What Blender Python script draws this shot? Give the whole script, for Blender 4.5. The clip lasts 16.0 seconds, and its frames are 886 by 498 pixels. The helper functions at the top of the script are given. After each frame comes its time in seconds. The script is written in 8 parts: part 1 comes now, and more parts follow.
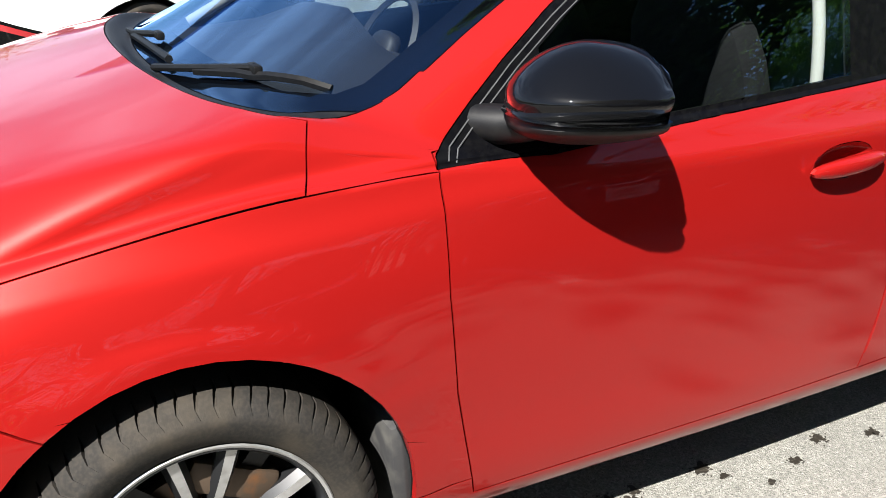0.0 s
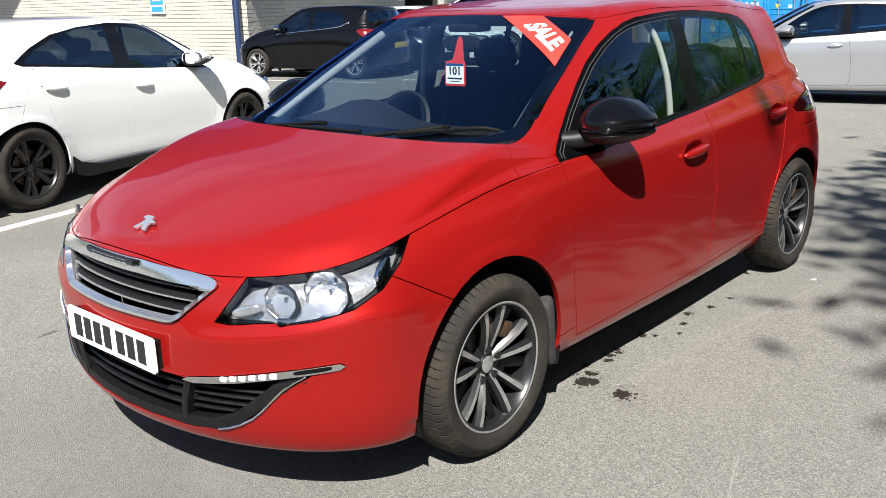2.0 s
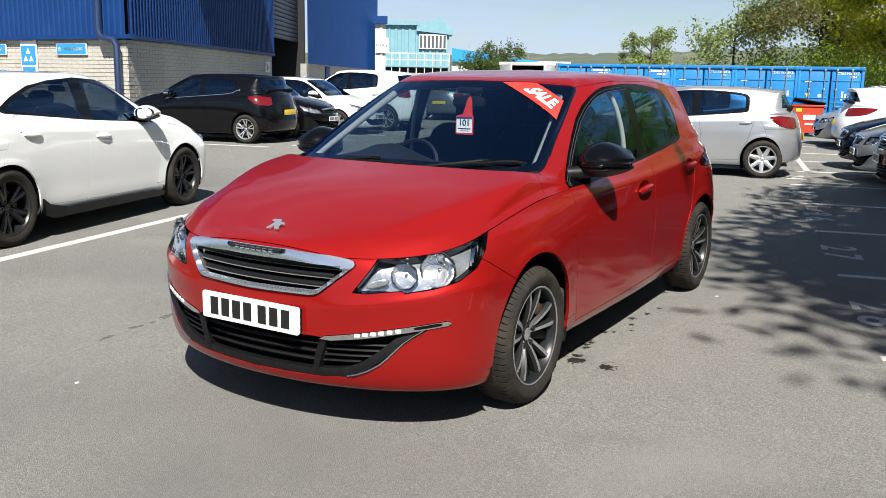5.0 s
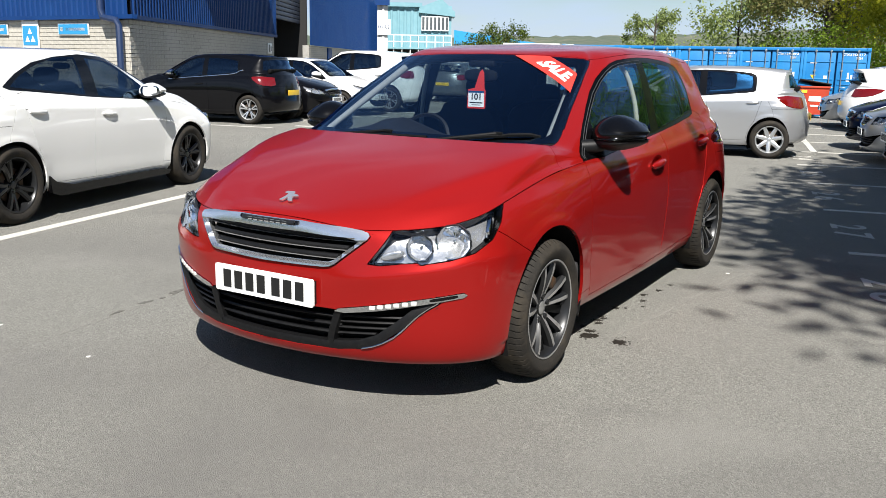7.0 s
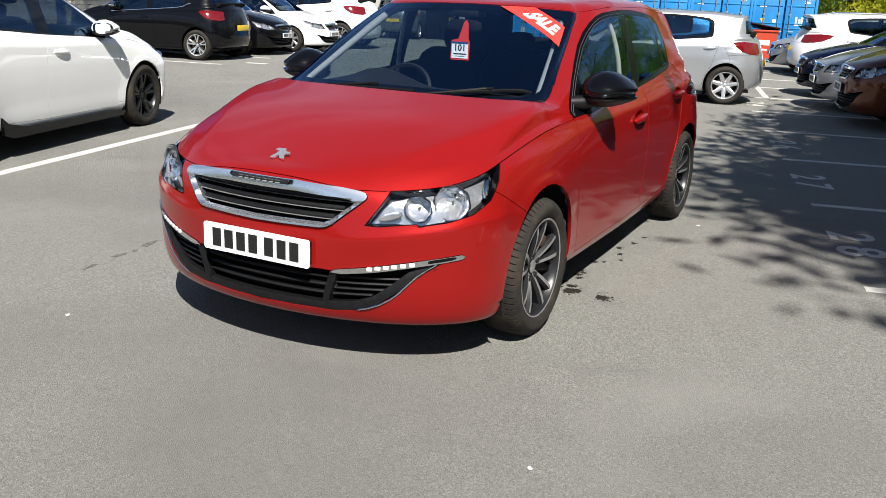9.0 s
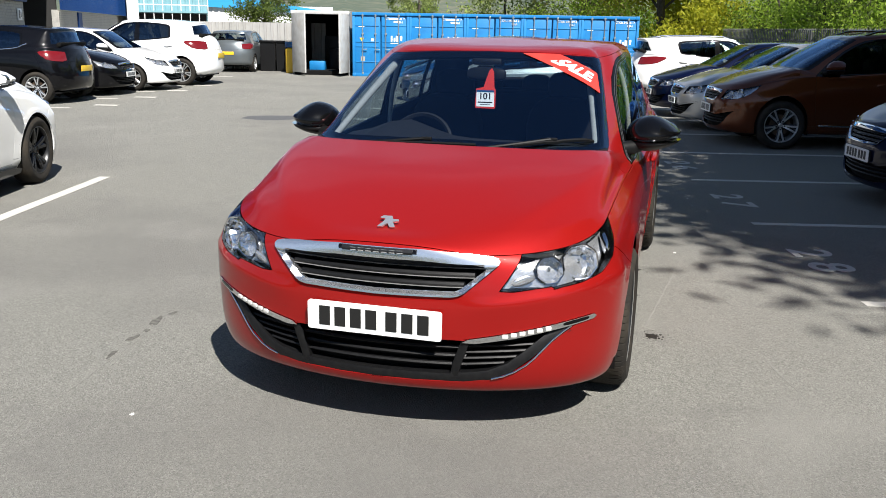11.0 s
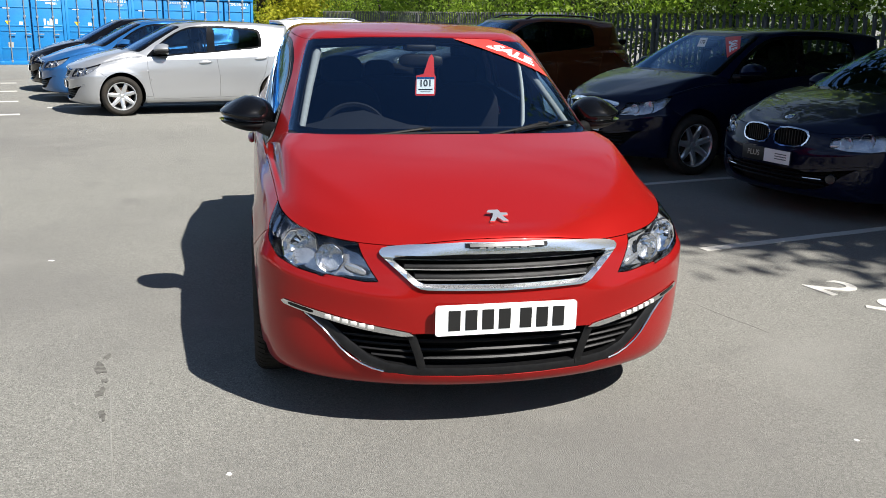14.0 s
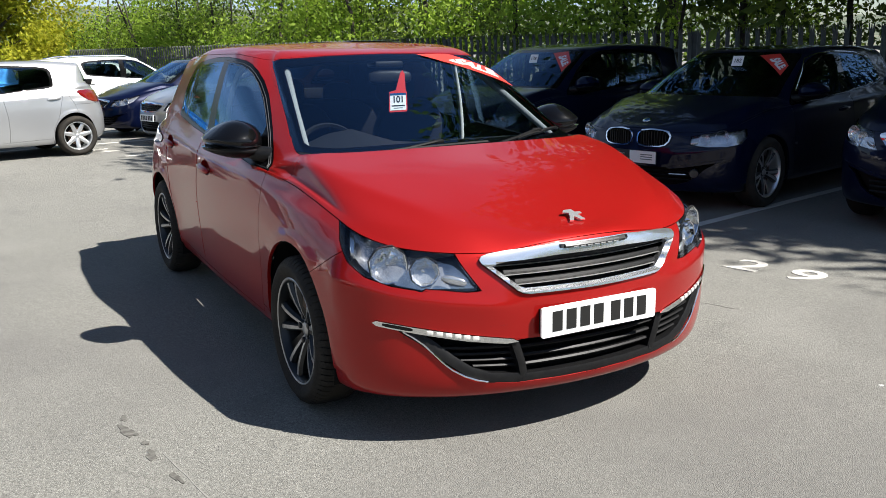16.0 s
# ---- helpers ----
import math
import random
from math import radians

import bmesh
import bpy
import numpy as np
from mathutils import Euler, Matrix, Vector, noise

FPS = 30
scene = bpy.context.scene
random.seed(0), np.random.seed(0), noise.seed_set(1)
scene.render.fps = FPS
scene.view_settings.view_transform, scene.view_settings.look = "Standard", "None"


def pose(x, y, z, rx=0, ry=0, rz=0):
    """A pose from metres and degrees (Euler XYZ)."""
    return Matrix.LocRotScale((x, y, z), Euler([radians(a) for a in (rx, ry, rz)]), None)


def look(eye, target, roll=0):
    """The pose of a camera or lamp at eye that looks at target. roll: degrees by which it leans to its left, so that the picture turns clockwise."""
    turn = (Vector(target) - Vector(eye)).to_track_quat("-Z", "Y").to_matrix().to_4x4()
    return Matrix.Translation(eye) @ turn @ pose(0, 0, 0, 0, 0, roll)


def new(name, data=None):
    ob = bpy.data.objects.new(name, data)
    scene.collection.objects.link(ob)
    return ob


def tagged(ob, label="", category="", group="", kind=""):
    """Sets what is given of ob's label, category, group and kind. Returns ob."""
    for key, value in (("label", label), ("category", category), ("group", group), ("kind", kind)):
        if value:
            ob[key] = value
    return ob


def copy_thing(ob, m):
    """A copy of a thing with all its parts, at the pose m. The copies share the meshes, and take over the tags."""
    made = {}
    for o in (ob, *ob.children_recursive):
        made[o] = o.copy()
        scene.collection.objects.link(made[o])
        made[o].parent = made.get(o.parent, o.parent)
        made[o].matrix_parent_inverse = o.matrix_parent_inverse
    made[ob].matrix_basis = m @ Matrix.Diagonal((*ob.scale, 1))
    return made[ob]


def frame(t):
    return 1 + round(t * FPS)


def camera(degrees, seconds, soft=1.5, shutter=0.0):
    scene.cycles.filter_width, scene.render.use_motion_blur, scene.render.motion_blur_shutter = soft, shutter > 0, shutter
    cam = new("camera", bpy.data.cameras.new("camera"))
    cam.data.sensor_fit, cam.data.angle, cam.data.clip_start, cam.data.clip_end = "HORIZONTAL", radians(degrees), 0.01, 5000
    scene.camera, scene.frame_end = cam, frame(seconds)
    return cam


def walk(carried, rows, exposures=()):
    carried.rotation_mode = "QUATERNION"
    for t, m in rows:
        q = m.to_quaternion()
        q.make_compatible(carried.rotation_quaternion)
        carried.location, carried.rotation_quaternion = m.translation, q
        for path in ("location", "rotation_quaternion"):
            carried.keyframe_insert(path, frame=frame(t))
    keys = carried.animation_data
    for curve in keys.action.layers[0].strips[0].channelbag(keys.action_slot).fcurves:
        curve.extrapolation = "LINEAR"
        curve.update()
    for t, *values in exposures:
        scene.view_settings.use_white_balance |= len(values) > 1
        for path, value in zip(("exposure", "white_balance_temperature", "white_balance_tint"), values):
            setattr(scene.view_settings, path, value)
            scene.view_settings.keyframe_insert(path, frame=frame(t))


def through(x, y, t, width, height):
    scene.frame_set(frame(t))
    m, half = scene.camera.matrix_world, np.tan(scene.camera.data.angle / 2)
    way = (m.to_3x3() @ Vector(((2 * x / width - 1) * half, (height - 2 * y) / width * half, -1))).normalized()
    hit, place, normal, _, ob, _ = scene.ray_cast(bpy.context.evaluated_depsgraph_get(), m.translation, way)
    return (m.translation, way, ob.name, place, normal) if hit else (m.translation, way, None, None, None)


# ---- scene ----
cam = camera(53.2, 16.0, soft=0.6)
PATH = [
    (0.0, (2.064, -0.205, 1.33), (0.417, 0.648, 0.585), 1.2),
    (0.3, (2.16, -0.405, 1.36), (0.541, 0.513, 0.63), 1.4),
    (0.5, (2.248, -0.618, 1.408), (0.674, 0.365, 0.662), 1.4),
    (0.7, (2.321, -0.842, 1.397), (0.771, 0.223, 0.715), 1.5),
    (1, (2.372, -1.121, 1.404), (0.866, 0.023, 0.754), 1.4),
    (1.5, (2.41, -1.622, 1.395), (1.0, -0.33, 0.811), -0.7),
    (2, (2.508, -2.092, 1.447), (1.226, -0.653, 0.91), -1.4),
    (2.5, (2.59, -2.476, 1.441), (1.347, -1.016, 0.873), -1.4),
    (3, (2.627, -2.834, 1.475), (1.397, -1.357, 0.922), -0.9),
    (3.5, (2.57, -3.168, 1.488), (1.461, -1.577, 1.0), 0.1),
    (4, (2.551, -3.343, 1.46), (1.509, -1.683, 1.062), 1.0),
    (4.2, (2.533, -3.379, 1.448), (1.497, -1.708, 1.08), 1.0),
    (6.5, (2.375, -3.394, 1.336), (1.376, -1.711, 0.923), 1.4),
    (7, (2.397, -3.398, 1.346), (1.376, -1.729, 0.932), 1.1),
    (7.5, (2.437, -3.406, 1.343), (1.398, -1.746, 0.938), 1.0),
    (8, (2.439, -3.411, 1.347), (1.374, -1.774, 0.914), 0.9),
    (8.5, (2.373, -3.425, 1.38), (1.346, -1.785, 0.875), 1.6),
    (9, (2.191, -3.457, 1.421), (1.3, -1.752, 0.873), 2.3),
    (9.5, (2.007, -3.5, 1.446), (1.173, -1.763, 0.908), 1.2),
    (10, (1.724, -3.493, 1.474), (0.967, -1.713, 0.967), 0.7),
    (10.2, (1.605, -3.532, 1.49), (0.882, -1.735, 0.992), 0.9),
    (12.3, (0.178, -3.978, 1.512), (0.026, -2.045, 1.02), 0.1),
    (12.5, (0.061, -3.983, 1.502), (-0.049, -2.047, 1.012), 0.1),
    (13, (-0.22, -3.899, 1.475), (-0.16, -1.958, 0.995), 0.2),
    (13.5, (-0.508, -3.823, 1.489), (-0.284, -1.894, 1.009), 0.4),
    (14, (-0.86, -3.719, 1.491), (-0.45, -1.828, 0.986), 1.2),
    (14.5, (-1.139, -3.563, 1.458), (-0.596, -1.701, 0.972), 1.4),
    (15, (-1.417, -3.352, 1.456), (-0.722, -1.538, 0.98), 0.7),
    (15.5, (-1.74, -3.254, 1.422), (-0.897, -1.503, 0.948), -0.4),
    (16, (-1.973, -3.295, 1.402), (-1.042, -1.58, 0.965), -1.0),
]
EXPOSURES = [(0.0, 1.98), (1.0, 1.83), (2.0, 1.35), (3.0, 1.20), (3.6, 1.07), (9.0, 1.05), (10.2, 1.05), (12.5, 1.18), (14.0, 1.22), (15.0, 1.27), (16.0, 1.32)]
walk(cam, [(t, look(eye, target, roll)) for t, eye, target, roll in PATH], EXPOSURES)

# ---- daylight: a high spring sun behind the camera's shoulder and a clear sky
SUN_WAY = Vector((0.53, -0.72, 1.04)).normalized()
world = bpy.data.worlds.new("sky")
scene.world = world
world.use_nodes = True
wn, wl = world.node_tree.nodes, world.node_tree.links
sky_tex = wn.new("ShaderNodeTexSky")
sky_tex.sky_type = "NISHITA"
sky_tex.sun_disc = False
sky_tex.sun_elevation = math.asin(SUN_WAY.z)
sky_tex.sun_rotation = math.atan2(SUN_WAY.x, SUN_WAY.y)
sky_tex.dust_density = 0.2
sky_tex.ozone_density = 3.0
# thin broken cloud over the blue
w_tc = wn.new("ShaderNodeTexCoord")
w_map = wn.new("ShaderNodeMapping")
w_map.inputs["Scale"].default_value = (1.6, 1.6, 6.0)
w_noise = wn.new("ShaderNodeTexNoise")
w_noise.inputs["Scale"].default_value = 2.2
w_noise.inputs["Detail"].default_value = 7.0
w_ramp = wn.new("ShaderNodeValToRGB")
w_ramp.color_ramp.elements[0].position = 0.38
w_ramp.color_ramp.elements[1].position = 0.62
w_ramp.color_ramp.elements[0].color = (0, 0, 0, 1)
w_ramp.color_ramp.elements[1].color = (0.9, 0.9, 0.9, 1)
w_sep = wn.new("ShaderNodeSeparateXYZ")
w_low = wn.new("ShaderNodeMapRange")
w_low.inputs[1].default_value, w_low.inputs[2].default_value = 0.22, 0.74
w_low.inputs[3].default_value, w_low.inputs[4].default_value = 1.0, 0.0
w_mul = wn.new("ShaderNodeMath")
w_mul.operation = "MULTIPLY"
w_mix = wn.new("ShaderNodeMix")
w_mix.data_type = "RGBA"
w_mix.inputs[7].default_value = (6.4, 8.0, 10.9, 1)
wl.new(w_tc.outputs["Generated"], w_map.inputs["Vector"])
wl.new(w_map.outputs["Vector"], w_noise.inputs["Vector"])
wl.new(w_noise.outputs["Fac"], w_ramp.inputs["Fac"])
wl.new(w_tc.outputs["Generated"], w_sep.inputs[0])
wl.new(w_sep.outputs["Z"], w_low.inputs[0])
wl.new(w_ramp.outputs["Color"], w_mul.inputs[0])
wl.new(w_low.outputs[0], w_mul.inputs[1])
wl.new(w_mul.outputs[0], w_mix.inputs[0])
wl.new(sky_tex.outputs["Color"], w_mix.inputs[6])
wl.new(w_mix.outputs[2], wn["Background"].inputs["Color"])
wn["Background"].inputs["Strength"].default_value = 0.044
sun = new("sun", bpy.data.lights.new("sun", "SUN"))
sun.data.energy = 5.0
sun.data.angle = radians(0.55)
sun.data.color = (1.0, 0.965, 0.91)
sun.matrix_world = look(SUN_WAY * 60, (0, 0, 0))

# ---- materials
def mat(name, color, rough=0.5, metal=0.0, grain=None, bump=0.0, bump_scale=200.0, coat=0.0, spec=0.5, stain=None):
    """A node material. grain: (scale, second colour, low, high); stain: the same at a larger scale."""
    m = bpy.data.materials.new(name)
    m.use_nodes = True
    nt = m.node_tree
    b = nt.nodes["Principled BSDF"]
    b.inputs["Base Color"].default_value = (*color, 1)
    b.inputs["Roughness"].default_value = rough
    b.inputs["Metallic"].default_value = metal
    b.inputs["Specular IOR Level"].default_value = spec
    b.inputs["Coat Weight"].default_value = coat
    b.inputs["Coat Roughness"].default_value = 0.02
    tc = nt.nodes.new("ShaderNodeTexCoord")
    last = None
    for some in (grain, stain):
        if not some:
            continue
        n = nt.nodes.new("ShaderNodeTexNoise")
        n.inputs["Scale"].default_value = some[0]
        n.inputs["Detail"].default_value = 6
        r = nt.nodes.new("ShaderNodeMapRange")
        r.inputs[1].default_value, r.inputs[2].default_value = some[2], some[3]
        x = nt.nodes.new("ShaderNodeMix")
        x.data_type = "RGBA"
        x.inputs[6].default_value = (*color, 1)
        x.inputs[7].default_value = (*some[1], 1)
        nt.links.new(tc.outputs["Object"], n.inputs["Vector"])
        nt.links.new(n.outputs["Fac"], r.inputs[0])
        nt.links.new(r.outputs[0], x.inputs[0])
        if last:
            nt.links.new(last, x.inputs[6])
        last = x.outputs[2]
    if last:
        nt.links.new(last, b.inputs["Base Color"])
    if bump:
        n = nt.nodes.new("ShaderNodeTexNoise")
        n.inputs["Scale"].default_value = bump_scale
        n.inputs["Detail"].default_value = 4
        p = nt.nodes.new("ShaderNodeBump")
        p.inputs["Strength"].default_value = bump
        p.inputs["Distance"].default_value = 0.01
        nt.links.new(tc.outputs["Object"], n.inputs["Vector"])
        nt.links.new(n.outputs["Fac"], p.inputs["Height"])
        nt.links.new(p.outputs[0], b.inputs["Normal"])
    return m


def paint_mat(name, color, metal=0.35, rough=0.32, dust=(0.3, 0.26, 0.22), film=0.02, gloss=1.5, clear=1.0):
    """Lacquered car paint: flake under a clear coat, with a thin uneven film of dust."""
    m = mat(name, color, rough, metal, coat=clear, spec=0.06)
    nt = m.node_tree
    b = nt.nodes["Principled BSDF"]
    b.inputs["Coat IOR"].default_value = gloss
    tc = nt.nodes.new("ShaderNodeTexCoord")
    n = nt.nodes.new("ShaderNodeTexNoise")
    n.inputs["Scale"].default_value = 3.5
    n.inputs["Detail"].default_value = 8
    r = nt.nodes.new("ShaderNodeMapRange")
    r.inputs[1].default_value, r.inputs[2].default_value = 0.42, 0.8
    r.inputs[3].default_value, r.inputs[4].default_value = 0.0, film
    x = nt.nodes.new("ShaderNodeMix")
    x.data_type = "RGBA"
    x.inputs[6].default_value = (*color, 1)
    x.inputs[7].default_value = (*dust, 1)
    c = nt.nodes.new("ShaderNodeMapRange")
    c.inputs[1].default_value, c.inputs[2].default_value = 0.35, 0.75
    c.inputs[3].default_value, c.inputs[4].default_value = 0.0, 0.012
    f = nt.nodes.new("ShaderNodeTexNoise")
    f.inputs["Scale"].default_value = 1800
    p = nt.nodes.new("ShaderNodeBump")
    p.inputs["Strength"].default_value = 0.06
    p.inputs["Distance"].default_value = 0.002
    nt.links.new(tc.outputs["Object"], n.inputs["Vector"])
    nt.links.new(tc.outputs["Object"], f.inputs["Vector"])
    nt.links.new(n.outputs["Fac"], r.inputs[0])
    nt.links.new(n.outputs["Fac"], c.inputs[0])
    nt.links.new(r.outputs[0], x.inputs[0])
    nt.links.new(x.outputs[2], b.inputs["Base Color"])
    nt.links.new(c.outputs[0], b.inputs["Coat Roughness"])
    nt.links.new(f.outputs["Fac"], p.inputs["Height"])
    nt.links.new(p.outputs[0], b.inputs["Normal"])
    return m


def glass_mat(name, tint, rough=0.0, sky_sheen=(0.40, 0.66, 1.0), base=0.09):
    """Thin glazing: clear tinted transmission with a Fresnel gloss, coloured with the sky's blue."""
    m = bpy.data.materials.new(name)
    m.use_nodes = True
    nt = m.node_tree
    nt.nodes.remove(nt.nodes["Principled BSDF"])
    out = nt.nodes["Material Output"]
    tr = nt.nodes.new("ShaderNodeBsdfTransparent")
    tr.inputs["Color"].default_value = (*tint, 1)
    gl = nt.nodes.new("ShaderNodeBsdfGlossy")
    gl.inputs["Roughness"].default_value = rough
    # blue of the reflected sky is put into the gloss colour
    gl.inputs["Color"].default_value = (*sky_sheen, 1)
    # gloss rises towards grazing angles (Schlick)
    lw = nt.nodes.new("ShaderNodeLayerWeight")
    lw.inputs["Blend"].default_value = 0.5
    pw = nt.nodes.new("ShaderNodeMath")
    pw.operation = "POWER"
    pw.inputs[1].default_value = 4.6
    fr = nt.nodes.new("ShaderNodeMath")
    fr.operation = "MULTIPLY_ADD"
    fr.inputs[1].default_value, fr.inputs[2].default_value = 1 - base, base
    mx = nt.nodes.new("ShaderNodeMixShader")
    nt.links.new(lw.outputs["Facing"], pw.inputs[0])
    nt.links.new(pw.outputs[0], fr.inputs[0])
    nt.links.new(fr.outputs[0], mx.inputs[0])
    nt.links.new(tr.outputs[0], mx.inputs[1])
    nt.links.new(gl.outputs[0], mx.inputs[2])
    nt.links.new(mx.outputs[0], out.inputs["Surface"])
    return m


RED = paint_mat("red_paint", (0.268, 0.0074, 0.0065), metal=0.36, rough=0.34, gloss=1.40, film=0.001, clear=0.75)
WHITE_P = paint_mat("white_paint", (0.70, 0.70, 0.69), metal=0.0)
SILVER_P = paint_mat("silver_paint", (0.40, 0.408, 0.42), metal=0.65)
BLACK_P = paint_mat("black_paint", (0.0022, 0.0022, 0.003), metal=0.0, film=0.0, gloss=1.34, clear=1.0)
NAVY_P = paint_mat("navy_paint", (0.0018, 0.0038, 0.019), metal=0.15, film=0.0, gloss=1.38, clear=0.75)
BLUE_P = paint_mat("blue_paint", (0.017, 0.093, 0.255), metal=0.4)
GREY_P = paint_mat("grey_paint", (0.118, 0.133, 0.141), metal=0.5)
BROWN_P = paint_mat("copper_paint", (0.105, 0.027, 0.008), metal=0.5, film=0.004, gloss=1.4)
GLOSS_BLACK = mat("gloss_black", (0.0022, 0.0022, 0.0026), 0.4, coat=1.0, spec=0.02)
GLOSS_BLACK.node_tree.nodes["Principled BSDF"].inputs["Coat IOR"].default_value = 1.36
WIPER_BLACK = mat("wiper_rubber", (0.003, 0.003, 0.0033), 0.5, spec=0.15, grain=(90, (0.0059, 0.0059, 0.0059), 0.4, 0.7))
FRAME_BLACK = mat("window_frame_black", (0.0018, 0.0018, 0.0024), 0.16, spec=0.07, grain=(60, (0.0035, 0.0035, 0.0038), 0.4, 0.7))
DARK_CHROME = mat("dark_chrome", (0.72, 0.73, 0.75), 0.05, 1.0)
TRIM = mat("black_plastic", (0.0042, 0.0042, 0.0048), 0.45, spec=0.22, grain=(60, (0.0075, 0.0075, 0.0075), 0.4, 0.7), bump=0.08, bump_scale=900)
LINER = mat("dark_liner", (0.003, 0.003, 0.003), 0.9, spec=0.2)
RUBBER = mat("tyre_rubber", (0.0150, 0.0140, 0.0125), 0.8, grain=(160, (0.028, 0.024, 0.020), 0.4, 0.75), stain=(9, (0.044, 0.036, 0.026), 0.48, 0.80), bump=0.15, bump_scale=500, spec=0.2)
CHROME = mat("chrome", (0.82, 0.83, 0.84), 0.07, 1.0)
SATIN_CHROME = mat("satin_chrome", (0.80, 0.81, 0.83), 0.22, 0.95)
SATIN = mat("machined_alloy", (0.44, 0.44, 0.44), 0.34, 0.72, grain=(40, (0.29, 0.28, 0.27), 0.4, 0.8))
DARK_ALLOY = mat("dark_alloy", (0.014, 0.0145, 0.0155), 0.32, 0.3)
SILVER_ALLOY = mat("silver_alloy", (0.62, 0.63, 0.64), 0.3, 0.8)
RUST = mat("brake_iron", (0.089, 0.063, 0.044), 0.6, 0.6, grain=(30, (0.185, 0.081, 0.03), 0.5, 0.8))
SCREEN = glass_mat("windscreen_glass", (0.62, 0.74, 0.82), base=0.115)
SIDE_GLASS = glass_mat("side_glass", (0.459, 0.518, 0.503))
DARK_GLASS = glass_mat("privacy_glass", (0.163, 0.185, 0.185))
LENS = glass_mat("lamp_lens", (0.90, 0.91, 0.92), sky_sheen=(0.75, 0.85, 1.0), base=0.035)
LAMP_IN = mat("lamp_bezel", (0.045, 0.047, 0.052), 0.20, 0.5)
LAMP_SILVER = mat("lamp_silver", (0.58, 0.59, 0.61), 0.22, 0.78, grain=(14, (0.36, 0.37, 0.39), 0.4, 0.7), bump=0.35, bump_scale=24)
EMBLEM = mat("brushed_emblem", (0.78, 0.79, 0.80), 0.24, 0.85)
REFLECT = mat("lamp_reflector", (0.88, 0.89, 0.91), 0.08, 1.0)
TAIL_DARK = mat("smoked_tail_lamp", (0.022, 0.0015, 0.0015), 0.10, coat=1.0)
TAIL_RED = mat("tail_lamp_red", (0.118, 0.003, 0.003), 0.10, coat=1.0)
WHITE_GLOSS = mat("white_plate", (0.78, 0.78, 0.76), 0.30)
YELLOW_GLOSS = mat("yellow_plate", (0.637, 0.425, 0.025), 0.35)
INK = mat("black_ink", (0.0089, 0.0089, 0.0089), 0.4)
SALE_RED = mat("red_vinyl", (0.558, 0.032, 0.023), 0.4, grain=(8, (0.612, 0.045, 0.032), 0.4, 0.7))
SALE_WHITE = mat("white_vinyl", (0.72, 0.711, 0.702), 0.4)
CLOTH = mat("seat_cloth", (0.0074, 0.0074, 0.0089), 0.9, spec=0.2, grain=(260, (0.016, 0.016, 0.018), 0.4, 0.7), bump=0.2, bump_scale=600)
DASH = mat("dash_plastic", (0.0045, 0.0048, 0.0055), 0.6, spec=0.3, grain=(140, (0.013, 0.013, 0.015), 0.4, 0.7), bump=0.1, bump_scale=500)
HEADLINING = mat("pale_lining", (0.45, 0.45, 0.432), 0.85, grain=(50, (0.432, 0.432, 0.414), 0.4, 0.7))
MIRROR = mat("mirror_glass", (0.30, 0.32, 0.35), 0.03, 1.0)
FRIT = mat("printed_glass_edge", (0.0015, 0.0015, 0.0018), 0.8, spec=0.0)
SEAL = mat("window_seal", (0.0375, 0.0385, 0.0400), 0.45, grain=(50, (0.055, 0.056, 0.058), 0.4, 0.7))
PILLAR = mat("pillar_plastic", (0.20, 0.20, 0.195), 0.7, grain=(50, (0.17, 0.17, 0.165), 0.4, 0.7))
DUSTY = mat("dusty_plastic", (0.026, 0.026, 0.027), 0.75, grain=(18, (0.062, 0.060, 0.055), 0.45, 0.75), spec=0.2)
LED = mat("led_lens", (0.64, 0.63, 0.60), 0.10, 0.2)

# ---- mesh tools
def finish(name, bm, material, parent=None, label="", smooth=True, sharp=35):
    """One mesh object from a bmesh, smooth but for its sharp edges."""
    bmesh.ops.recalc_face_normals(bm, faces=bm.faces) if sharp else None
    if smooth:
        lim = radians(sharp or 35)
        for f in bm.faces:
            f.smooth = True
        for e in bm.edges:
            if len(e.link_faces) == 2 and e.calc_face_angle(0) > lim:
                e.smooth = False
    me = bpy.data.meshes.new(name)
    bm.to_mesh(me)
    bm.free()
    for m in material if isinstance(material, (list, tuple)) else [material]:
        me.materials.append(m)
    ob = new(name, me)
    if parent:
        ob.parent = parent
    if label:
        ob["label"] = label
    return ob


def part(name, bm, material, parent, label="", sharp=35):
    return finish(name, bm, material, parent, label, sharp=sharp)


def empty(name, at=(0, 0, 0), turn=0.0):
    ob = new(name)
    ob.empty_display_size = 0.2
    ob.matrix_world = pose(*at, 0, 0, turn)
    return ob


def move(bm, m, verts=None):
    bmesh.ops.transform(bm, matrix=m, verts=verts or bm.verts)
    return bm


def box(sx, sy, sz, at=(0, 0, 0), bevel=0.0, m=None, bm=None, seg=2):
    """A bevelled box of that size about at."""
    one = bmesh.new()
    bmesh.ops.create_cube(one, size=1.0)
    bmesh.ops.scale(one, vec=(sx, sy, sz), verts=one.verts)
    if bevel:
        bmesh.ops.bevel(one, geom=one.edges[:], offset=bevel, segments=seg, affect="EDGES", profile=0.5)
    bmesh.ops.translate(one, vec=at, verts=one.verts)
    if m is not None:
        move(one, m)
    return merge(bm, one)


def merge(bm, one):
    """Adds the faces of one to bm, and returns bm (one itself if there is none)."""
    if bm is None:
        return one
    made = {v: bm.verts.new(v.co) for v in one.verts}
    for f in one.faces:
        try:
            bm.faces.new([made[v] for v in f.verts])
        except ValueError:
            pass
    one.free()
    return bm


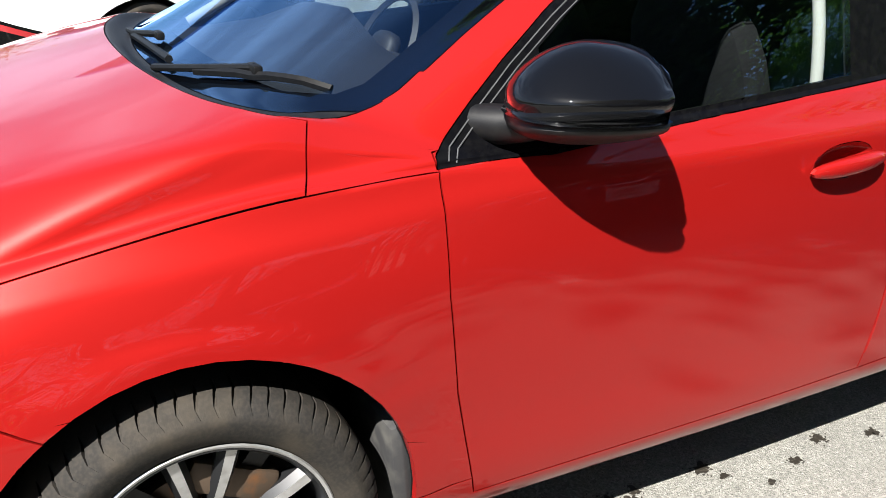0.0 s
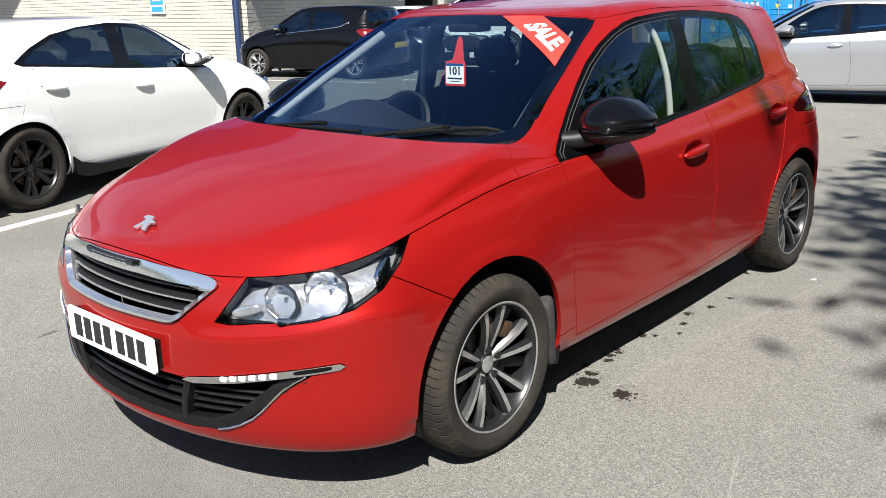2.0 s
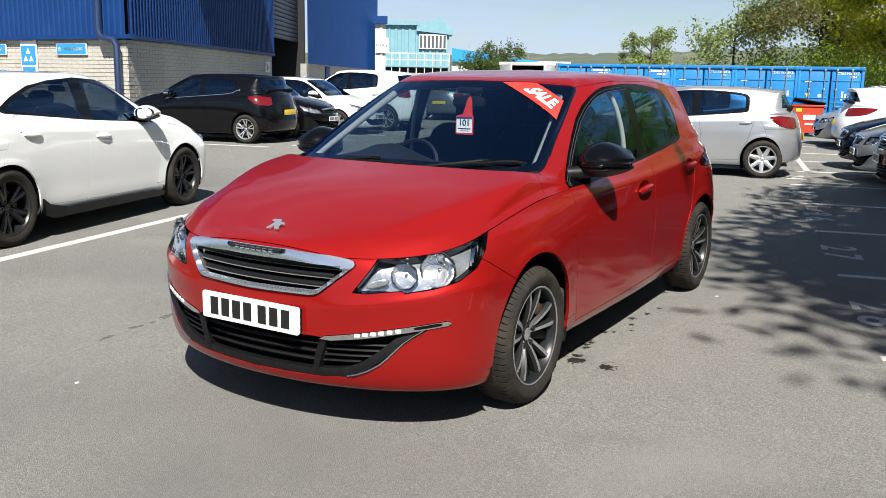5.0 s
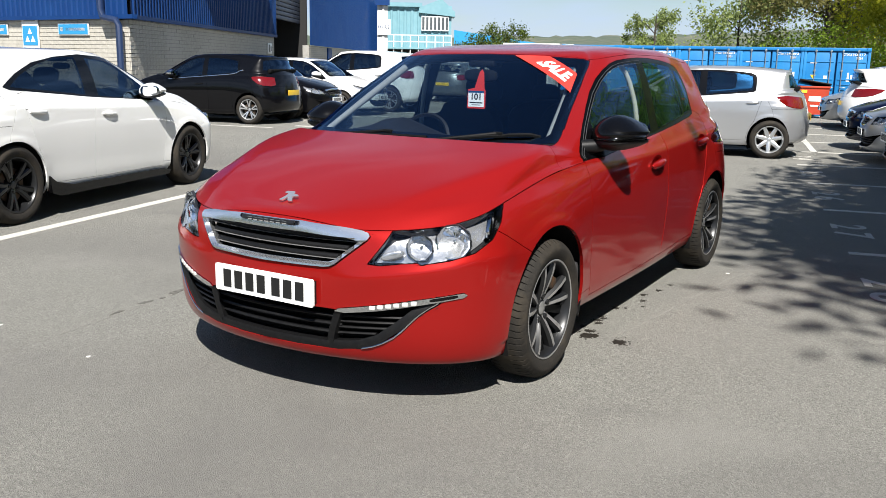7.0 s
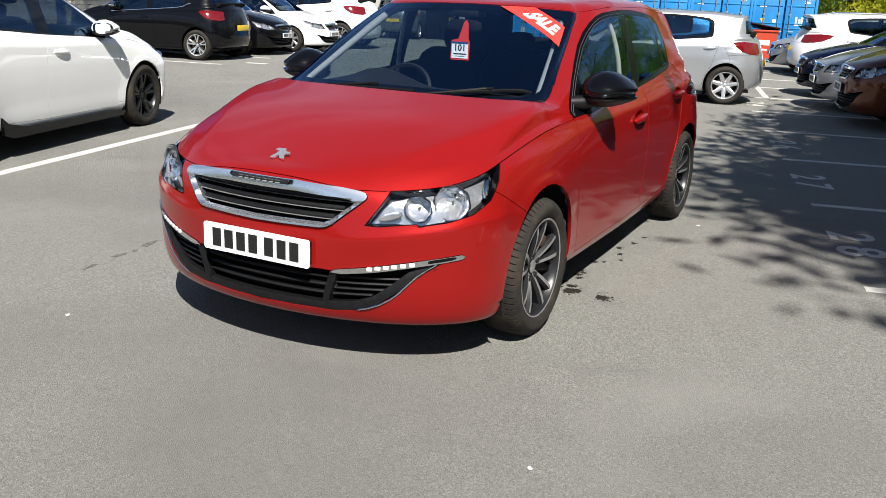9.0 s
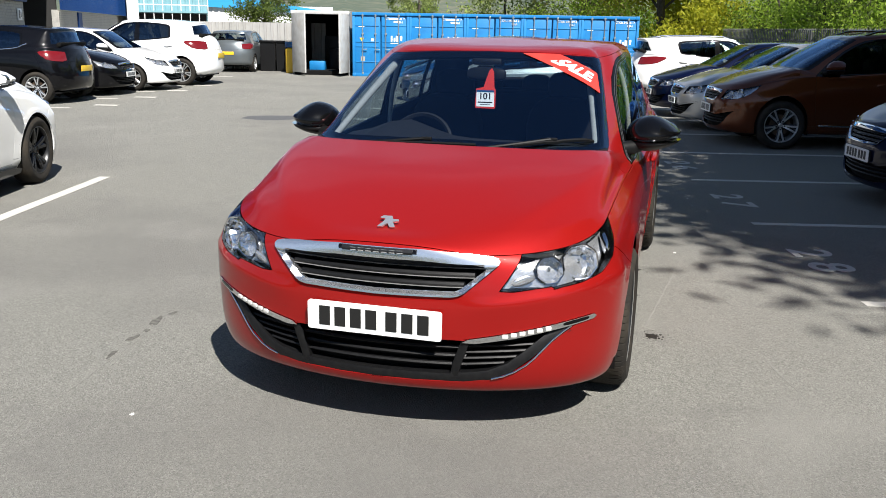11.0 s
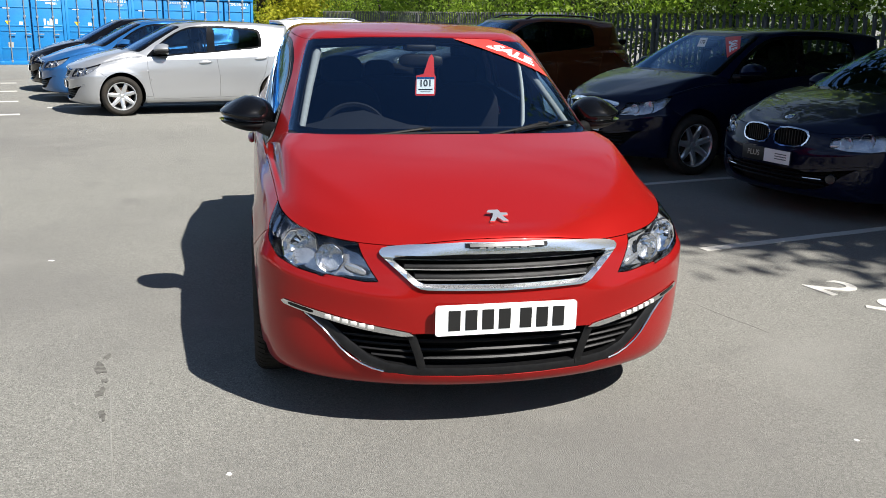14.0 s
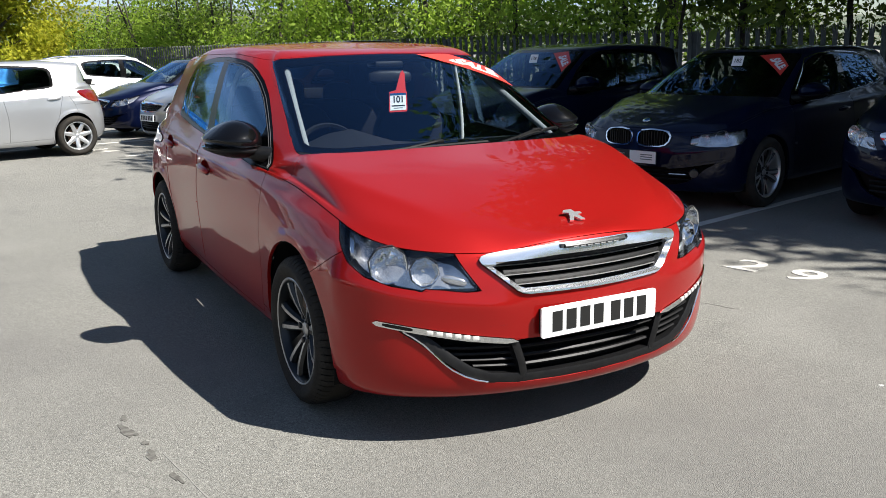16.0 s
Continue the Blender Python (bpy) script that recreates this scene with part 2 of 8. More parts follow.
def lathe(profile, n=32, axis="x", close=False):
    """A turned surface: profile of (along, radius) about the axis."""
    bm = bmesh.new()
    rings = []
    for k in range(n):
        a = 2 * math.pi * k / n
        ring = []
        for p, r in profile:
            c, s = r * math.cos(a), r * math.sin(a)
            ring.append(bm.verts.new({"x": (p, c, s), "y": (c, p, s), "z": (c, s, p)}[axis]))
        rings.append(ring)
    count = len(profile)
    for k in range(n):
        a, b = rings[k], rings[(k + 1) % n]
        for i in range(count if close else count - 1):
            j = (i + 1) % count
            bm.faces.new((a[i], a[j], b[j], b[i]))
    bmesh.ops.remove_doubles(bm, verts=bm.verts, dist=1e-6)
    return bm


def tube(points, r, n=8, bm=None, taper=None):
    """A round bar along points."""
    one = bmesh.new()
    pts = [Vector(p) for p in points]
    rings = []
    for i, p in enumerate(pts):
        d = (pts[min(i + 1, len(pts) - 1)] - pts[max(i - 1, 0)]).normalized()
        u = d.orthogonal().normalized() if i == 0 else (u - d * u.dot(d)).normalized()
        v = d.cross(u)
        rr = r * (taper[i] if taper else 1)
        rings.append([one.verts.new(p + u * rr * math.cos(2 * math.pi * k / n) + v * rr * math.sin(2 * math.pi * k / n)) for k in range(n)])
    for a, b in zip(rings, rings[1:]):
        for k in range(n):
            one.faces.new((a[k], a[(k + 1) % n], b[(k + 1) % n], b[k]))
    one.faces.new(rings[0][::-1])
    one.faces.new(rings[-1])
    return merge(bm, one)


def prism(outline, lo, hi, axis="z", bm=None):
    """A flat outline of (a, b) drawn out from lo to hi along the axis."""
    one = bmesh.new()
    def at(a, b, c):
        return {"z": (a, b, c), "y": (a, c, b), "x": (c, a, b)}[axis]
    bot = [one.verts.new(at(a, b, lo)) for a, b in outline]
    top = [one.verts.new(at(a, b, hi)) for a, b in outline]
    one.faces.new(bot[::-1])
    one.faces.new(top)
    for i in range(len(outline)):
        j = (i + 1) % len(outline)
        one.faces.new((bot[i], bot[j], top[j], top[i]))
    return merge(bm, one)


def blob(sx, sy, sz, at=(0, 0, 0), e=2.6, n=16, rows=10, squash=None):
    """A rounded block (superellipsoid) with half sizes."""
    bm = bmesh.new()
    def sp(v, p):
        return math.copysign(abs(v) ** (2 / p), v)
    rings = []
    for i in range(rows + 1):
        b = -math.pi / 2 + math.pi * i / rows
        ring = []
        for k in range(n):
            a = 2 * math.pi * k / n
            x, y, z = sp(math.cos(b), e) * sp(math.cos(a), e), sp(math.cos(b), e) * sp(math.sin(a), e), sp(math.sin(b), e)
            p = Vector((x, y, z))
            if squash:
                p = Vector(squash(*p))
            ring.append(bm.verts.new((at[0] + p.x * sx, at[1] + p.y * sy, at[2] + p.z * sz)))
        rings.append(ring)
    for a, b in zip(rings, rings[1:]):
        for k in range(n):
            bm.faces.new((a[k], a[(k + 1) % n], b[(k + 1) % n], b[k]))
    bmesh.ops.remove_doubles(bm, verts=bm.verts, dist=1e-5)
    return bm


def hermite(pairs, x):
    """A smooth line through (x, y) pairs, level beyond its ends."""
    if x <= pairs[0][0]:
        return pairs[0][1]
    if x >= pairs[-1][0]:
        return pairs[-1][1]
    i = max(k for k in range(len(pairs) - 1) if pairs[k][0] <= x)
    def slope(k):
        if k == 0 or k == len(pairs) - 1:
            return 0.0 if len(pairs) < 3 else ((pairs[1][1] - pairs[0][1]) / (pairs[1][0] - pairs[0][0]) if k == 0 else (pairs[-1][1] - pairs[-2][1]) / (pairs[-1][0] - pairs[-2][0]))
        a = (pairs[k][1] - pairs[k - 1][1]) / (pairs[k][0] - pairs[k - 1][0])
        b = (pairs[k + 1][1] - pairs[k][1]) / (pairs[k + 1][0] - pairs[k][0])
        return 0.0 if a * b <= 0 else 2 * a * b / (a + b)
    (x0, y0), (x1, y1) = pairs[i], pairs[i + 1]
    h = x1 - x0
    t = (x - x0) / h
    return (2 * t**3 - 3 * t**2 + 1) * y0 + (t**3 - 2 * t**2 + t) * h * slope(i) + (3 * t**2 - 2 * t**3) * y1 + (t**3 - t**2) * h * slope(i + 1)


def text_mesh(words, size, depth=0.0, bold=0.0):
    """Words in the built-in font as a bmesh in the xy plane, centred."""
    cu = bpy.data.curves.new("words", "FONT")
    cu.body, cu.size, cu.extrude, cu.offset = words, size, depth, bold
    cu.align_x, cu.align_y = "CENTER", "CENTER"
    ob = bpy.data.objects.new("words", cu)
    scene.collection.objects.link(ob)
    me = bpy.data.meshes.new_from_object(ob.evaluated_get(bpy.context.evaluated_depsgraph_get()))
    bm = bmesh.new()
    bm.from_mesh(me)
    bpy.data.objects.remove(ob)
    bpy.data.curves.remove(cu)
    bpy.data.meshes.remove(me)
    return bm

# ---- cars: one shell of lofted rings, cut into its panels
from mathutils.bvhtree import BVHTree

AX, AY, AZ = Vector((1, 0, 0)), Vector((0, 1, 0)), Vector((0, 0, 1))
SIDE = (AY, AZ)
FRONT = (AX, AZ)
TOP = (AX, AY)
CORNER = (Vector((0.8, 0.6, 0)), AZ)
TAIL = (Vector((0.8, -0.6, 0)), AZ)


def ring(yf, cf, nf, yr, cr, widths, heights):
    return dict(yf=yf, cf=cf, nf=nf, yr=yr, cr=cr, W=widths, Z=heights)


# rings from the underside up over the shoulder, bonnet and glass to the roof's middle
RINGS = []
RINGS.append(ring(-0.70, 0.42, 2.0, 3.22, 0.4, [(0, 0.75), (1, 0.75)], [(-0.7, 0.188), (0.0, 0.20), (3.2, 0.24)]))
RINGS.append(ring(-0.800, 0.46, 2.0, 3.34, 0.58, [(-0.4, 0.82), (0.5, 0.80), (3, 0.80)], [(-0.8, 0.194), (-0.3, 0.188), (0.5, 0.195), (2.6, 0.20), (3.3, 0.28)]))
RINGS.append(ring(-0.834, 0.47, 2.0, 3.39, 0.58, [(-0.4, 0.845), (0.1, 0.85), (0.6, 0.836), (2.0, 0.836), (2.6, 0.855)], [(-0.84, 0.262), (-0.3, 0.262), (0.5, 0.25), (2.6, 0.27), (3.4, 0.36)]))
RINGS.append(ring(-0.842, 0.472, 2.0, 3.40, 0.60, [(-0.4, 0.858), (0.05, 0.872), (0.55, 0.854), (2.0, 0.854), (2.6, 0.878)], [(-0.84, 0.41), (-0.3, 0.42), (3.4, 0.47)]))
RINGS.append(ring(-0.838, 0.472, 2.0, 3.39, 0.60, [(-0.4, 0.860), (0.05, 0.878), (0.55, 0.864), (2.0, 0.864), (2.6, 0.882)], [(-0.84, 0.545), (-0.37, 0.60), (3.4, 0.63)]))
RINGS.append(ring(-0.812, 0.47, 2.05, 3.345, 0.62, [(-0.35, 0.828), (0.05, 0.858), (0.55, 0.862), (2.0, 0.862), (2.6, 0.872)], [(-0.81, 0.648), (-0.34, 0.712), (0.5, 0.745), (3.4, 0.80)]))
RINGS.append(ring(-0.790, 0.50, 2.15, 3.285, 0.66, [(-0.29, 0.776), (0.2, 0.806), (0.45, 0.818), (0.7, 0.836), (1.5, 0.842), (2.6, 0.835)], [(-0.79, 0.742), (-0.735, 0.712), (-0.6, 0.726), (-0.29, 0.80), (0.2, 0.888), (0.45, 0.905), (0.8, 0.885), (1.5, 0.90), (2.6, 0.95), (3.3, 0.95)]))
RINGS.append(ring(-0.700, 0.50, 2.15, 3.235, 0.66, [(-0.2, 0.756), (0.2, 0.796), (0.45, 0.811), (0.7, 0.820), (1.5, 0.824), (2.6, 0.80)], [(-0.7, 0.778), (-0.2, 0.836), (0.2, 0.897), (0.45, 0.911), (0.8, 0.912), (1.5, 0.945), (2.6, 1.0), (3.2, 1.02)]))
RINGS.append(ring(-0.330, 0.48, 2.3, 3.185, 0.55, [(0.15, 0.752), (0.35, 0.777), (0.45, 0.803), (0.7, 0.808), (1.5, 0.811), (2.6, 0.785)], [(-0.33, 0.908), (0.15, 0.945), (0.35, 0.926), (0.45, 0.917), (0.8, 0.925), (1.5, 0.965), (2.6, 1.04), (3.1, 1.05)]))
RINGS.append(ring(0.050, 0.21, 2.2, 3.14, 0.52, [(0.26, 0.722), (0.36, 0.752), (0.46, 0.798), (1.5, 0.804), (2.6, 0.775)], [(0.05, 1.002), (0.26, 0.984), (0.40, 0.938), (0.48, 0.923), (0.8, 0.935), (1.5, 0.974), (2.2, 1.04), (2.6, 1.07), (3.1, 1.08)]))
RINGS.append(ring(0.110, 0.22, 2.2, 3.09, 0.50, [(0.33, 0.702), (0.5, 0.788), (1.5, 0.796), (2.6, 0.76)], [(0.11, 0.972), (0.33, 0.988), (0.5, 0.938), (0.8, 0.946), (1.5, 0.988), (2.2, 1.06), (2.6, 1.10), (3.05, 1.10)]))
RINGS.append(ring(0.545, 0.13, 2.4, 2.97, 0.36, [(0.675, 0.640), (0.85, 0.705), (1.4, 0.738), (2.2, 0.73), (2.6, 0.70)], [(0.54, 1.195), (0.68, 1.185), (0.9, 1.175), (1.4, 1.19), (2.6, 1.22), (3.0, 1.22)]))
RINGS.append(ring(0.945, 0.085, 2.5, 2.80, 0.15, [(1.03, 0.566), (1.15, 0.620), (1.4, 0.648), (2.0, 0.65), (2.5, 0.61)], [(0.945, 1.392), (1.03, 1.372), (1.15, 1.386), (1.4, 1.404), (2.0, 1.402), (2.6, 1.37)]))
RINGS.append(ring(1.010, 0.10, 2.5, 2.79, 0.15, [(1.1, 0.49), (1.5, 0.57), (2.2, 0.56), (2.6, 0.52)], [(1.0, 1.410), (1.1, 1.418), (1.5, 1.442), (2.0, 1.442), (2.7, 1.40)]))
RINGS.append(ring(1.100, 0.10, 2.5, 2.72, 0.12, [(1, 0.0), (2, 0.0)], [(1.1, 1.424), (1.6, 1.462), (2.0, 1.462), (2.7, 1.41)]))
STEPS = [2, 3, 4, 4, 4, 4, 3, 5, 5, 2, 6, 6, 3, 5]
ROW_OF = [sum(STEPS[:k]) for k in range(len(STEPS) + 1)]
SEAM, COWL, GLASS, ROOF = ROW_OF[6], ROW_OF[9], ROW_OF[10], ROW_OF[12]


def ring_points(r, nf, ns, nr):
    pts = []
    end = hermite(r["W"], r["yf"] + r["cf"])
    back = hermite(r["W"], r["yr"] - r["cr"])
    for i in range(nf):
        a = math.pi / 2 * i / nf
        y = r["yf"] + r["cf"] * (1 - math.cos(a) ** (2 / r["nf"]))
        pts.append((end * math.sin(a) ** (2 / r["nf"]), y))
    for i in range(ns):
        y = r["yf"] + r["cf"] + (r["yr"] - r["cr"] - r["yf"] - r["cf"]) * i / ns
        pts.append((hermite(r["W"], y), y))
    for i in range(nr + 1):
        a = math.pi / 2 * (1 - i / nr)
        pts.append((back * math.sin(a) ** (2 / 2.3) if i < nr else 0.0, r["yr"] - r["cr"] * (1 - math.cos(a) ** (2 / 2.3))))
    return [Vector((x, y, hermite(r["Z"], y))) for x, y in pts]


SHOULDER = [(-0.34, 0.774), (-0.24, 0.784), (-0.09, 0.800), (0.07, 0.812), (0.25, 0.830), (0.43, 0.852), (0.67, 0.868), (1.06, 0.876), (1.48, 0.884), (2.2, 0.915), (2.9, 0.95)]
BONNET_EDGE = [(-0.66, 0.42), (-0.60, 0.47), (-0.46, 0.545), (-0.30, 0.628), (-0.15, 0.69), (0.0, 0.728), (0.12, 0.744), (0.30, 0.752)]
FOLD = [(0.28, 0.530), (0.47, 0.545), (0.62, 0.567), (0.72, 0.586), (0.82, 0.62)]
ARCHES = ((0.005, 0.303, 0.369), (2.62, 0.302, 0.362))


def ridge(d, above, below):
    """One at d = 0 with a softly rounded top, falling away to nothing over those two widths."""
    reach = above if d > 0 else below
    t = 1 - math.sqrt(d * d + 6e-5) / reach
    return t * t if t > 0 else 0.0


def ease(v, a, b):
    t = min(max((v - a) / (b - a), 0), 1)
    return t * t * (3 - 2 * t)


def press(p, row):
    """The creases pressed into the panels: shoulder line, bonnet edges, arch lips and the fold across the bumper."""
    x, y, z = p
    if x > 0.6 and -0.36 < y < 3.0 and row < ROW_OF[9]:
        x += 0.0085 * ridge(z - hermite(SHOULDER, y), 0.045, 0.14) * ease(y, -0.36, -0.2) * (1 - ease(y, 2.5, 3.0))
    if x > 0.6 and y > 2.4 and row < ROW_OF[9]:
        x += 0.010 * ridge(z - 0.842, 0.035, 0.11) * ease(y, 2.46, 2.75) * (1 - ease(y, 2.95, 3.15))
    if row >= SEAM and row < ROW_OF[9] + 1 and y < 0.30 and x > 0.05:
        z += 0.011 * ridge(x - hermite(BONNET_EDGE, y), 0.075, 0.22) * ease(y, -0.70, -0.50) * (1 - ease(y, 0.15, 0.30))
    if x > 0.6 and row < SEAM:
        for cy, cz, r in ARCHES:
            d = math.hypot(y - cy, z - cz) - r
            if d < 0.08 and z > 0.26:
                x += 0.006 * (1 - ease(d, 0.028, 0.052))
    if y < -0.28 and row < SEAM and x > 0.30:
        out = Vector((x / 0.86 * 0.55, -0.83, 0)).normalized()
        k = 0.0095 * ridge(z - hermite(FOLD, x), 0.045, 0.10) * ease(x, 0.30, 0.42) * (1 - ease(y, -0.45, -0.28))
        x, y = x + out.x * k, y + out.y * k
    return Vector((x, y, z))


def shell(fine):
    """Half the body's skin as a grid; each face knows its row and its station."""
    nf, ns, nr = (26, 58, 18) if fine else (10, 16, 6)
    dense = 3 if fine else 1
    rows = []
    ctrl = [ring_points(r, nf, ns, nr) for r in RINGS]
    for k, steps in enumerate(STEPS):
        q0, q1, q2, q3 = (ctrl[min(max(j, 0), len(ctrl) - 1)] for j in (k - 1, k, k + 1, k + 2))
        for i in range(steps * dense):
            t = i / (steps * dense)
            row = []
            for a, b, c, d in zip(q0, q1, q2, q3):
                lb = max((c - b).length, 1e-4)
                if k == 9:
                    a = b
                if k == 8:
                    d = c
                ta = (c - a) * (lb / max((b - a).length + lb, 1e-4))
                tb = (d - b) * (lb / max((d - c).length + lb, 1e-4))
                row.append((2 * t**3 - 3 * t**2 + 1) * b + (t**3 - 2 * t**2 + t) * ta + (3 * t**2 - 2 * t**3) * c + (t**3 - t**2) * tb)
            rows.append(row)
    rows.append(ctrl[-1])
    if fine:
        # the narrow shelf under the windows is straight from edge to edge
        lo, hi = ROW_OF[6] * dense, ROW_OF[8] * dense
        for j in range(len(rows[lo])):
            w = ease(rows[lo][j].y, 0.12, 0.28) * (1 - ease(rows[lo][j].y, 2.5, 2.8))
            for i in range(lo + 1, hi):
                rows[i][j] = rows[i][j].lerp(rows[lo][j].lerp(rows[hi][j], (i - lo) / (hi - lo)), w)
        # the foot of the windscreen pillar flows into wing and bonnet
        for _ in range(10):
            old = [list(row) for row in rows]
            for i in range(ROW_OF[8] * dense + 2, ROW_OF[11] * dense):
                for j in range(1, len(rows[i]) - 1):
                    p = old[i][j]
                    w = 0.6 * ease(p.x, 0.64, 0.715) * ease(p.y, 0.08, 0.2) * (1 - ease(p.y, 0.5, 0.75))
                    if w > 0:
                        rows[i][j] = p.lerp((old[i - 1][j] + old[i + 1][j] + old[i][j - 1] + old[i][j + 1]) / 4, w)
        rows = [[press(p, i // dense) for p in row] for i, row in enumerate(rows)]
    bm = bmesh.new()
    lr, ls = bm.faces.layers.int.new("row"), bm.faces.layers.int.new("st")
    bm.faces.layers.int.new("reg")
    vs = [[bm.verts.new((max(p.x, 0), p.y, p.z)) for p in row] for row in rows]
    for i, (a, b) in enumerate(zip(vs, vs[1:])):
        for j in range(len(a) - 1):
            try:
                f = bm.faces.new((a[j], a[j + 1], b[j + 1], b[j]))
            except ValueError:
                continue
            f[lr], f[ls] = i // dense, j
    bmesh.ops.remove_doubles(bm, verts=bm.verts, dist=1e-6)
    bm.normal_update()
    ln = bm.verts.layers.float_vector.new("skin_normal")
    way = 1 if sum(f.normal.dot(f.calc_center_median() - Vector((0, 1.3, 0.6))) for f in bm.faces) > 0 else -1
    for v in bm.verts:
        no = v.normal * way
        if v.co.x < 1e-5:
            no.x = 0
        v[ln] = no.normalized()
    return bm, nf, ns, nr


def inside(poly, a, b):
    hit = False
    for (x0, y0), (x1, y1) in zip(poly, poly[1:] + poly[:1]):
        if (y0 > b) != (y1 > b) and a < (x1 - x0) * (b - y0) / (y1 - y0) + x0:
            hit = not hit
    return hit


def cut(bm, poly, axes, pred, region=None, closed=True):
    """Cuts the skin along an outline seen along one direction, and names what lies inside."""
    A, B = axes
    cand = {f for f in bm.faces if pred(f)}
    segs = list(zip(poly, poly[1:] + poly[:1])) if closed else list(zip(poly, poly[1:]))
    for (a0, b0), (a1, b1) in segs:
        length = math.hypot(a1 - a0, b1 - b0)
        if length < 1e-6:
            continue
        da, db = (a1 - a0) / length, (b1 - b0) / length
        co, no = A * a0 + B * b0, A * -db + B * da
        found = []
        for f in cand:
            if not f.is_valid:
                continue
            rel = [((v.co.dot(A) - a0), (v.co.dot(B) - b0)) for v in f.verts]
            side = [-db * p + da * q for p, q in rel]
            if min(side) > -2e-5 or max(side) < 2e-5:
                continue
            along = [da * p + db * q for p, q in rel]
            ts = []
            for i in range(len(rel)):
                j = (i + 1) % len(rel)
                if (side[i] > 0) != (side[j] > 0):
                    u = side[i] / (side[i] - side[j])
                    ts.append(along[i] + u * (along[j] - along[i]))
            if ts and max(ts) > -1e-5 and min(ts) < length + 1e-5:
                found.append(f)
        if not found:
            continue
        geom = set(found)
        for f in found:
            geom.update(f.edges)
            geom.update(f.verts)
        res = bmesh.ops.bisect_plane(bm, geom=list(geom), dist=1e-5, plane_co=co, plane_no=no)
        cand.update(g for g in res["geom"] if isinstance(g, bmesh.types.BMFace) and g.is_valid)
    if region is not None:
        lay = bm.faces.layers.int["reg"]
        for f in bm.faces:
            if pred(f):
                c = f.calc_center_median()
                if inside(poly, c.dot(A), c.dot(B)):
                    f[lay] = region


REGIONS = ["body", "arch", "front_door", "rear_door", "frame", "front_pane", "rear_pane", "screen", "screen_edge", "lamp", "chrome_ring",
           "grille", "duct", "strip", "bumper", "wing", "bonnet", "scuttle", "roof", "tail_lamp", "rear_glass", "tailgate", "rear_bumper", "sill", "quarter", "quarter_pane", "cup"]
R = {name: k for k, name in enumerate(REGIONS)}


def arch_line(cy, cz, r, n):
    pts = [(cy + r * math.cos(radians(a)), cz + r * math.sin(radians(a))) for a in np.linspace(-28, 208, n)]
    return pts + [(pts[-1][0], 0.12), (pts[0][0], 0.12)]


B_SEAM = [(1.585, 0.268), (1.602, 0.42), (1.597, 0.62), (1.56, 0.86), (1.53, 1.02)]
TAIL_SEAM = [(2.235, 0.285), (2.255, 0.40), (2.295, 0.50), (2.348, 0.592), (2.374, 0.66), (2.392, 0.738), (2.418, 0.826), (2.441, 0.903), (2.46, 0.96), (2.472, 0.995), (2.44, 1.045), (2.24, 1.09)]
HANDLES = ((1.36, 0.828), (2.30, 0.888))


def handle_rim(hy, hz, k=1.0, n=22):
    """The outline of the dished recess behind a door handle."""
    out = []
    for i in range(n):
        a = 2 * math.pi * i / n
        p, q = k * 0.088 * math.copysign(abs(math.cos(a)) ** 0.9, math.cos(a)), k * 0.036 * math.sin(a)
        out.append((hy + p - 0.05 * q, hz + q + 0.07 * p))
    return out


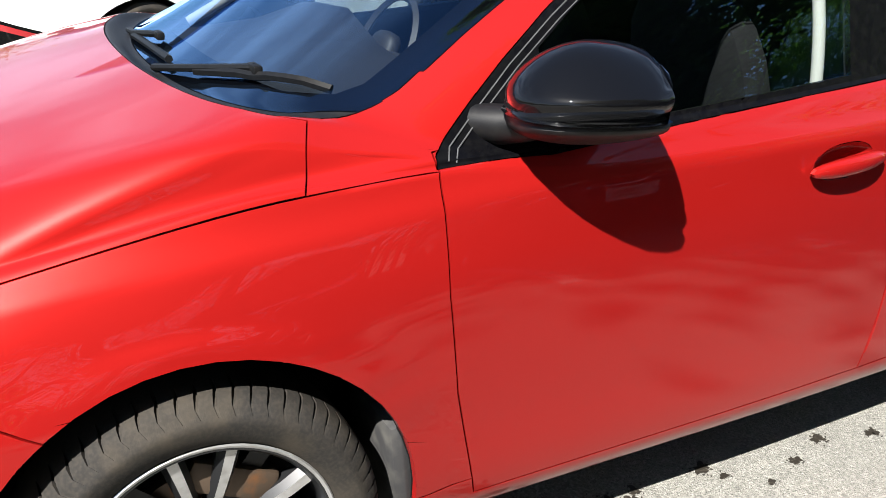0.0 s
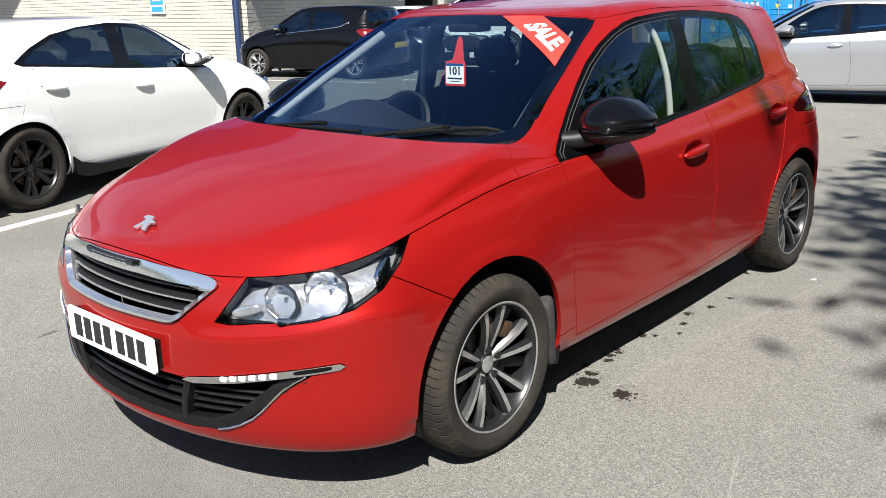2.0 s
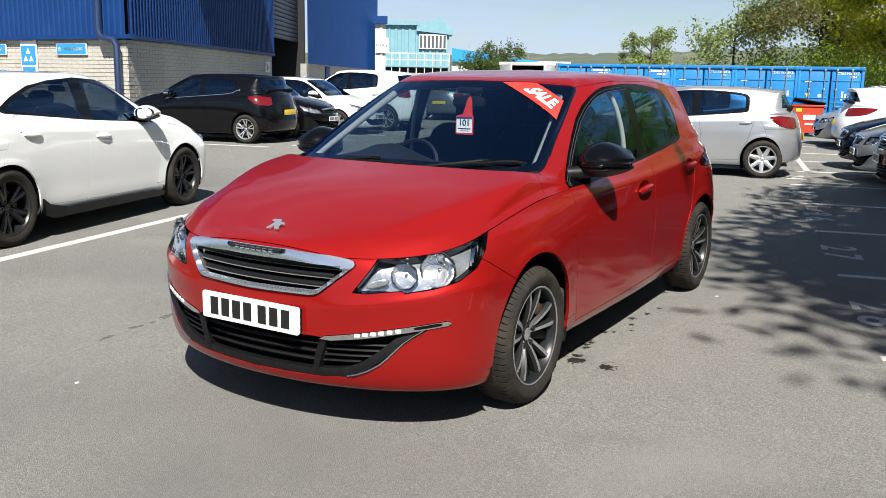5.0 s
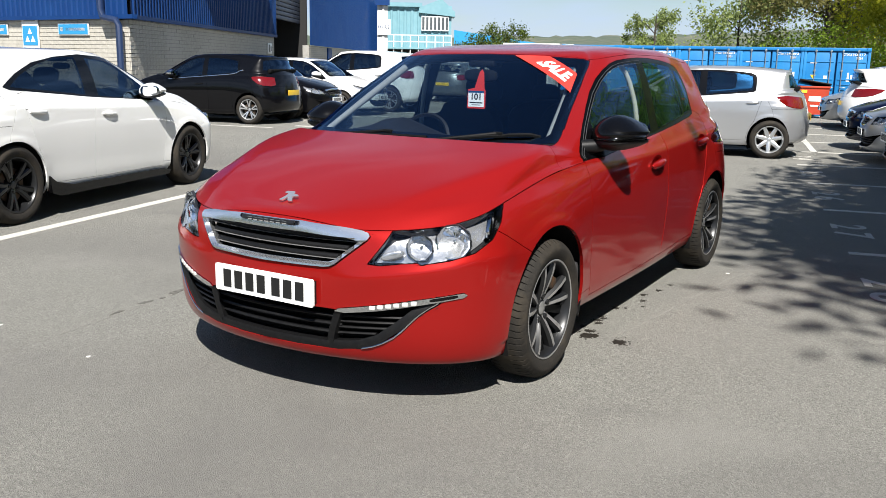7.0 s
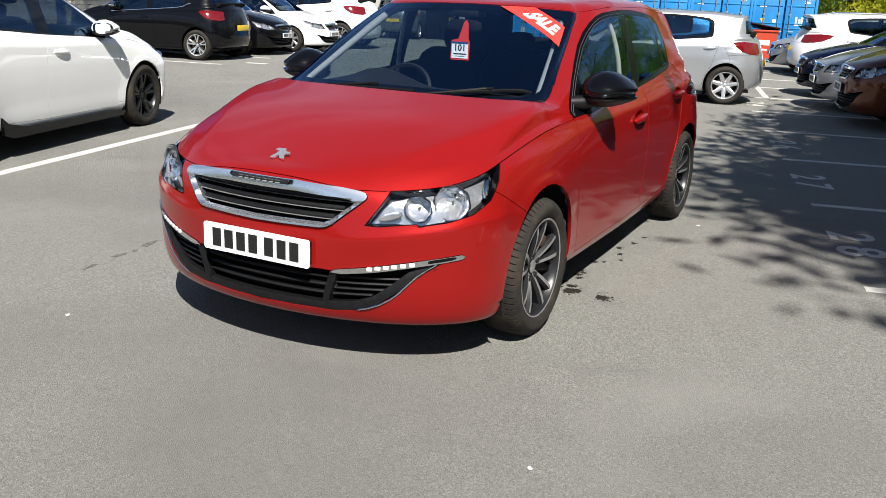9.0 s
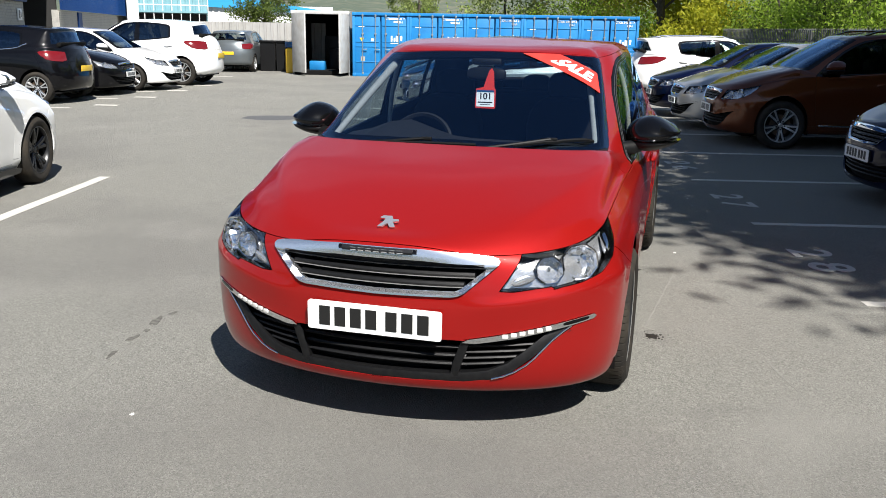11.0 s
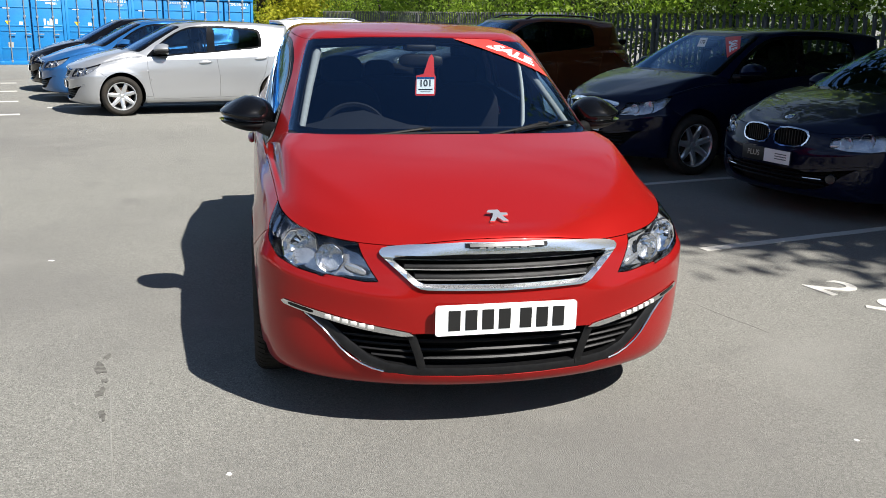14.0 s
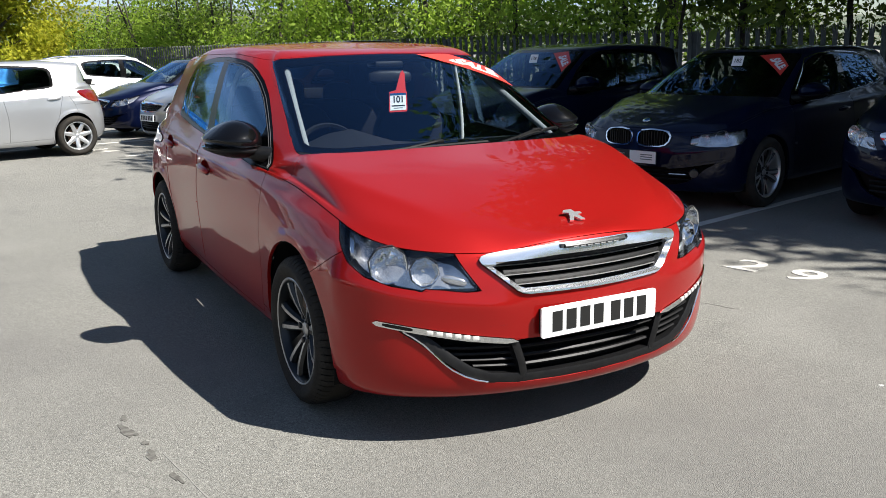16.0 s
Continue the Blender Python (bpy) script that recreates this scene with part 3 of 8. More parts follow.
def car_skin(fine, grille="wide", doors=5, pressed=False):
    """The cut half skin, mirrored to the whole, with a region on each face."""
    bm, nf, ns, nr = shell(fine or pressed)
    lr, ls, lay = (bm.faces.layers.int[k] for k in ("row", "st", "reg"))
    n = 30 if fine or pressed else 16
    def low(f):
        return f[lr] < SEAM
    def flank(f):
        c = f.calc_center_median()
        return c.x > 0.5 and f[lr] < GLASS + 1 and -0.5 < c.y < 3.2
    def above(f):
        c = f.calc_center_median()
        return c.x > 0.45 and f[lr] >= ROW_OF[7] and c.y > 0.38
    def nose(f):
        c = f.calc_center_median()
        return c.y < -0.2 and f[lr] < SEAM
    for f in bm.faces:
        r, s = f[lr], f[ls]
        c = f.calc_center_median()
        if r >= ROOF:
            f[lay] = R["roof"]
        elif s >= nf + ns and r >= SEAM:
            f[lay] = R["tailgate"]
        elif s >= nf + ns - round(ns / 34) and r < SEAM:
            f[lay] = R["rear_bumper"] if r < ROW_OF[5] else R["tailgate"]
        elif COWL <= r < GLASS and s < nf:
            f[lay] = R["scuttle"]
        elif c.y > 2.2:
            f[lay] = R["quarter"]
    # bonnet: all above the shoulder ring, ahead of the seam that turns up to the screen
    cut(bm, [(0.60, 0.285), (0.712, 0.243), (0.83, 0.195)], TOP, lambda f: SEAM <= f[lr] < COWL and f.calc_center_median().x > 0.6, closed=False)
    for f in bm.faces:
        if SEAM <= f[lr] < COWL:
            c = f.calc_center_median()
            if c.y < 0.9 and (c.x < 0.6 or c.y < 0.243 - (c.x - 0.712) * 0.42):
                f[lay] = R["bonnet"]
    # bumper and wing, parted by the seam from the lamp to the arch
    cut(bm, [(-0.48, 0.748), (-0.18, 0.576)], SIDE, lambda f: low(f) and f.calc_center_median().x > 0.6, closed=False)
    for f in bm.faces:
        c = f.calc_center_median()
        if f[lr] < SEAM and c.y < 0.6:
            f[lay] = R["wing"] if c.y > -0.48 and c.z > 0.748 - (c.y + 0.48) * 0.5733 and c.x > 0.6 or c.y > 0 else R["bumper"]
    # doors
    wing_seam = [(0.432, 0.93), (0.430, 0.86), (0.432, 0.70), (0.455, 0.50), (0.508, 0.255)]
    cut(bm, wing_seam + B_SEAM, SIDE, lambda f: flank(f) and f[lay] not in (R["bonnet"],), R["front_door"])
    if doors == 5:
        cut(bm, B_SEAM[::-1] + TAIL_SEAM, SIDE, flank, R["rear_door"])
    for f in bm.faces:
        c = f.calc_center_median()
        if f[lr] < ROW_OF[3] and c.z < 0.29 and 0.3 < c.y < 2.4 and f[lay] not in (R["front_door"], R["rear_door"]):
            f[lay] = R["sill"]
    # side glass with its dark frame
    dlo = [(0.430, 0.900), (0.438, 0.925), (0.465, 0.950), (0.52, 0.998), (0.60, 1.064), (0.70, 1.140), (0.81, 1.214), (0.92, 1.276), (1.02, 1.322), (1.11, 1.353), (1.20, 1.371), (1.32, 1.381), (1.5, 1.389), (1.7, 1.388), (1.9, 1.378), (2.08, 1.362),
           (2.18, 1.347), (2.235, 1.325), (2.268, 1.285), (2.288, 1.22), (2.305, 1.14), (2.318, 1.085), (2.316, 1.066), (2.295, 1.053), (2.2, 1.036), (1.92, 1.010), (1.51, 0.977), (1.13, 0.949), (0.80, 0.922), (0.54, 0.903)]
    pane = [(1.548, 1.000), (1.540, 1.362), (1.70, 1.361), (1.88, 1.352), (2.02, 1.340), (2.065, 1.328), (2.078, 1.30), (2.105, 1.055), (1.9, 1.033)]
    if not fine:
        pane[4:8] = [(2.04, 1.338), (2.15, 1.322), (2.22, 1.295), (2.255, 1.20), (2.275, 1.08)]
    if grille == "slim":
        dlo = [(0.44, 0.905), (0.52, 0.966), (0.72, 1.128), (0.98, 1.334), (1.15, 1.380), (1.5, 1.400), (1.85, 1.391), (2.06, 1.358), (2.19, 1.255), (2.27, 1.078), (1.53, 0.986), (0.80, 0.935)]
        pane = [(1.60, 1.012), (1.575, 1.375), (1.84, 1.365), (2.03, 1.332), (2.14, 1.248), (2.21, 1.087), (1.9, 1.045)]
        dlo[6:11] = [(1.85, 1.372), (2.12, 1.320), (2.36, 1.220), (2.56, 1.105), (2.50, 1.078), (2.2, 1.052), (1.53, 0.986)]
        pane[3:] = [(2.10, 1.296), (2.32, 1.203), (2.48, 1.105), (2.2, 1.076), (1.9, 1.045)]
    cut(bm, dlo, SIDE, above, R["frame"])
    cut(bm, [(0.668, 0.936), (0.668, 1.080), (0.75, 1.142), (0.85, 1.207), (0.95, 1.263), (1.04, 1.304), (1.12, 1.330), (1.21, 1.347), (1.32, 1.356), (1.435, 1.361), (1.418, 1.17), (1.415, 0.992), (1.1, 0.967)], SIDE, above, R["front_pane"])
    cut(bm, pane, SIDE, above, R["rear_pane"])
    if fine:
        cut(bm, [(2.106, 1.322), (2.165, 1.313), (2.215, 1.292), (2.243, 1.255), (2.262, 1.19), (2.280, 1.09), (2.265, 1.076), (2.135, 1.060)], SIDE, above, R["quarter_pane"])
        for hy, hz in HANDLES:
            cut(bm, handle_rim(hy, hz), SIDE, flank, R["cup"])
    # windscreen
    def front_glass(f):
        return GLASS <= f[lr] < ROOF + 1 and f[ls] <= nf + 3 and f.calc_center_median().y < 1.15
    cut(bm, [(-0.01, 0.94), (0.62, 0.94), (0.712, 0.955), (0.712, 0.990), (0.700, 1.025), (0.674, 1.098), (0.650, 1.172), (0.624, 1.245), (0.586, 1.340), (0.570, 1.366), (0.545, 1.375), (0.3, 1.388), (-0.01, 1.394)], FRONT, front_glass, R["screen_edge"])
    cut(bm, [(-0.01, 1.012), (0.3, 1.010), (0.56, 1.006), (0.655, 1.014), (0.668, 1.030), (0.634, 1.13), (0.594, 1.235), (0.556, 1.330), (0.535, 1.345), (0.3, 1.360), (-0.01, 1.366)], FRONT, front_glass, R["screen"])
    if fine:
        # the black foot of the glass ends in a rounded corner
        foot = [(0.665, 0.120), (0.690, 0.175), (0.702, 0.235), (0.708, 0.30), (0.706, 0.36), (0.700, 0.41), (0.688, 0.46)]
        def corner(f):
            c = f.calc_center_median()
            return COWL <= f[lr] < ROW_OF[11] and 0.12 < c.y < 0.46 and c.x > 0.62
        cut(bm, foot, TOP, corner, closed=False)
        for f in bm.faces:
            if corner(f):
                c = f.calc_center_median()
                if f[lay] in (R["scuttle"], R["screen_edge"], R["screen"]) and c.x > hermite([(y, x) for x, y in foot], c.y):
                    f[lay] = R["body"]
                elif f[lay] == R["body"] and c.x < hermite([(y, x) for x, y in foot], c.y):
                    f[lay] = R["scuttle"] if f[lr] < GLASS else R["screen_edge"]
    # headlamp, grille and lower intake
    if grille == "kidney":
        cut(bm, [(-0.03, 0.612), (-0.02, 0.682), (0.12, 0.708), (0.30, 0.725), (0.46, 0.742), (0.458, 0.672), (0.40, 0.622), (0.28, 0.598), (0.10, 0.594)], CORNER, nose, R["lamp"])
    else:
        cut(bm, [(-0.098, 0.590), (-0.075, 0.618), (-0.035, 0.668), (0.0, 0.715), (0.2, 0.86), (0.46, 0.9), (0.446, 0.80), (0.428, 0.740), (0.385, 0.682), (0.31, 0.638), (0.21, 0.612), (0.125, 0.600), (0.105, 0.594), (0.09, 0.604), (0.03, 0.598), (-0.05, 0.588)], CORNER, nose, R["lamp"])
    if grille == "wide":
        cut(bm, [(-0.01, 0.729), (0.16, 0.728), (0.34, 0.714), (0.41, 0.706), (0.432, 0.700), (0.441, 0.690), (0.438, 0.680), (0.40, 0.646), (0.325, 0.580), (0.305, 0.570), (0.28, 0.566), (-0.01, 0.562)], FRONT, nose, R["chrome_ring"])
        cut(bm, [(-0.01, 0.690), (0.16, 0.690), (0.33, 0.680), (0.385, 0.674), (0.394, 0.667), (0.388, 0.658), (0.310, 0.592), (0.290, 0.584), (-0.01, 0.580)], FRONT, nose, R["grille"])
    elif grille == "kidney":
        cut(bm, [(0.020, 0.660), (0.030, 0.700), (0.065, 0.728), (0.148, 0.737), (0.263, 0.731), (0.321, 0.714), (0.348, 0.680), (0.340, 0.630), (0.308, 0.594), (0.250, 0.579), (0.122, 0.575), (0.058, 0.586), (0.029, 0.615)], FRONT, nose, R["chrome_ring"])
        cut(bm, [(0.033, 0.660), (0.043, 0.695), (0.074, 0.718), (0.148, 0.726), (0.257, 0.720), (0.308, 0.705), (0.332, 0.678), (0.326, 0.634), (0.298, 0.603), (0.247, 0.590), (0.122, 0.586), (0.066, 0.596), (0.042, 0.620)], FRONT, nose, R["grille"])
    else:
        cut(bm, [(-0.01, 0.70), (0.36, 0.69), (0.42, 0.68), (0.36, 0.60), (-0.01, 0.59)], FRONT, nose, R["chrome_ring"])
        cut(bm, [(-0.01, 0.685), (0.34, 0.675), (0.39, 0.667), (0.34, 0.615), (-0.01, 0.605)], FRONT, nose, R["grille"])
    cut(bm, [(-0.01, 0.405), (0.30, 0.404), (0.36, 0.400), (0.50, 0.420), (0.62, 0.444), (0.72, 0.462), (0.70, 0.445), (0.63, 0.395), (0.57, 0.327), (0.50, 0.280), (0.42, 0.253), (0.33, 0.241), (-0.01, 0.236)], FRONT, nose, R["duct"])
    cut(bm, [(0.325, 0.398), (0.345, 0.410), (0.5, 0.436), (0.65, 0.466), (0.77, 0.488), (0.780, 0.480), (0.77, 0.470), (0.66, 0.447), (0.5, 0.414), (0.37, 0.395)], FRONT, nose, R["strip"])
    # tail lamp, rear glass
    def rear(f):
        c = f.calc_center_median()
        return c.y > 2.5
    cut(bm, ([(-1.50, 0.99), (-1.15, 0.985), (-1.07, 0.970), (-0.966, 0.947), (-0.90, 0.927), (-0.842, 0.903), (-0.832, 0.888), (-0.852, 0.864), (-0.93, 0.851), (-1.045, 0.845), (-1.2, 0.83), (-1.5, 0.83)] if fine else [(-1.50, 0.975), (-1.15, 1.000), (-1.00, 0.990), (-0.955, 0.968), (-0.98, 0.92), (-1.06, 0.845), (-1.18, 0.812), (-1.38, 0.80), (-1.50, 0.82)]), TAIL, lambda f: (rear(f) or fine and f.calc_center_median().y > 2.42) and ROW_OF[4] <= f[lr] < COWL, R["tail_lamp"])
    cut(bm, [(-0.01, 1.13), (0.64, 1.125), (0.585, 1.325), (-0.01, 1.35)], FRONT, lambda f: rear(f) and GLASS <= f[lr] < ROOF, R["rear_glass"])
    # wheel arches
    def tread(f):
        c = f.calc_center_median()
        return c.x > 0.45 and f[lr] < SEAM
    for place in ARCHES:
        cut(bm, arch_line(*place, n), SIDE, tread, R["arch"])
    bmesh.ops.delete(bm, geom=[f for f in bm.faces if f[lay] == R["arch"]], context="FACES")
    # the other half
    dup = bmesh.ops.duplicate(bm, geom=bm.verts[:] + bm.edges[:] + bm.faces[:])["geom"]
    vs = [g for g in dup if isinstance(g, bmesh.types.BMVert)]
    ln = bm.verts.layers.float_vector["skin_normal"]
    for v in vs:
        v.co.x = -v.co.x
        v[ln] = Vector((-v[ln].x, v[ln].y, v[ln].z))
    bmesh.ops.reverse_faces(bm, faces=[g for g in dup if isinstance(g, bmesh.types.BMFace)])
    bmesh.ops.remove_doubles(bm, verts=[v for v in bm.verts if abs(v.co.x) < 1e-4], dist=2e-4)
    bm.normal_update()
    if sum(f.normal.dot(f.calc_center_median() - Vector((0, 1.3, 0.6))) for f in bm.faces) < 0:
        bmesh.ops.reverse_faces(bm, faces=bm.faces[:])
    bm.normal_update()
    return bm


def pick(bm, names, side=0):
    """A copy of the faces of some regions, on one side or both."""
    want = {R[n] for n in names}
    out = bm.copy()
    lay = out.faces.layers.int["reg"]
    drop = [f for f in out.faces if f[lay] not in want or (side and f.calc_center_median().x * side < 0)]
    bmesh.ops.delete(out, geom=drop, context="FACES")
    out.normal_update()
    return out


def panel(bm, gap=0.0018, depth=0.014, lift=0.0):
    """Turns a patch of skin into a sheet with a turned-in edge, a little smaller all round."""
    rim = [e for e in bm.edges if len(e.link_faces) == 1]
    ln = bm.verts.layers.float_vector["skin_normal"]
    fl = bm.faces.layers.int["flange"] if "flange" in bm.faces.layers.int else bm.faces.layers.int.new("flange")
    push, normal = {}, {v: v[ln].normalized() for v in bm.verts}
    for e in rim:
        f = e.link_faces[0]
        d = (e.verts[1].co - e.verts[0].co)
        if d.length < 1e-7:
            continue
        w = f.normal.cross(d).normalized()
        if w.dot(f.calc_center_median() - e.verts[0].co) < 0:
            w = -w
        for v in e.verts:
            push[v] = push.get(v, Vector()) + w
    if lift:
        for v in bm.verts:
            v.co += normal[v] * lift
    for v, w in push.items():
        if w.length > 1e-6:
            v.co += w.normalized() * gap
    before = {tuple(round(c, 6) for c in v.co): normal[v] for v in push}
    made = bmesh.ops.extrude_edge_only(bm, edges=rim)["geom"]
    for e in rim:
        if e.is_valid:
            e.smooth = False
    for g in made:
        if isinstance(g, bmesh.types.BMFace):
            g[fl] = 1
        if isinstance(g, bmesh.types.BMVert):
            g.co -= before.get(tuple(round(c, 6) for c in g.co), Vector()) * depth
    for f in bm.faces:
        f.smooth = True
    return bm


def sheet(name, bm, material, parent, label="", true=False):
    """A panel as an object; its edges are sharp where it turns in. true: bent evenly, as glass is."""
    for f in bm.faces:
        f.smooth = True
    bm.normal_update()
    ln = bm.verts.layers.float_vector["skin_normal"]
    if true and len(bm.verts) > 12:
        q = np.array([v.co for v in bm.verts])
        y, z = q[:, 1] - q[:, 1].mean(), q[:, 2] - q[:, 2].mean()
        k = np.linalg.lstsq(np.stack([np.ones_like(y), y, z, y * y, y * z, z * z], 1), q[:, 0], rcond=None)[0]
        way = 1 if q[:, 0].mean() > 0 else -1
        for v, b, c in zip(bm.verts, y, z):
            v[ln] = Vector((1, -(k[1] + 2 * k[3] * b + k[4] * c), -(k[2] + k[4] * b + 2 * k[5] * c))).normalized() * way
    fl = bm.faces.layers.int["flange"] if "flange" in bm.faces.layers.int else None
    loops = []
    for f in bm.faces:
        for v in f.verts:
            loops.append(tuple(f.normal) if fl and f[fl] else tuple(v[ln].normalized()))
    ob = finish(name, bm, material, parent, label, smooth=False, sharp=0)
    ob.data.normals_split_custom_set(loops)
    return ob


def on_skin(bm, axes, a, b, side=1):
    """The place and normal on a patch of skin seen at (a, b) along the axes."""
    A, B = axes
    best = min((f for f in bm.faces if f.calc_center_median().x * side > 0), key=lambda f: (f.calc_center_median().dot(A) * 1 - a) ** 2 + (f.calc_center_median().dot(B) - b) ** 2)
    c = best.calc_center_median()
    no = best.normal
    # slide in the face's plane to the wanted place
    p = c.copy()
    for _ in range(3):
        p += A * (a - p.dot(A)) + B * (b - p.dot(B))
        p -= no * (p - c).dot(no)
    return p, no


def nose_y(x, z):
    yf = hermite([(0.21, -0.80), (0.27, -0.835), (0.42, -0.842), (0.55, -0.838), (0.65, -0.812), (0.74, -0.79)], z)
    return yf + 0.472 * (1 - math.sqrt(max(0, 1 - (x / 0.86) ** 2)))


def bow(x0, x1, z0, z1, back, h, d, n=14):
    """A bar across the nose that follows its curve, set back from the skin."""
    bm = bmesh.new()
    rows = []
    for i in range(n + 1):
        t = i / n
        x, z = x0 + (x1 - x0) * t, z0 + (z1 - z0) * t
        y = nose_y(x, z) + back
        rows.append([bm.verts.new(p) for p in ((x, y, z - h / 2), (x, y - d * 0.15, z), (x, y, z + h / 2), (x, y + d, z + h / 2), (x, y + d, z - h / 2))])
    for a, b in zip(rows, rows[1:]):
        for k in range(5):
            bm.faces.new((a[k], a[(k + 1) % 5], b[(k + 1) % 5], b[k]))
    bm.faces.new(rows[0])
    bm.faces.new(rows[-1][::-1])
    return bm


def rail(points, w, back, d):
    """A flat moulding along points (x, z) of the nose, set back from the skin."""
    bm = bmesh.new()
    rows = []
    n = len(points)
    for i, (x, z) in enumerate(points):
        tx = points[min(i + 1, n - 1)][0] - points[max(i - 1, 0)][0]
        tz = points[min(i + 1, n - 1)][1] - points[max(i - 1, 0)][1]
        k = w / 2 / math.hypot(tx, tz)
        ox, oz = -tz * k, tx * k
        y = nose_y(abs(x), z) + back
        rows.append([bm.verts.new(p) for p in ((x - ox, y, z - oz), (x, y - 0.004, z), (x + ox, y, z + oz), (x + ox, y + d, z + oz), (x - ox, y + d, z - oz))])
    for a, b in zip(rows, rows[1:]):
        for k in range(5):
            bm.faces.new((a[k], a[(k + 1) % 5], b[(k + 1) % 5], b[k]))
    bm.faces.new(rows[0])
    bm.faces.new(rows[-1][::-1])
    return bm


def rounded(w, h, r, cx=0.0, cy=0.0, n=4):
    """The outline of a board with rounded corners."""
    out = []
    for sx, sy, a0 in ((1, 1, 0), (-1, 1, 90), (-1, -1, 180), (1, -1, 270)):
        for k in range(n + 1):
            a = radians(a0 + 90 * k / n)
            out.append((cx + sx * (w / 2 - r) + r * math.cos(a), cy + sy * (h / 2 - r) + r * math.sin(a)))
    return out


# ---- wheels: axle along x, outer face at +x
def tyre_mesh(r=0.306, rim=0.214, w=0.205, n=96, treads=True):
    prof = [(-w / 2 + 0.02, rim), (-w / 2 + 0.004, rim + 0.02), (-w / 2, rim + 0.05), (-w / 2 + 0.012, r - 0.018), (-w / 2 + 0.03, r - 0.004),
            (-0.03, r), (0.0, r), (0.03, r), (w / 2 - 0.045, r - 0.002), (w / 2 - 0.03, r - 0.005), (w / 2 - 0.014, r - 0.016), (w / 2 - 0.005, r - 0.032),
            (w / 2 - 0.001, rim + 0.055), (w / 2, rim + 0.045), (w / 2 - 0.004, rim + 0.030), (w / 2 - 0.010, rim + 0.012), (w / 2 - 0.022, rim)]
    bm = bmesh.new()
    rings = []
    blocks = n * 2 // 3
    turns = [(k + f) / blocks for k in range(blocks) for f in (0.0, 0.80, 0.82, 0.98)] if treads else [k / n for k in range(n)]
    n = len(turns)
    for k, turn in enumerate(turns):
        a = 2 * math.pi * turn
        groove = treads and k % 4 > 1
        ring_v = []
        for i, (p, rad) in enumerate(prof):
            q = rad - (0.007 if groove and i in (3, 4, 8, 9) else 0.003 if groove and i == 10 else 0)
            b = a + (0.012 if i in (4, 9) else 0.02 if i in (3, 10) else 0)
            ring_v.append(bm.verts.new((p, q * math.cos(b), q * math.sin(b))))
        rings.append(ring_v)
    for k in range(n):
        a, b = rings[k], rings[(k + 1) % n]
        for i in range(len(prof) - 1):
            bm.faces.new((a[i], a[i + 1], b[i + 1], b[i]))
    return bm


def spoke_mesh(a0, a1, r0, r1, w0, w1, x0, x1, depth):
    """A tapering spoke from the hub at angle a0 to the rim at angle a1; its front face is the first material."""
    bm = bmesh.new()
    rows = []
    for i in range(5):
        t = i / 4
        r, a = r0 + (r1 - r0) * t, a0 + (a1 - a0) * t
        w = w0 + (w1 - w0) * t
        x = x0 + (x1 - x0) * math.sin(t * math.pi / 2)
        c, s = math.cos(a), math.sin(a)
        def at(off, xx):
            return (xx, r * c - off * s, r * s + off * c)
        rows.append([bm.verts.new(at(o, xx)) for o, xx in ((-w / 2, x), (w / 2, x), (w * 1.1, x - depth * 0.35), (w * 0.9, x - depth), (-w * 0.9, x - depth), (-w * 1.1, x - depth * 0.35))])
    for p, q in zip(rows, rows[1:]):
        for k in range(6):
            f = bm.faces.new((p[k], p[(k + 1) % 6], q[(k + 1) % 6], q[k]))
            f.material_index = 0 if k == 0 else 1
    for row in (rows[0], rows[-1][::-1]):
        bm.faces.new(row).material_index = 1
    bmesh.ops.recalc_face_normals(bm, faces=bm.faces)
    return bm


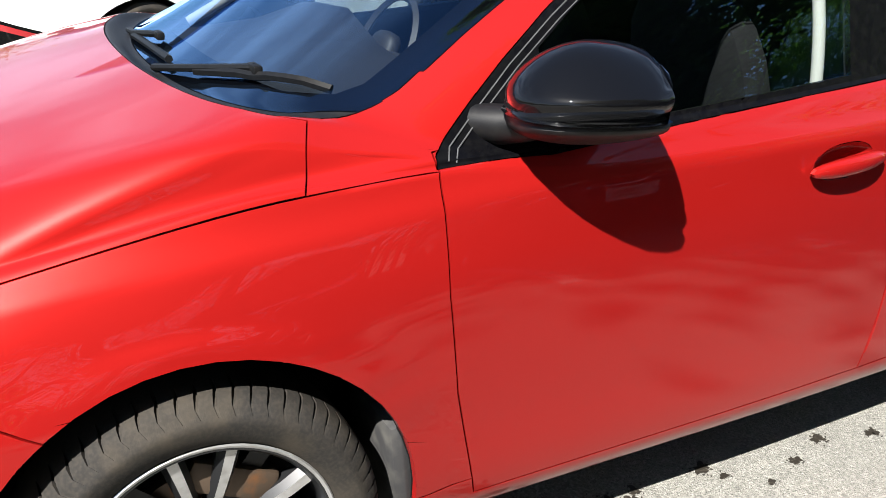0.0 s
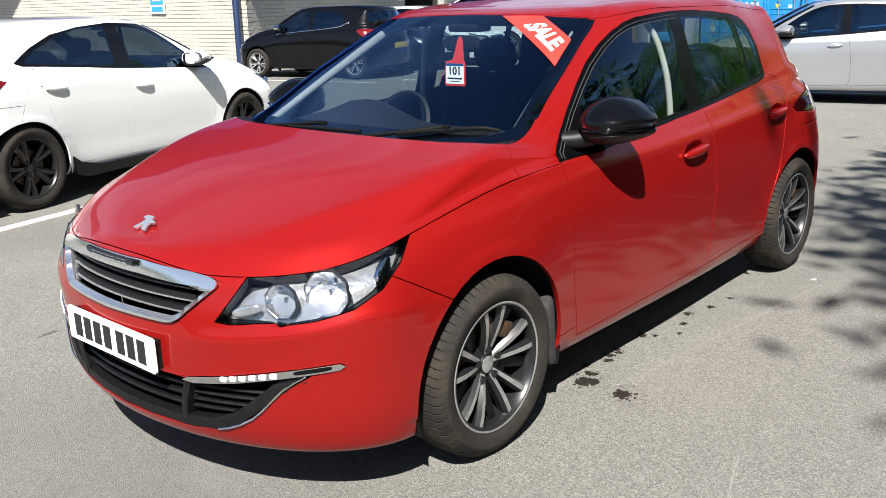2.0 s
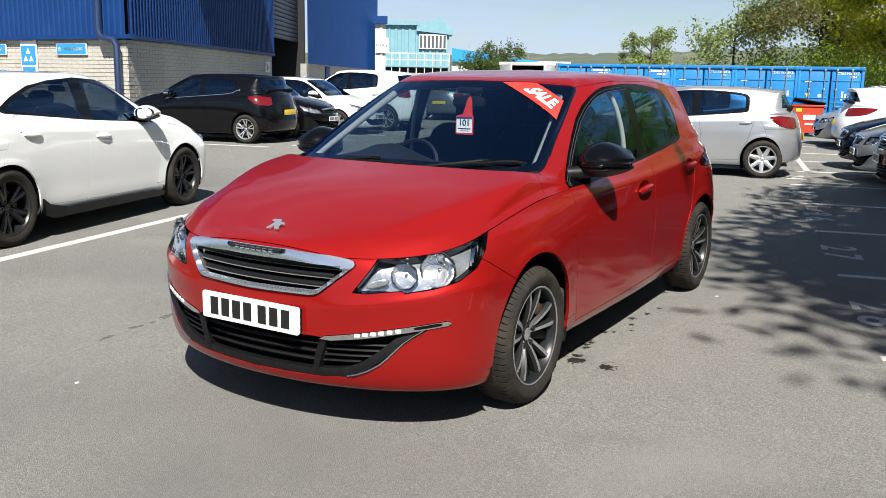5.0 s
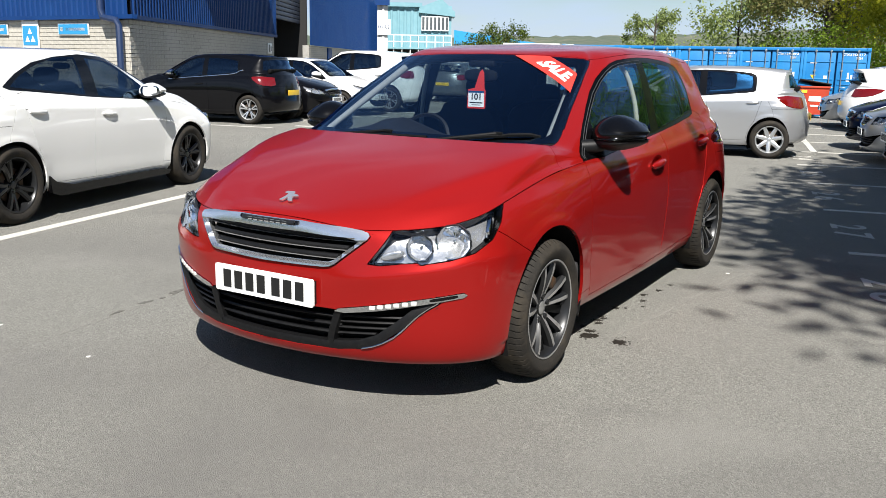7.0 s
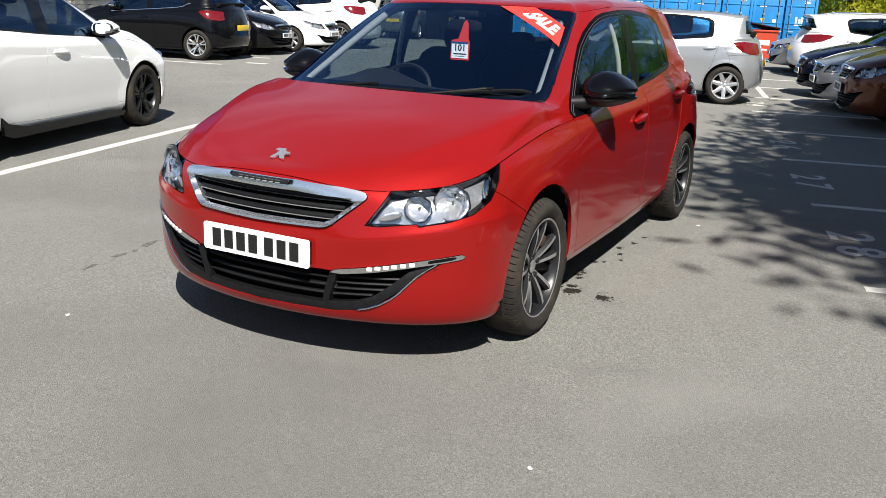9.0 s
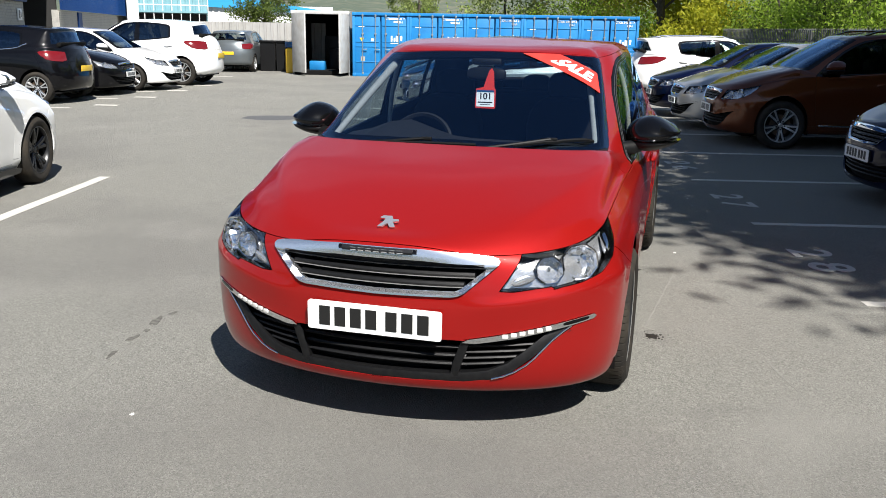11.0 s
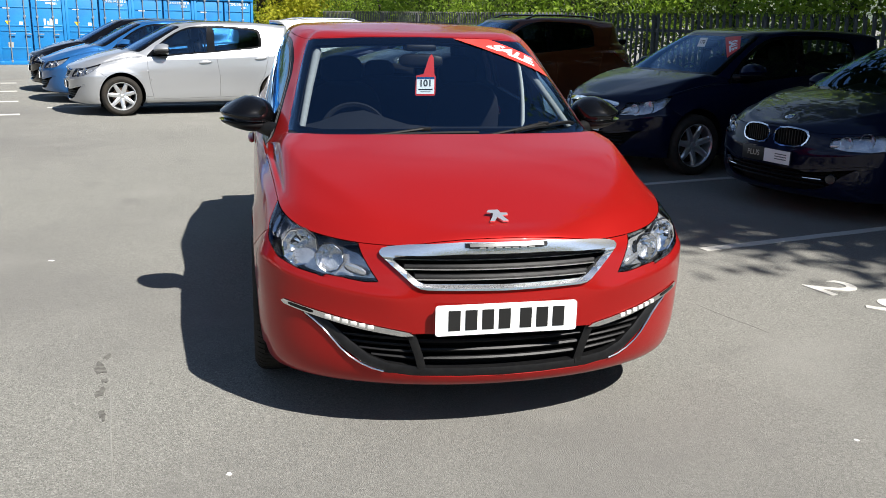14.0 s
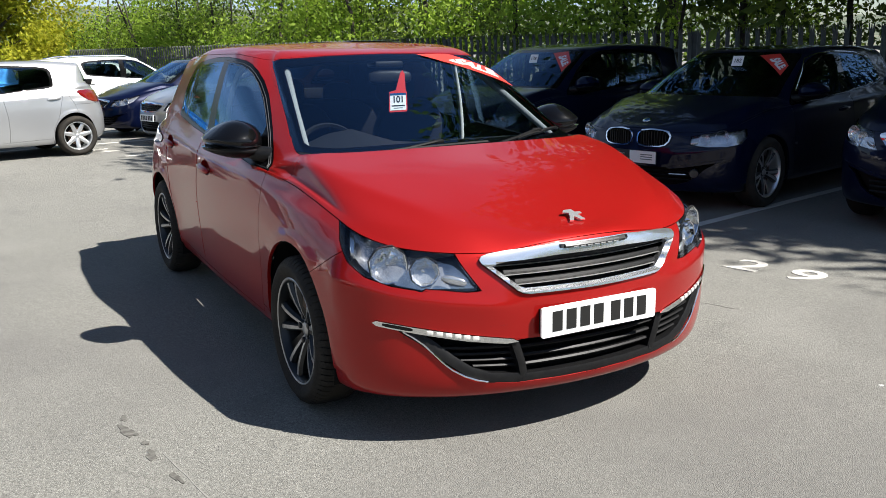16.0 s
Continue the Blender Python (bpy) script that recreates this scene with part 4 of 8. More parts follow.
def make_wheel(style="twin", face=None, dark=None, rim=0.214, r=0.306, fine=True):
    """A wheel with its tyre, spokes, disc and nuts; the rim barrel is the thing's own mesh."""
    face, dark = face or SATIN, dark or DARK_ALLOY
    n = 64 if fine else 32
    barrel = lathe([(0.083, rim - 0.002), (0.088, rim + 0.003), (0.088, rim - 0.006), (0.078, rim - 0.013), (0.05, rim - 0.018), (-0.06, rim - 0.022), (-0.085, rim - 0.004)], n, "x")
    wheel = finish("wheel", barrel, dark if style == "twin" else face)
    if style == "twin":
        part("rim_lip", lathe([(0.0845, rim - 0.006), (0.0895, rim - 0.001), (0.0905, rim + 0.003), (0.0885, rim + 0.0055)], n, "x"), face, wheel, "machined bright rim edge")
    part("tyre", tyre_mesh(r, rim, n=96 if fine else 42, treads=fine), RUBBER, wheel, "black rubber tyre with dusty sidewall", sharp=50)
    part("brake_disc", lathe([(0.0, 0.0), (0.02, 0.06), (0.02, 0.135), (0.0, 0.135)], 24, "x"), RUST, wheel)
    part("back_plate", lathe([(-0.03, 0.0), (-0.03, rim - 0.03), (-0.05, rim - 0.03)], 24, "x"), LINER, wheel)
    if fine:
        part("brake_caliper", move(box(0.05, 0.16, 0.06, bevel=0.012), pose(0.03, 0.05, 0.115, 0, 0, 0) @ pose(0, 0, 0, -25, 0, 0)), RUST, wheel)
    hub = lathe([(0.045, 0.0), (0.045, 0.030), (0.038, 0.036), (0.030, 0.075), (0.0, 0.080)], 32, "x")
    part("hub", hub, dark, wheel)
    part("hub_cap", lathe([(0.052, 0.0), (0.051, 0.020), (0.046, 0.029), (0.040, 0.030)], 28, "x"), SATIN if fine else face, wheel)
    if style == "twin":
        pairs = [(k * 2 * math.pi / 5 + 0.31, s) for k in range(5) for s in (-1, 1)]
        for a, s in pairs:
            bm = spoke_mesh(a + s * 0.21, a + s * 0.235, 0.035, rim - 0.012, 0.012, 0.018, 0.040, 0.078, 0.040)
            part("spoke", bm, [face, dark], wheel)
        for k in range(5):
            a = k * 2 * math.pi / 5 + 0.31 + math.pi / 5
            web = bmesh.new()
            q = [web.verts.new((x, rr * math.cos(a + d), rr * math.sin(a + d))) for rr, d, x in ((0.05, -0.36, 0.02), (0.05, 0.36, 0.02), (rim - 0.014, 0.16, 0.052), (rim - 0.014, -0.02, 0.052))]
            web.faces.new(q)
            bmesh.ops.solidify(web, geom=web.faces[:], thickness=0.008)
            part("spoke_web", web, dark, wheel)
    elif style == "star":
        for k in range(7):
            a = k * 2 * math.pi / 7 + 0.2
            part("spoke", spoke_mesh(a, a, 0.03, rim - 0.012, 0.034, 0.024, 0.045, 0.075, 0.035), [face, dark], wheel)
    else:
        for k in range(5):
            a = k * 2 * math.pi / 5 + 0.3
            for s in (-1, 1):
                part("spoke", spoke_mesh(a + s * 0.12, a + s * 0.20, 0.035, rim - 0.012, 0.020, 0.026, 0.042, 0.074, 0.035), [face, dark], wheel)
    for k in range(5):
        a = k * 2 * math.pi / 5 + 0.31
        nut = lathe([(0.030, 0.0155), (0.052, 0.0125), (0.054, 0.009), (0.054, 0.0)], 6 if not fine else 12, "x")
        part("wheel_nut", move(nut, pose(0, 0.054 * math.cos(a), 0.054 * math.sin(a))), DARK_ALLOY if fine else dark, wheel)
    return wheel


WHEEL_BANK = {}


def add_wheels(car, style, spec):
    """Four wheels under a car; the first of a style is built, the rest are copies."""
    wb, half, r = 2.62 * spec["sw"], (0.885 - 0.1025) * spec["sx"], 0.306
    big = spec.get("tyre", 1.0)
    for y in (0.0, wb):
        for s in (1, -1):
            face, dark, kind = WHEEL_STYLES[style]
            m = pose(s * half * (1 - spec.get("taper", 0) * (y > 1)), y, r * big, 0, 0, 0 if s > 0 else 180) @ Matrix.Diagonal((1, big, big, 1)) @ pose(0, 0, 0, random.choice((0, 24, 40, 57)) if style != "hero" else (0 if s > 0 else 14), 0, 0)
            if style not in WHEEL_BANK:
                WHEEL_BANK[style] = make_wheel(kind, face, dark, fine=style == "hero")
                w = WHEEL_BANK[style]
            else:
                w = copy_thing(WHEEL_BANK[style], Matrix.Identity(4))
            w.parent = car
            w.matrix_parent_inverse = Matrix.Identity(4)
            w.matrix_basis = m
            if "label" not in w:
                w["label"] = WHEEL_LABELS[style]


WHEEL_STYLES = {"hero": (SATIN, DARK_ALLOY, "twin"), "silver": (SILVER_ALLOY, SILVER_ALLOY, "star"), "dark": (DARK_ALLOY, GLOSS_BLACK, "five"), "five": (SILVER_ALLOY, DARK_ALLOY, "five")}
WHEEL_LABELS = {"hero": "alloy wheel with machined twin spokes and dark pockets", "silver": "silver star-spoked alloy wheel", "dark": "gloss black alloy wheel", "five": "silver five-spoked alloy wheel"}


def warp(spec):
    def to(p):
        x, y, z = p
        t = min(max((y - 1.6) / 1.2, 0), 1)
        y += spec.get("tail", 0) * max(0, z - 1.0) * t * t * (3 - 2 * t)
        y = y * spec["sf"] if y < 0 else y * spec["sw"] if y < 2.62 else 2.62 * spec["sw"] + (y - 2.62) * spec["sr"]
        t = min(max((y / spec["sw"] - 1.1) / 1.5, 0), 1)
        x *= 1 - spec.get("taper", 0) * t * t * (3 - 2 * t)
        k = 0.90 * spec["sz"] + (z - 0.90) * spec["st"] if z > 0.90 else z * spec["sz"]
        return Vector((x * spec["sx"], y, k + spec.get("up", 0)))
    return to


def make_car(name, label, paint, wheels, spec, fine=False, grille="wide", doors=5, glass=None, rear_glass=None, plate=True, black_pillars=True, mirror=None, category="car", pressed=False):
    """A whole hatchback, built at the pattern's size and then drawn out to its own."""
    glass = glass or SIDE_GLASS
    car = tagged(empty(name), label, category)
    skin = car_skin(fine, grille, doors, pressed)
    hull = BVHTree.FromBMesh(skin)
    facets = random.Random(3)
    P = lambda names, side=0, **kw: panel(pick(skin, names, side), **kw)  # noqa: E731
    lid = pick(skin, ["bonnet"])
    ln = lid.verts.layers.float_vector["skin_normal"]
    for v in lid.verts:
        if v.co.y > -0.28:
            v[ln] = v.normal
    sheet("bonnet", panel(lid), paint, car)
    sheet("front_bumper", P(["bumper"]), paint, car)
    sheet("roof", P(["roof"]), paint, car)
    sheet("body_side_frame", P(["body"], gap=0.0012), paint, car)
    sheet("tailgate", P(["tailgate"]), paint, car)
    sheet("rear_bumper", P(["rear_bumper"]), paint, car)
    sheet("scuttle_panel", P(["scuttle"], depth=0.02), TRIM, car, "black plastic panel under the windscreen")
    if fine:
        sheet("windscreen", P(["screen", "screen_edge"], gap=0.001, depth=0.004), SCREEN, car, "clear windscreen glass").visible_shadow = False
        sheet("screen_border", P(["screen_edge"], gap=0.0, depth=0.002, lift=-0.004), FRIT, car, "black printed border of the windscreen")
    else:
        sheet("windscreen", P(["screen"], gap=0.0, depth=0.004), SIDE_GLASS, car, "clear windscreen glass").visible_shadow = False
        sheet("screen_border", P(["screen_edge"], gap=0.0, depth=0.006), GLOSS_BLACK, car, "black printed border of the windscreen")
    sheet("rear_window", P(["rear_glass"], gap=0.0, depth=0.004), rear_glass or glass, car).visible_shadow = False
    for s in (1, -1):
        sheet("front_wing", P(["wing"], s), paint, car)
        door = sheet("front_door", P(["front_door"], s), paint, car)
        rear = sheet("rear_door", P(["rear_door"], s), paint, car) if doors == 5 else None
        sheet("rear_quarter_panel", P(["quarter"], s), paint, car)
        sheet("side_sill", P(["sill"], s), paint, car)
        sheet("window_frame", P(["frame"], s, gap=0.001, depth=0.012), FRAME_BLACK if fine else GLOSS_BLACK, car, "black window surround")
        sheet("front_side_window", P(["front_pane"], s, gap=-0.001, depth=0.004), glass, car, true=True).visible_shadow = False
        sheet("rear_side_window", P(["rear_pane"], s, gap=-0.001, depth=0.004), rear_glass or glass, car, true=True).visible_shadow = False
        if fine:
            sheet("quarter_light", P(["quarter_pane"], s, gap=-0.001, depth=0.004), glass, car, "small fixed rear side pane", true=True).visible_shadow = False
            # pale lines of the rubber seals round the door glass
            for off, r in ((0.008, 0.0016), (0.022, 0.0014)):
                line = []
                for y, z in ((0.447, 0.918), (0.458, 0.937), (0.50, 0.972), (0.60, 1.057), (0.70, 1.133), (0.81, 1.207), (0.92, 1.269), (1.02, 1.315), (1.11, 1.346), (1.20, 1.364), (1.32, 1.374), (1.5, 1.382)):
                    a = ease(y, 0.95, 1.2)
                    hit = hull.ray_cast(Vector((s * 1.4, y + off * (1 - 0.6 * a), z - off * (0.25 + 0.75 * a))), Vector((-s, 0, 0)))[0]
                    line.append(hit + Vector((s * 0.001, 0, 0)))
                part("window_seal", tube(line, r, 6), SEAL, car, "grey rubber seal line")
        if fine:
            # rolled edges of the shut lines
            for seam, owner in ((B_SEAM, rear), (TAIL_SEAM, car)):
                line = []
                for k in range(30):
                    z = 0.31 + 0.63 * k / 29
                    y = hermite([(b, a) for a, b in seam if b < 0.99], z)
                    line.append(hull.ray_cast(Vector((s * 1.4, y + 0.004, z)), Vector((-s, 0, 0)))[0] - Vector((s * 0.0004, 0, 0)))
                part("door_edge", tube(line, 0.0019, 8), paint, owner, "rolled painted edge along the shut line")
        sheet("tail_light", P(["tail_lamp"], s, gap=0.002, lift=0.006), TAIL_DARK if fine else TAIL_RED, car, "dark red tail light lens")
        # door handles: a cupped recess and a pull bar
        for (hy, hz), dd in zip(HANDLES, (door, rear)):
            if dd is None:
                continue
            p, no = on_skin(skin, SIDE, hy, hz, s)
            if p.x * s < 0.5:
                continue
            turn = Matrix.Translation(p) @ Matrix(((s, 0, 0), (0, 1, 0.0), (0, 0, 1))).to_4x4() @ pose(0, 0, 0, 4, 0, 0)
            if fine:
                cup = bmesh.new()
                loops = []
                for k, deep in ((1.0, 0.0), (0.97, 0.004), (0.88, 0.013), (0.70, 0.020), (0.40, 0.023)):
                    loops.append([cup.verts.new(hull.ray_cast(Vector((s * 1.4, a, b)), Vector((-s, 0, 0)))[0] - Vector((s * deep, 0, 0))) for a, b in handle_rim(hy, hz, k)])
                for a, b in zip(loops, loops[1:]):
                    for k in range(len(a)):
                        cup.faces.new((a[k], a[(k + 1) % len(a)], b[(k + 1) % len(a)], b[k]))
                cup.faces.new(loops[-1])
                part("handle_cup", cup, paint, dd, "dished recess behind the handle", sharp=60)
            else:
                cup = blob(0.0055, 0.080, 0.032, e=2.2, n=10, rows=5)
                part("handle_cup", move(cup, turn @ pose(-0.004, 0, 0)), paint, dd, "dished recess behind the handle")
            bar = blob(0.017, 0.112, 0.0185, e=2.6, n=18 if fine else 10, rows=8 if fine else 5, squash=lambda x, y, z: (x - 0.5 * y * y, y, z))
            part("door_handle", move(bar, turn @ pose(0.020 if fine else 0.012, 0.006, -0.006)), paint, dd)
        # headlamp: a deep bowl behind a clear lens
        bowl = pick(skin, ["lamp"], s)
        for v in bowl.verts:
            v.co -= v.normal * (0.055 if fine else 0.03)
        head = sheet("headlight", bowl, LAMP_IN, car, "headlight with chrome reflectors under a clear lens")
        rim = panel(pick(skin, ["lamp"], s), gap=0.0015, depth=0.065 if fine else 0.035)
        fl = rim.faces.layers.int["flange"]
        bmesh.ops.delete(rim, geom=[f for f in rim.faces if not f[fl]], context="FACES")
        sheet("lamp_wall", rim, GLOSS_BLACK, head)
        sheet("lamp_lens", panel(pick(skin, ["lamp"], s), gap=0.003, depth=0.003), LENS, head).visible_shadow = False
        base = pick(skin, ["lamp"], s)
        if fine:
            # the bright shield, framed by the dark edge of the housing
            cut(base, [(-0.084, 0.598), (-0.048, 0.645), (0.0, 0.692), (0.10, 0.728), (0.22, 0.752), (0.32, 0.775), (0.395, 0.800), (0.436, 0.808), (0.416, 0.738), (0.368, 0.688), (0.30, 0.646), (0.20, 0.619), (0.11, 0.603), (0.03, 0.603)], (Vector((0.8 * s, 0.6, 0)), AZ), lambda f: True, R["cup"])
            reg = base.faces.layers.int["reg"]
            bmesh.ops.delete(base, geom=[f for f in base.faces if f[reg] != R["cup"]], context="FACES")
        else:
            bmesh.ops.bisect_plane(base, geom=base.verts[:] + base.edges[:] + base.faces[:], plane_co=(0, 0, 0.674), plane_no=Vector((-0.272 * s, -0.204, 1)).normalized(), clear_outer=True)
        base.normal_update()
        for v in base.verts:
            v.co -= v.normal * (0.048 if fine else 0.026)
        sheet("lamp_shield", base, LAMP_SILVER, head)
        bowls = ((0.232, 0.686, 0.066), (0.098, 0.662, 0.050)) if fine else ((0.24, 0.69, 0.055), (0.09, 0.665, 0.045))
        for a, z, rad in bowls:
            p, no = on_skin(skin, CORNER, a, z, 1)
            p, no = Vector((p.x * s, p.y, p.z)), Vector((no.x * s, no.y, no.z))
            aim = Vector((no.x * 0.6, -0.9, 0.05)).normalized()
            m = Matrix.Translation(p - no * (0.024 if fine else 0.016)) @ aim.to_track_quat("Z", "Y").to_matrix().to_4x4()
            cone = lathe([(-0.045, 0.0), (-0.044, rad * 0.3), (-0.038, rad * 0.52), (-0.028, rad * 0.72), (-0.014, rad * 0.88), (0.004, rad), (0.006, rad * 1.05), (0.0, rad * 1.08)], 24 if fine else 12, "z")
            if fine:
                for v in cone.verts:
                    # eight-sided mouth, fluted towards the bulb
                    a = math.atan2(v.co.y, v.co.x) + 0.2
                    k = 0.94 / math.cos(a % (math.pi / 4) - math.pi / 8) if v.co.z > -0.03 else 1 + 0.08 * math.cos(9 * a)
                    v.co.x, v.co.y = v.co.x * k, v.co.y * k
                    if v.co.z < -0.01:
                        v.co.z += 0.004 * math.sin(7 * a) + facets.uniform(-0.0025, 0.0025)
            part("reflector", move(cone, m), REFLECT, head, sharp=4 if fine else 20)
            edge = lathe([(0.002, rad * 1.05), (0.006, rad * 1.07), (-0.006, rad * 1.10)], 28 if fine else 12, "z")
            if fine:
                for v in edge.verts:
                    k = 0.95 / math.cos((math.atan2(v.co.y, v.co.x) + 0.2) % (math.pi / 4) - math.pi / 8)
                    v.co.x, v.co.y = v.co.x * k, v.co.y * k
            part("lamp_bezel", move(edge, m), LAMP_IN if fine else REFLECT, head)
            part("bulb", move(blob(0.007, 0.007, 0.016, n=10, rows=6), m @ pose(0, 0, -0.030)), CHROME, head)
        p, no = on_skin(skin, CORNER, -0.015, 0.622, 1)
        p = Vector((p.x * s, p.y + 0.022, p.z))
        part("turn_signal", move(blob(0.046, 0.007, 0.017, e=2.4, n=16, rows=8), Matrix.Translation(p) @ pose(0, 0, 0, 0, -14 * s, 33 * s)), LAMP_SILVER, head)
        if fine:
            p, no = on_skin(skin, CORNER, 0.385, 0.735, 1)
            p = Vector((p.x * s, p.y, p.z)) - Vector((no.x * s, no.y, no.z)) * 0.025
            part("side_reflector", move(blob(0.012, 0.055, 0.026, e=3, n=12, rows=6), Matrix.Translation(p) @ pose(0, 0, 0, 28, 0, 22 * s)), REFLECT, head)
        # bright strip over the intake with its lights
        strip = sheet("bumper_trim_strip", P(["strip"], s, gap=0.0, depth=0.02, lift=0.005), DARK_CHROME if fine else paint, car, "chrome strip with daytime lights" if fine else "")
        if fine:
            for k in range(6):
                x = 0.475 + 0.029 * k
                p, no = hull.ray_cast(Vector((x * s, -2, 0.4245 + (x - 0.475) * 0.175)), AY)[:2]
                no = no if no.y < 0 else -no
                m = Matrix.Translation(p + no * 0.006) @ no.to_track_quat("Z", "Y").to_matrix().to_4x4()
                part("daytime_light", move(blob(0.0118, 0.0080, 0.004, e=5, n=12, rows=6), m), LED, strip)
            dark = bmesh.new()
            rows = []
            for k in range(9):
                x = 0.672 + 0.084 * k / 8
                half = 0.0058 if 0 < k < 8 else 0.0035
                rows.append([dark.verts.new(hull.ray_cast(Vector((x * s, -2, 0.4585 + (x - 0.66) * 0.19 + h)), AY)[0] + Vector((0.35 * s, -0.94, 0)) * 0.0068) for h in (-half, 0, half)])
            for a, b in zip(rows, rows[1:]):
                for k in range(2):
                    dark.faces.new((a[k], b[k], b[k + 1], a[k + 1]))
            bmesh.ops.recalc_face_normals(dark, faces=dark.faces[:])
            part("strip_insert", dark, GLOSS_BLACK, strip, "dark gloss insert")
        # door mirror
        make_mirror(car, s, fine, mirror or (GLOSS_BLACK if fine else paint))
    # grille: bright ring, dark well and bars
    band = P(["chrome_ring"], gap=0.0005, depth=0.03, lift=0.012)
    if grille == "wide":
        for v in band.verts:
            x, z = abs(v.co.x), v.co.z
            near = inside([(-0.5, 0.696), (0.34, 0.684), (0.405, 0.672), (0.31, 0.583), (-0.5, 0.575)], x, z)
            v.co.y += 0.016 if near else 0.0
    part("grille_surround", band, SATIN_CHROME if fine else CHROME, car, "chrome surround of the front grille", sharp=28)
    well = pick(skin, ["grille", "duct", "chrome_ring"])
    for v in well.verts:
        v.co.y += 0.07
        v.co.x *= 0.985
    sheet("grille_well", well, LINER, car)
    if grille == "kidney":
        for s in (1, -1):
            for k in range(10):
                x = s * (0.058 + 0.0265 * k)
                part("grille_bar", box(0.006, 0.02, 0.125, (x, nose_y(x, 0.655) + 0.012, 0.655)), DARK_ALLOY, car)
    else:
        for k in range(3):
            z = 0.606 + 0.034 * k
            half = 0.292 + (z - 0.580) * 1.05
            bar = part("grille_bar", bow(-half, half, z, z, 0.020, 0.017, 0.03), TRIM, car)
            part("bar_edge", bow(-half, half, z - 0.0095, z - 0.0095, 0.015, 0.0018, 0.01), SATIN, bar)
    if fine:
        part("badge_recess", bow(-0.150, 0.150, 0.722, 0.722, -0.022, 0.017, 0.04), GLOSS_BLACK, car)
        plinth = part("badge_strip", bow(-0.135, 0.135, 0.721, 0.721, -0.027, 0.018, 0.04), DARK_ALLOY, car, "dark strip with plain raised chrome bars")
        for k in range(7):
            x = -0.09 + 0.03 * k
            part("raised_bar", bow(x - 0.011, x + 0.011, 0.720, 0.720, -0.030, 0.012, 0.006, 2), EMBLEM, plinth)
    if fine:
        for k in range(3):
            z = 0.300 + 0.034 * k
            part("intake_bar", bow(-0.335, 0.335, z, z, 0.03, 0.013, 0.035), TRIM, car)
        part("intake_lip", rail([(-0.30, 0.252), (-0.15, 0.250), (0.0, 0.249), (0.15, 0.250), (0.30, 0.252)], 0.034, 0.004, 0.05), TRIM, car, "black plastic lip of the lower intake")
        for s in (1, -1):
            part("intake_divider", rail([(s * x, z) for x, z in ((0.338, 0.404), (0.325, 0.37), (0.308, 0.32), (0.292, 0.256))], 0.030, 0.008, 0.06), TRIM, car)
            part("side_intake_surround", rail([(s * x, z) for x, z in ((0.285, 0.256), (0.34, 0.257), (0.42, 0.268), (0.49, 0.296), (0.555, 0.347), (0.62, 0.406), (0.69, 0.448))], 0.036, 0.006, 0.05), TRIM, car)
            for k in range(4):
                z = 0.302 + 0.024 * k
                part("side_intake_bar", bow(s * 0.325, s * (0.47 + 0.042 * k), z, z + 0.008, 0.028, 0.010, 0.03), TRIM, car)
            part("intake_edge_trim", tube([(s * x, nose_y(x, z) - 0.004, z) for x, z in ((0.70, 0.452), (0.67, 0.431), (0.64, 0.405), (0.61, 0.371), (0.58, 0.336), (0.55, 0.308), (0.51, 0.283), (0.47, 0.266), (0.43, 0.255))], 0.0032, 6), DARK_CHROME, car)
    else:
        for k in range(3):
            z = 0.295 + 0.036 * k
            part("intake_bar", bow(-0.5, 0.5, z, z, 0.03, 0.012, 0.03), TRIM, car)
    if plate:
        pl = part("number_plate", prism(rounded(0.52, 0.111, 0.010, 0, 0.4635), -0.854, -0.846, "y"), WHITE_GLOSS, car, "white plate with plain black bars")
        part("plate_holder", box(0.50, 0.03, 0.09, (0, -0.836, 0.4635)), TRIM, car)
        for k, x in enumerate((-0.184, -0.123, -0.062, -0.001, 0.077, 0.138, 0.199)):
            part("plate_bar", box(0.043, 0.002, 0.074, (x - 0.008, -0.855, 0.4635)), INK, pl)
        part("rear_plate", box(0.52, 0.008, 0.111, (0, 3.405, 0.66), 0.003), YELLOW_GLOSS, car, "yellow plate with plain black bars")
    # near-black inner shell puts the shade of the panel gaps into colour; wheel wells, floor
    inner = pick(skin, ["body", "front_door", "rear_door", "frame", "bumper", "wing", "bonnet", "scuttle", "tail_lamp", "tailgate", "rear_bumper", "sill", "quarter", "strip", "screen_edge"])
    for v in inner.verts:
        v.co -= v.normal * 0.017
    sheet("inner_shell", inner, LINER, car)
    lining = pick(skin, ["roof"])
    for v in lining.verts:
        v.co -= v.normal * 0.03
    sheet("roof_lining", lining, HEADLINING if fine else LINER, car)
    part("floor_pan", box(1.5, 3.6, 0.03, (0, 1.3, 0.215)), LINER, car)
    # unseen tray added to stop sunlight leaking under the nose
    part("under_tray", prism([(-0.70, -0.45), (-0.62, -0.62), (-0.40, -0.755), (0, -0.80), (0.40, -0.755), (0.62, -0.62), (0.70, -0.45)], 0.205, 0.235), LINER, car)
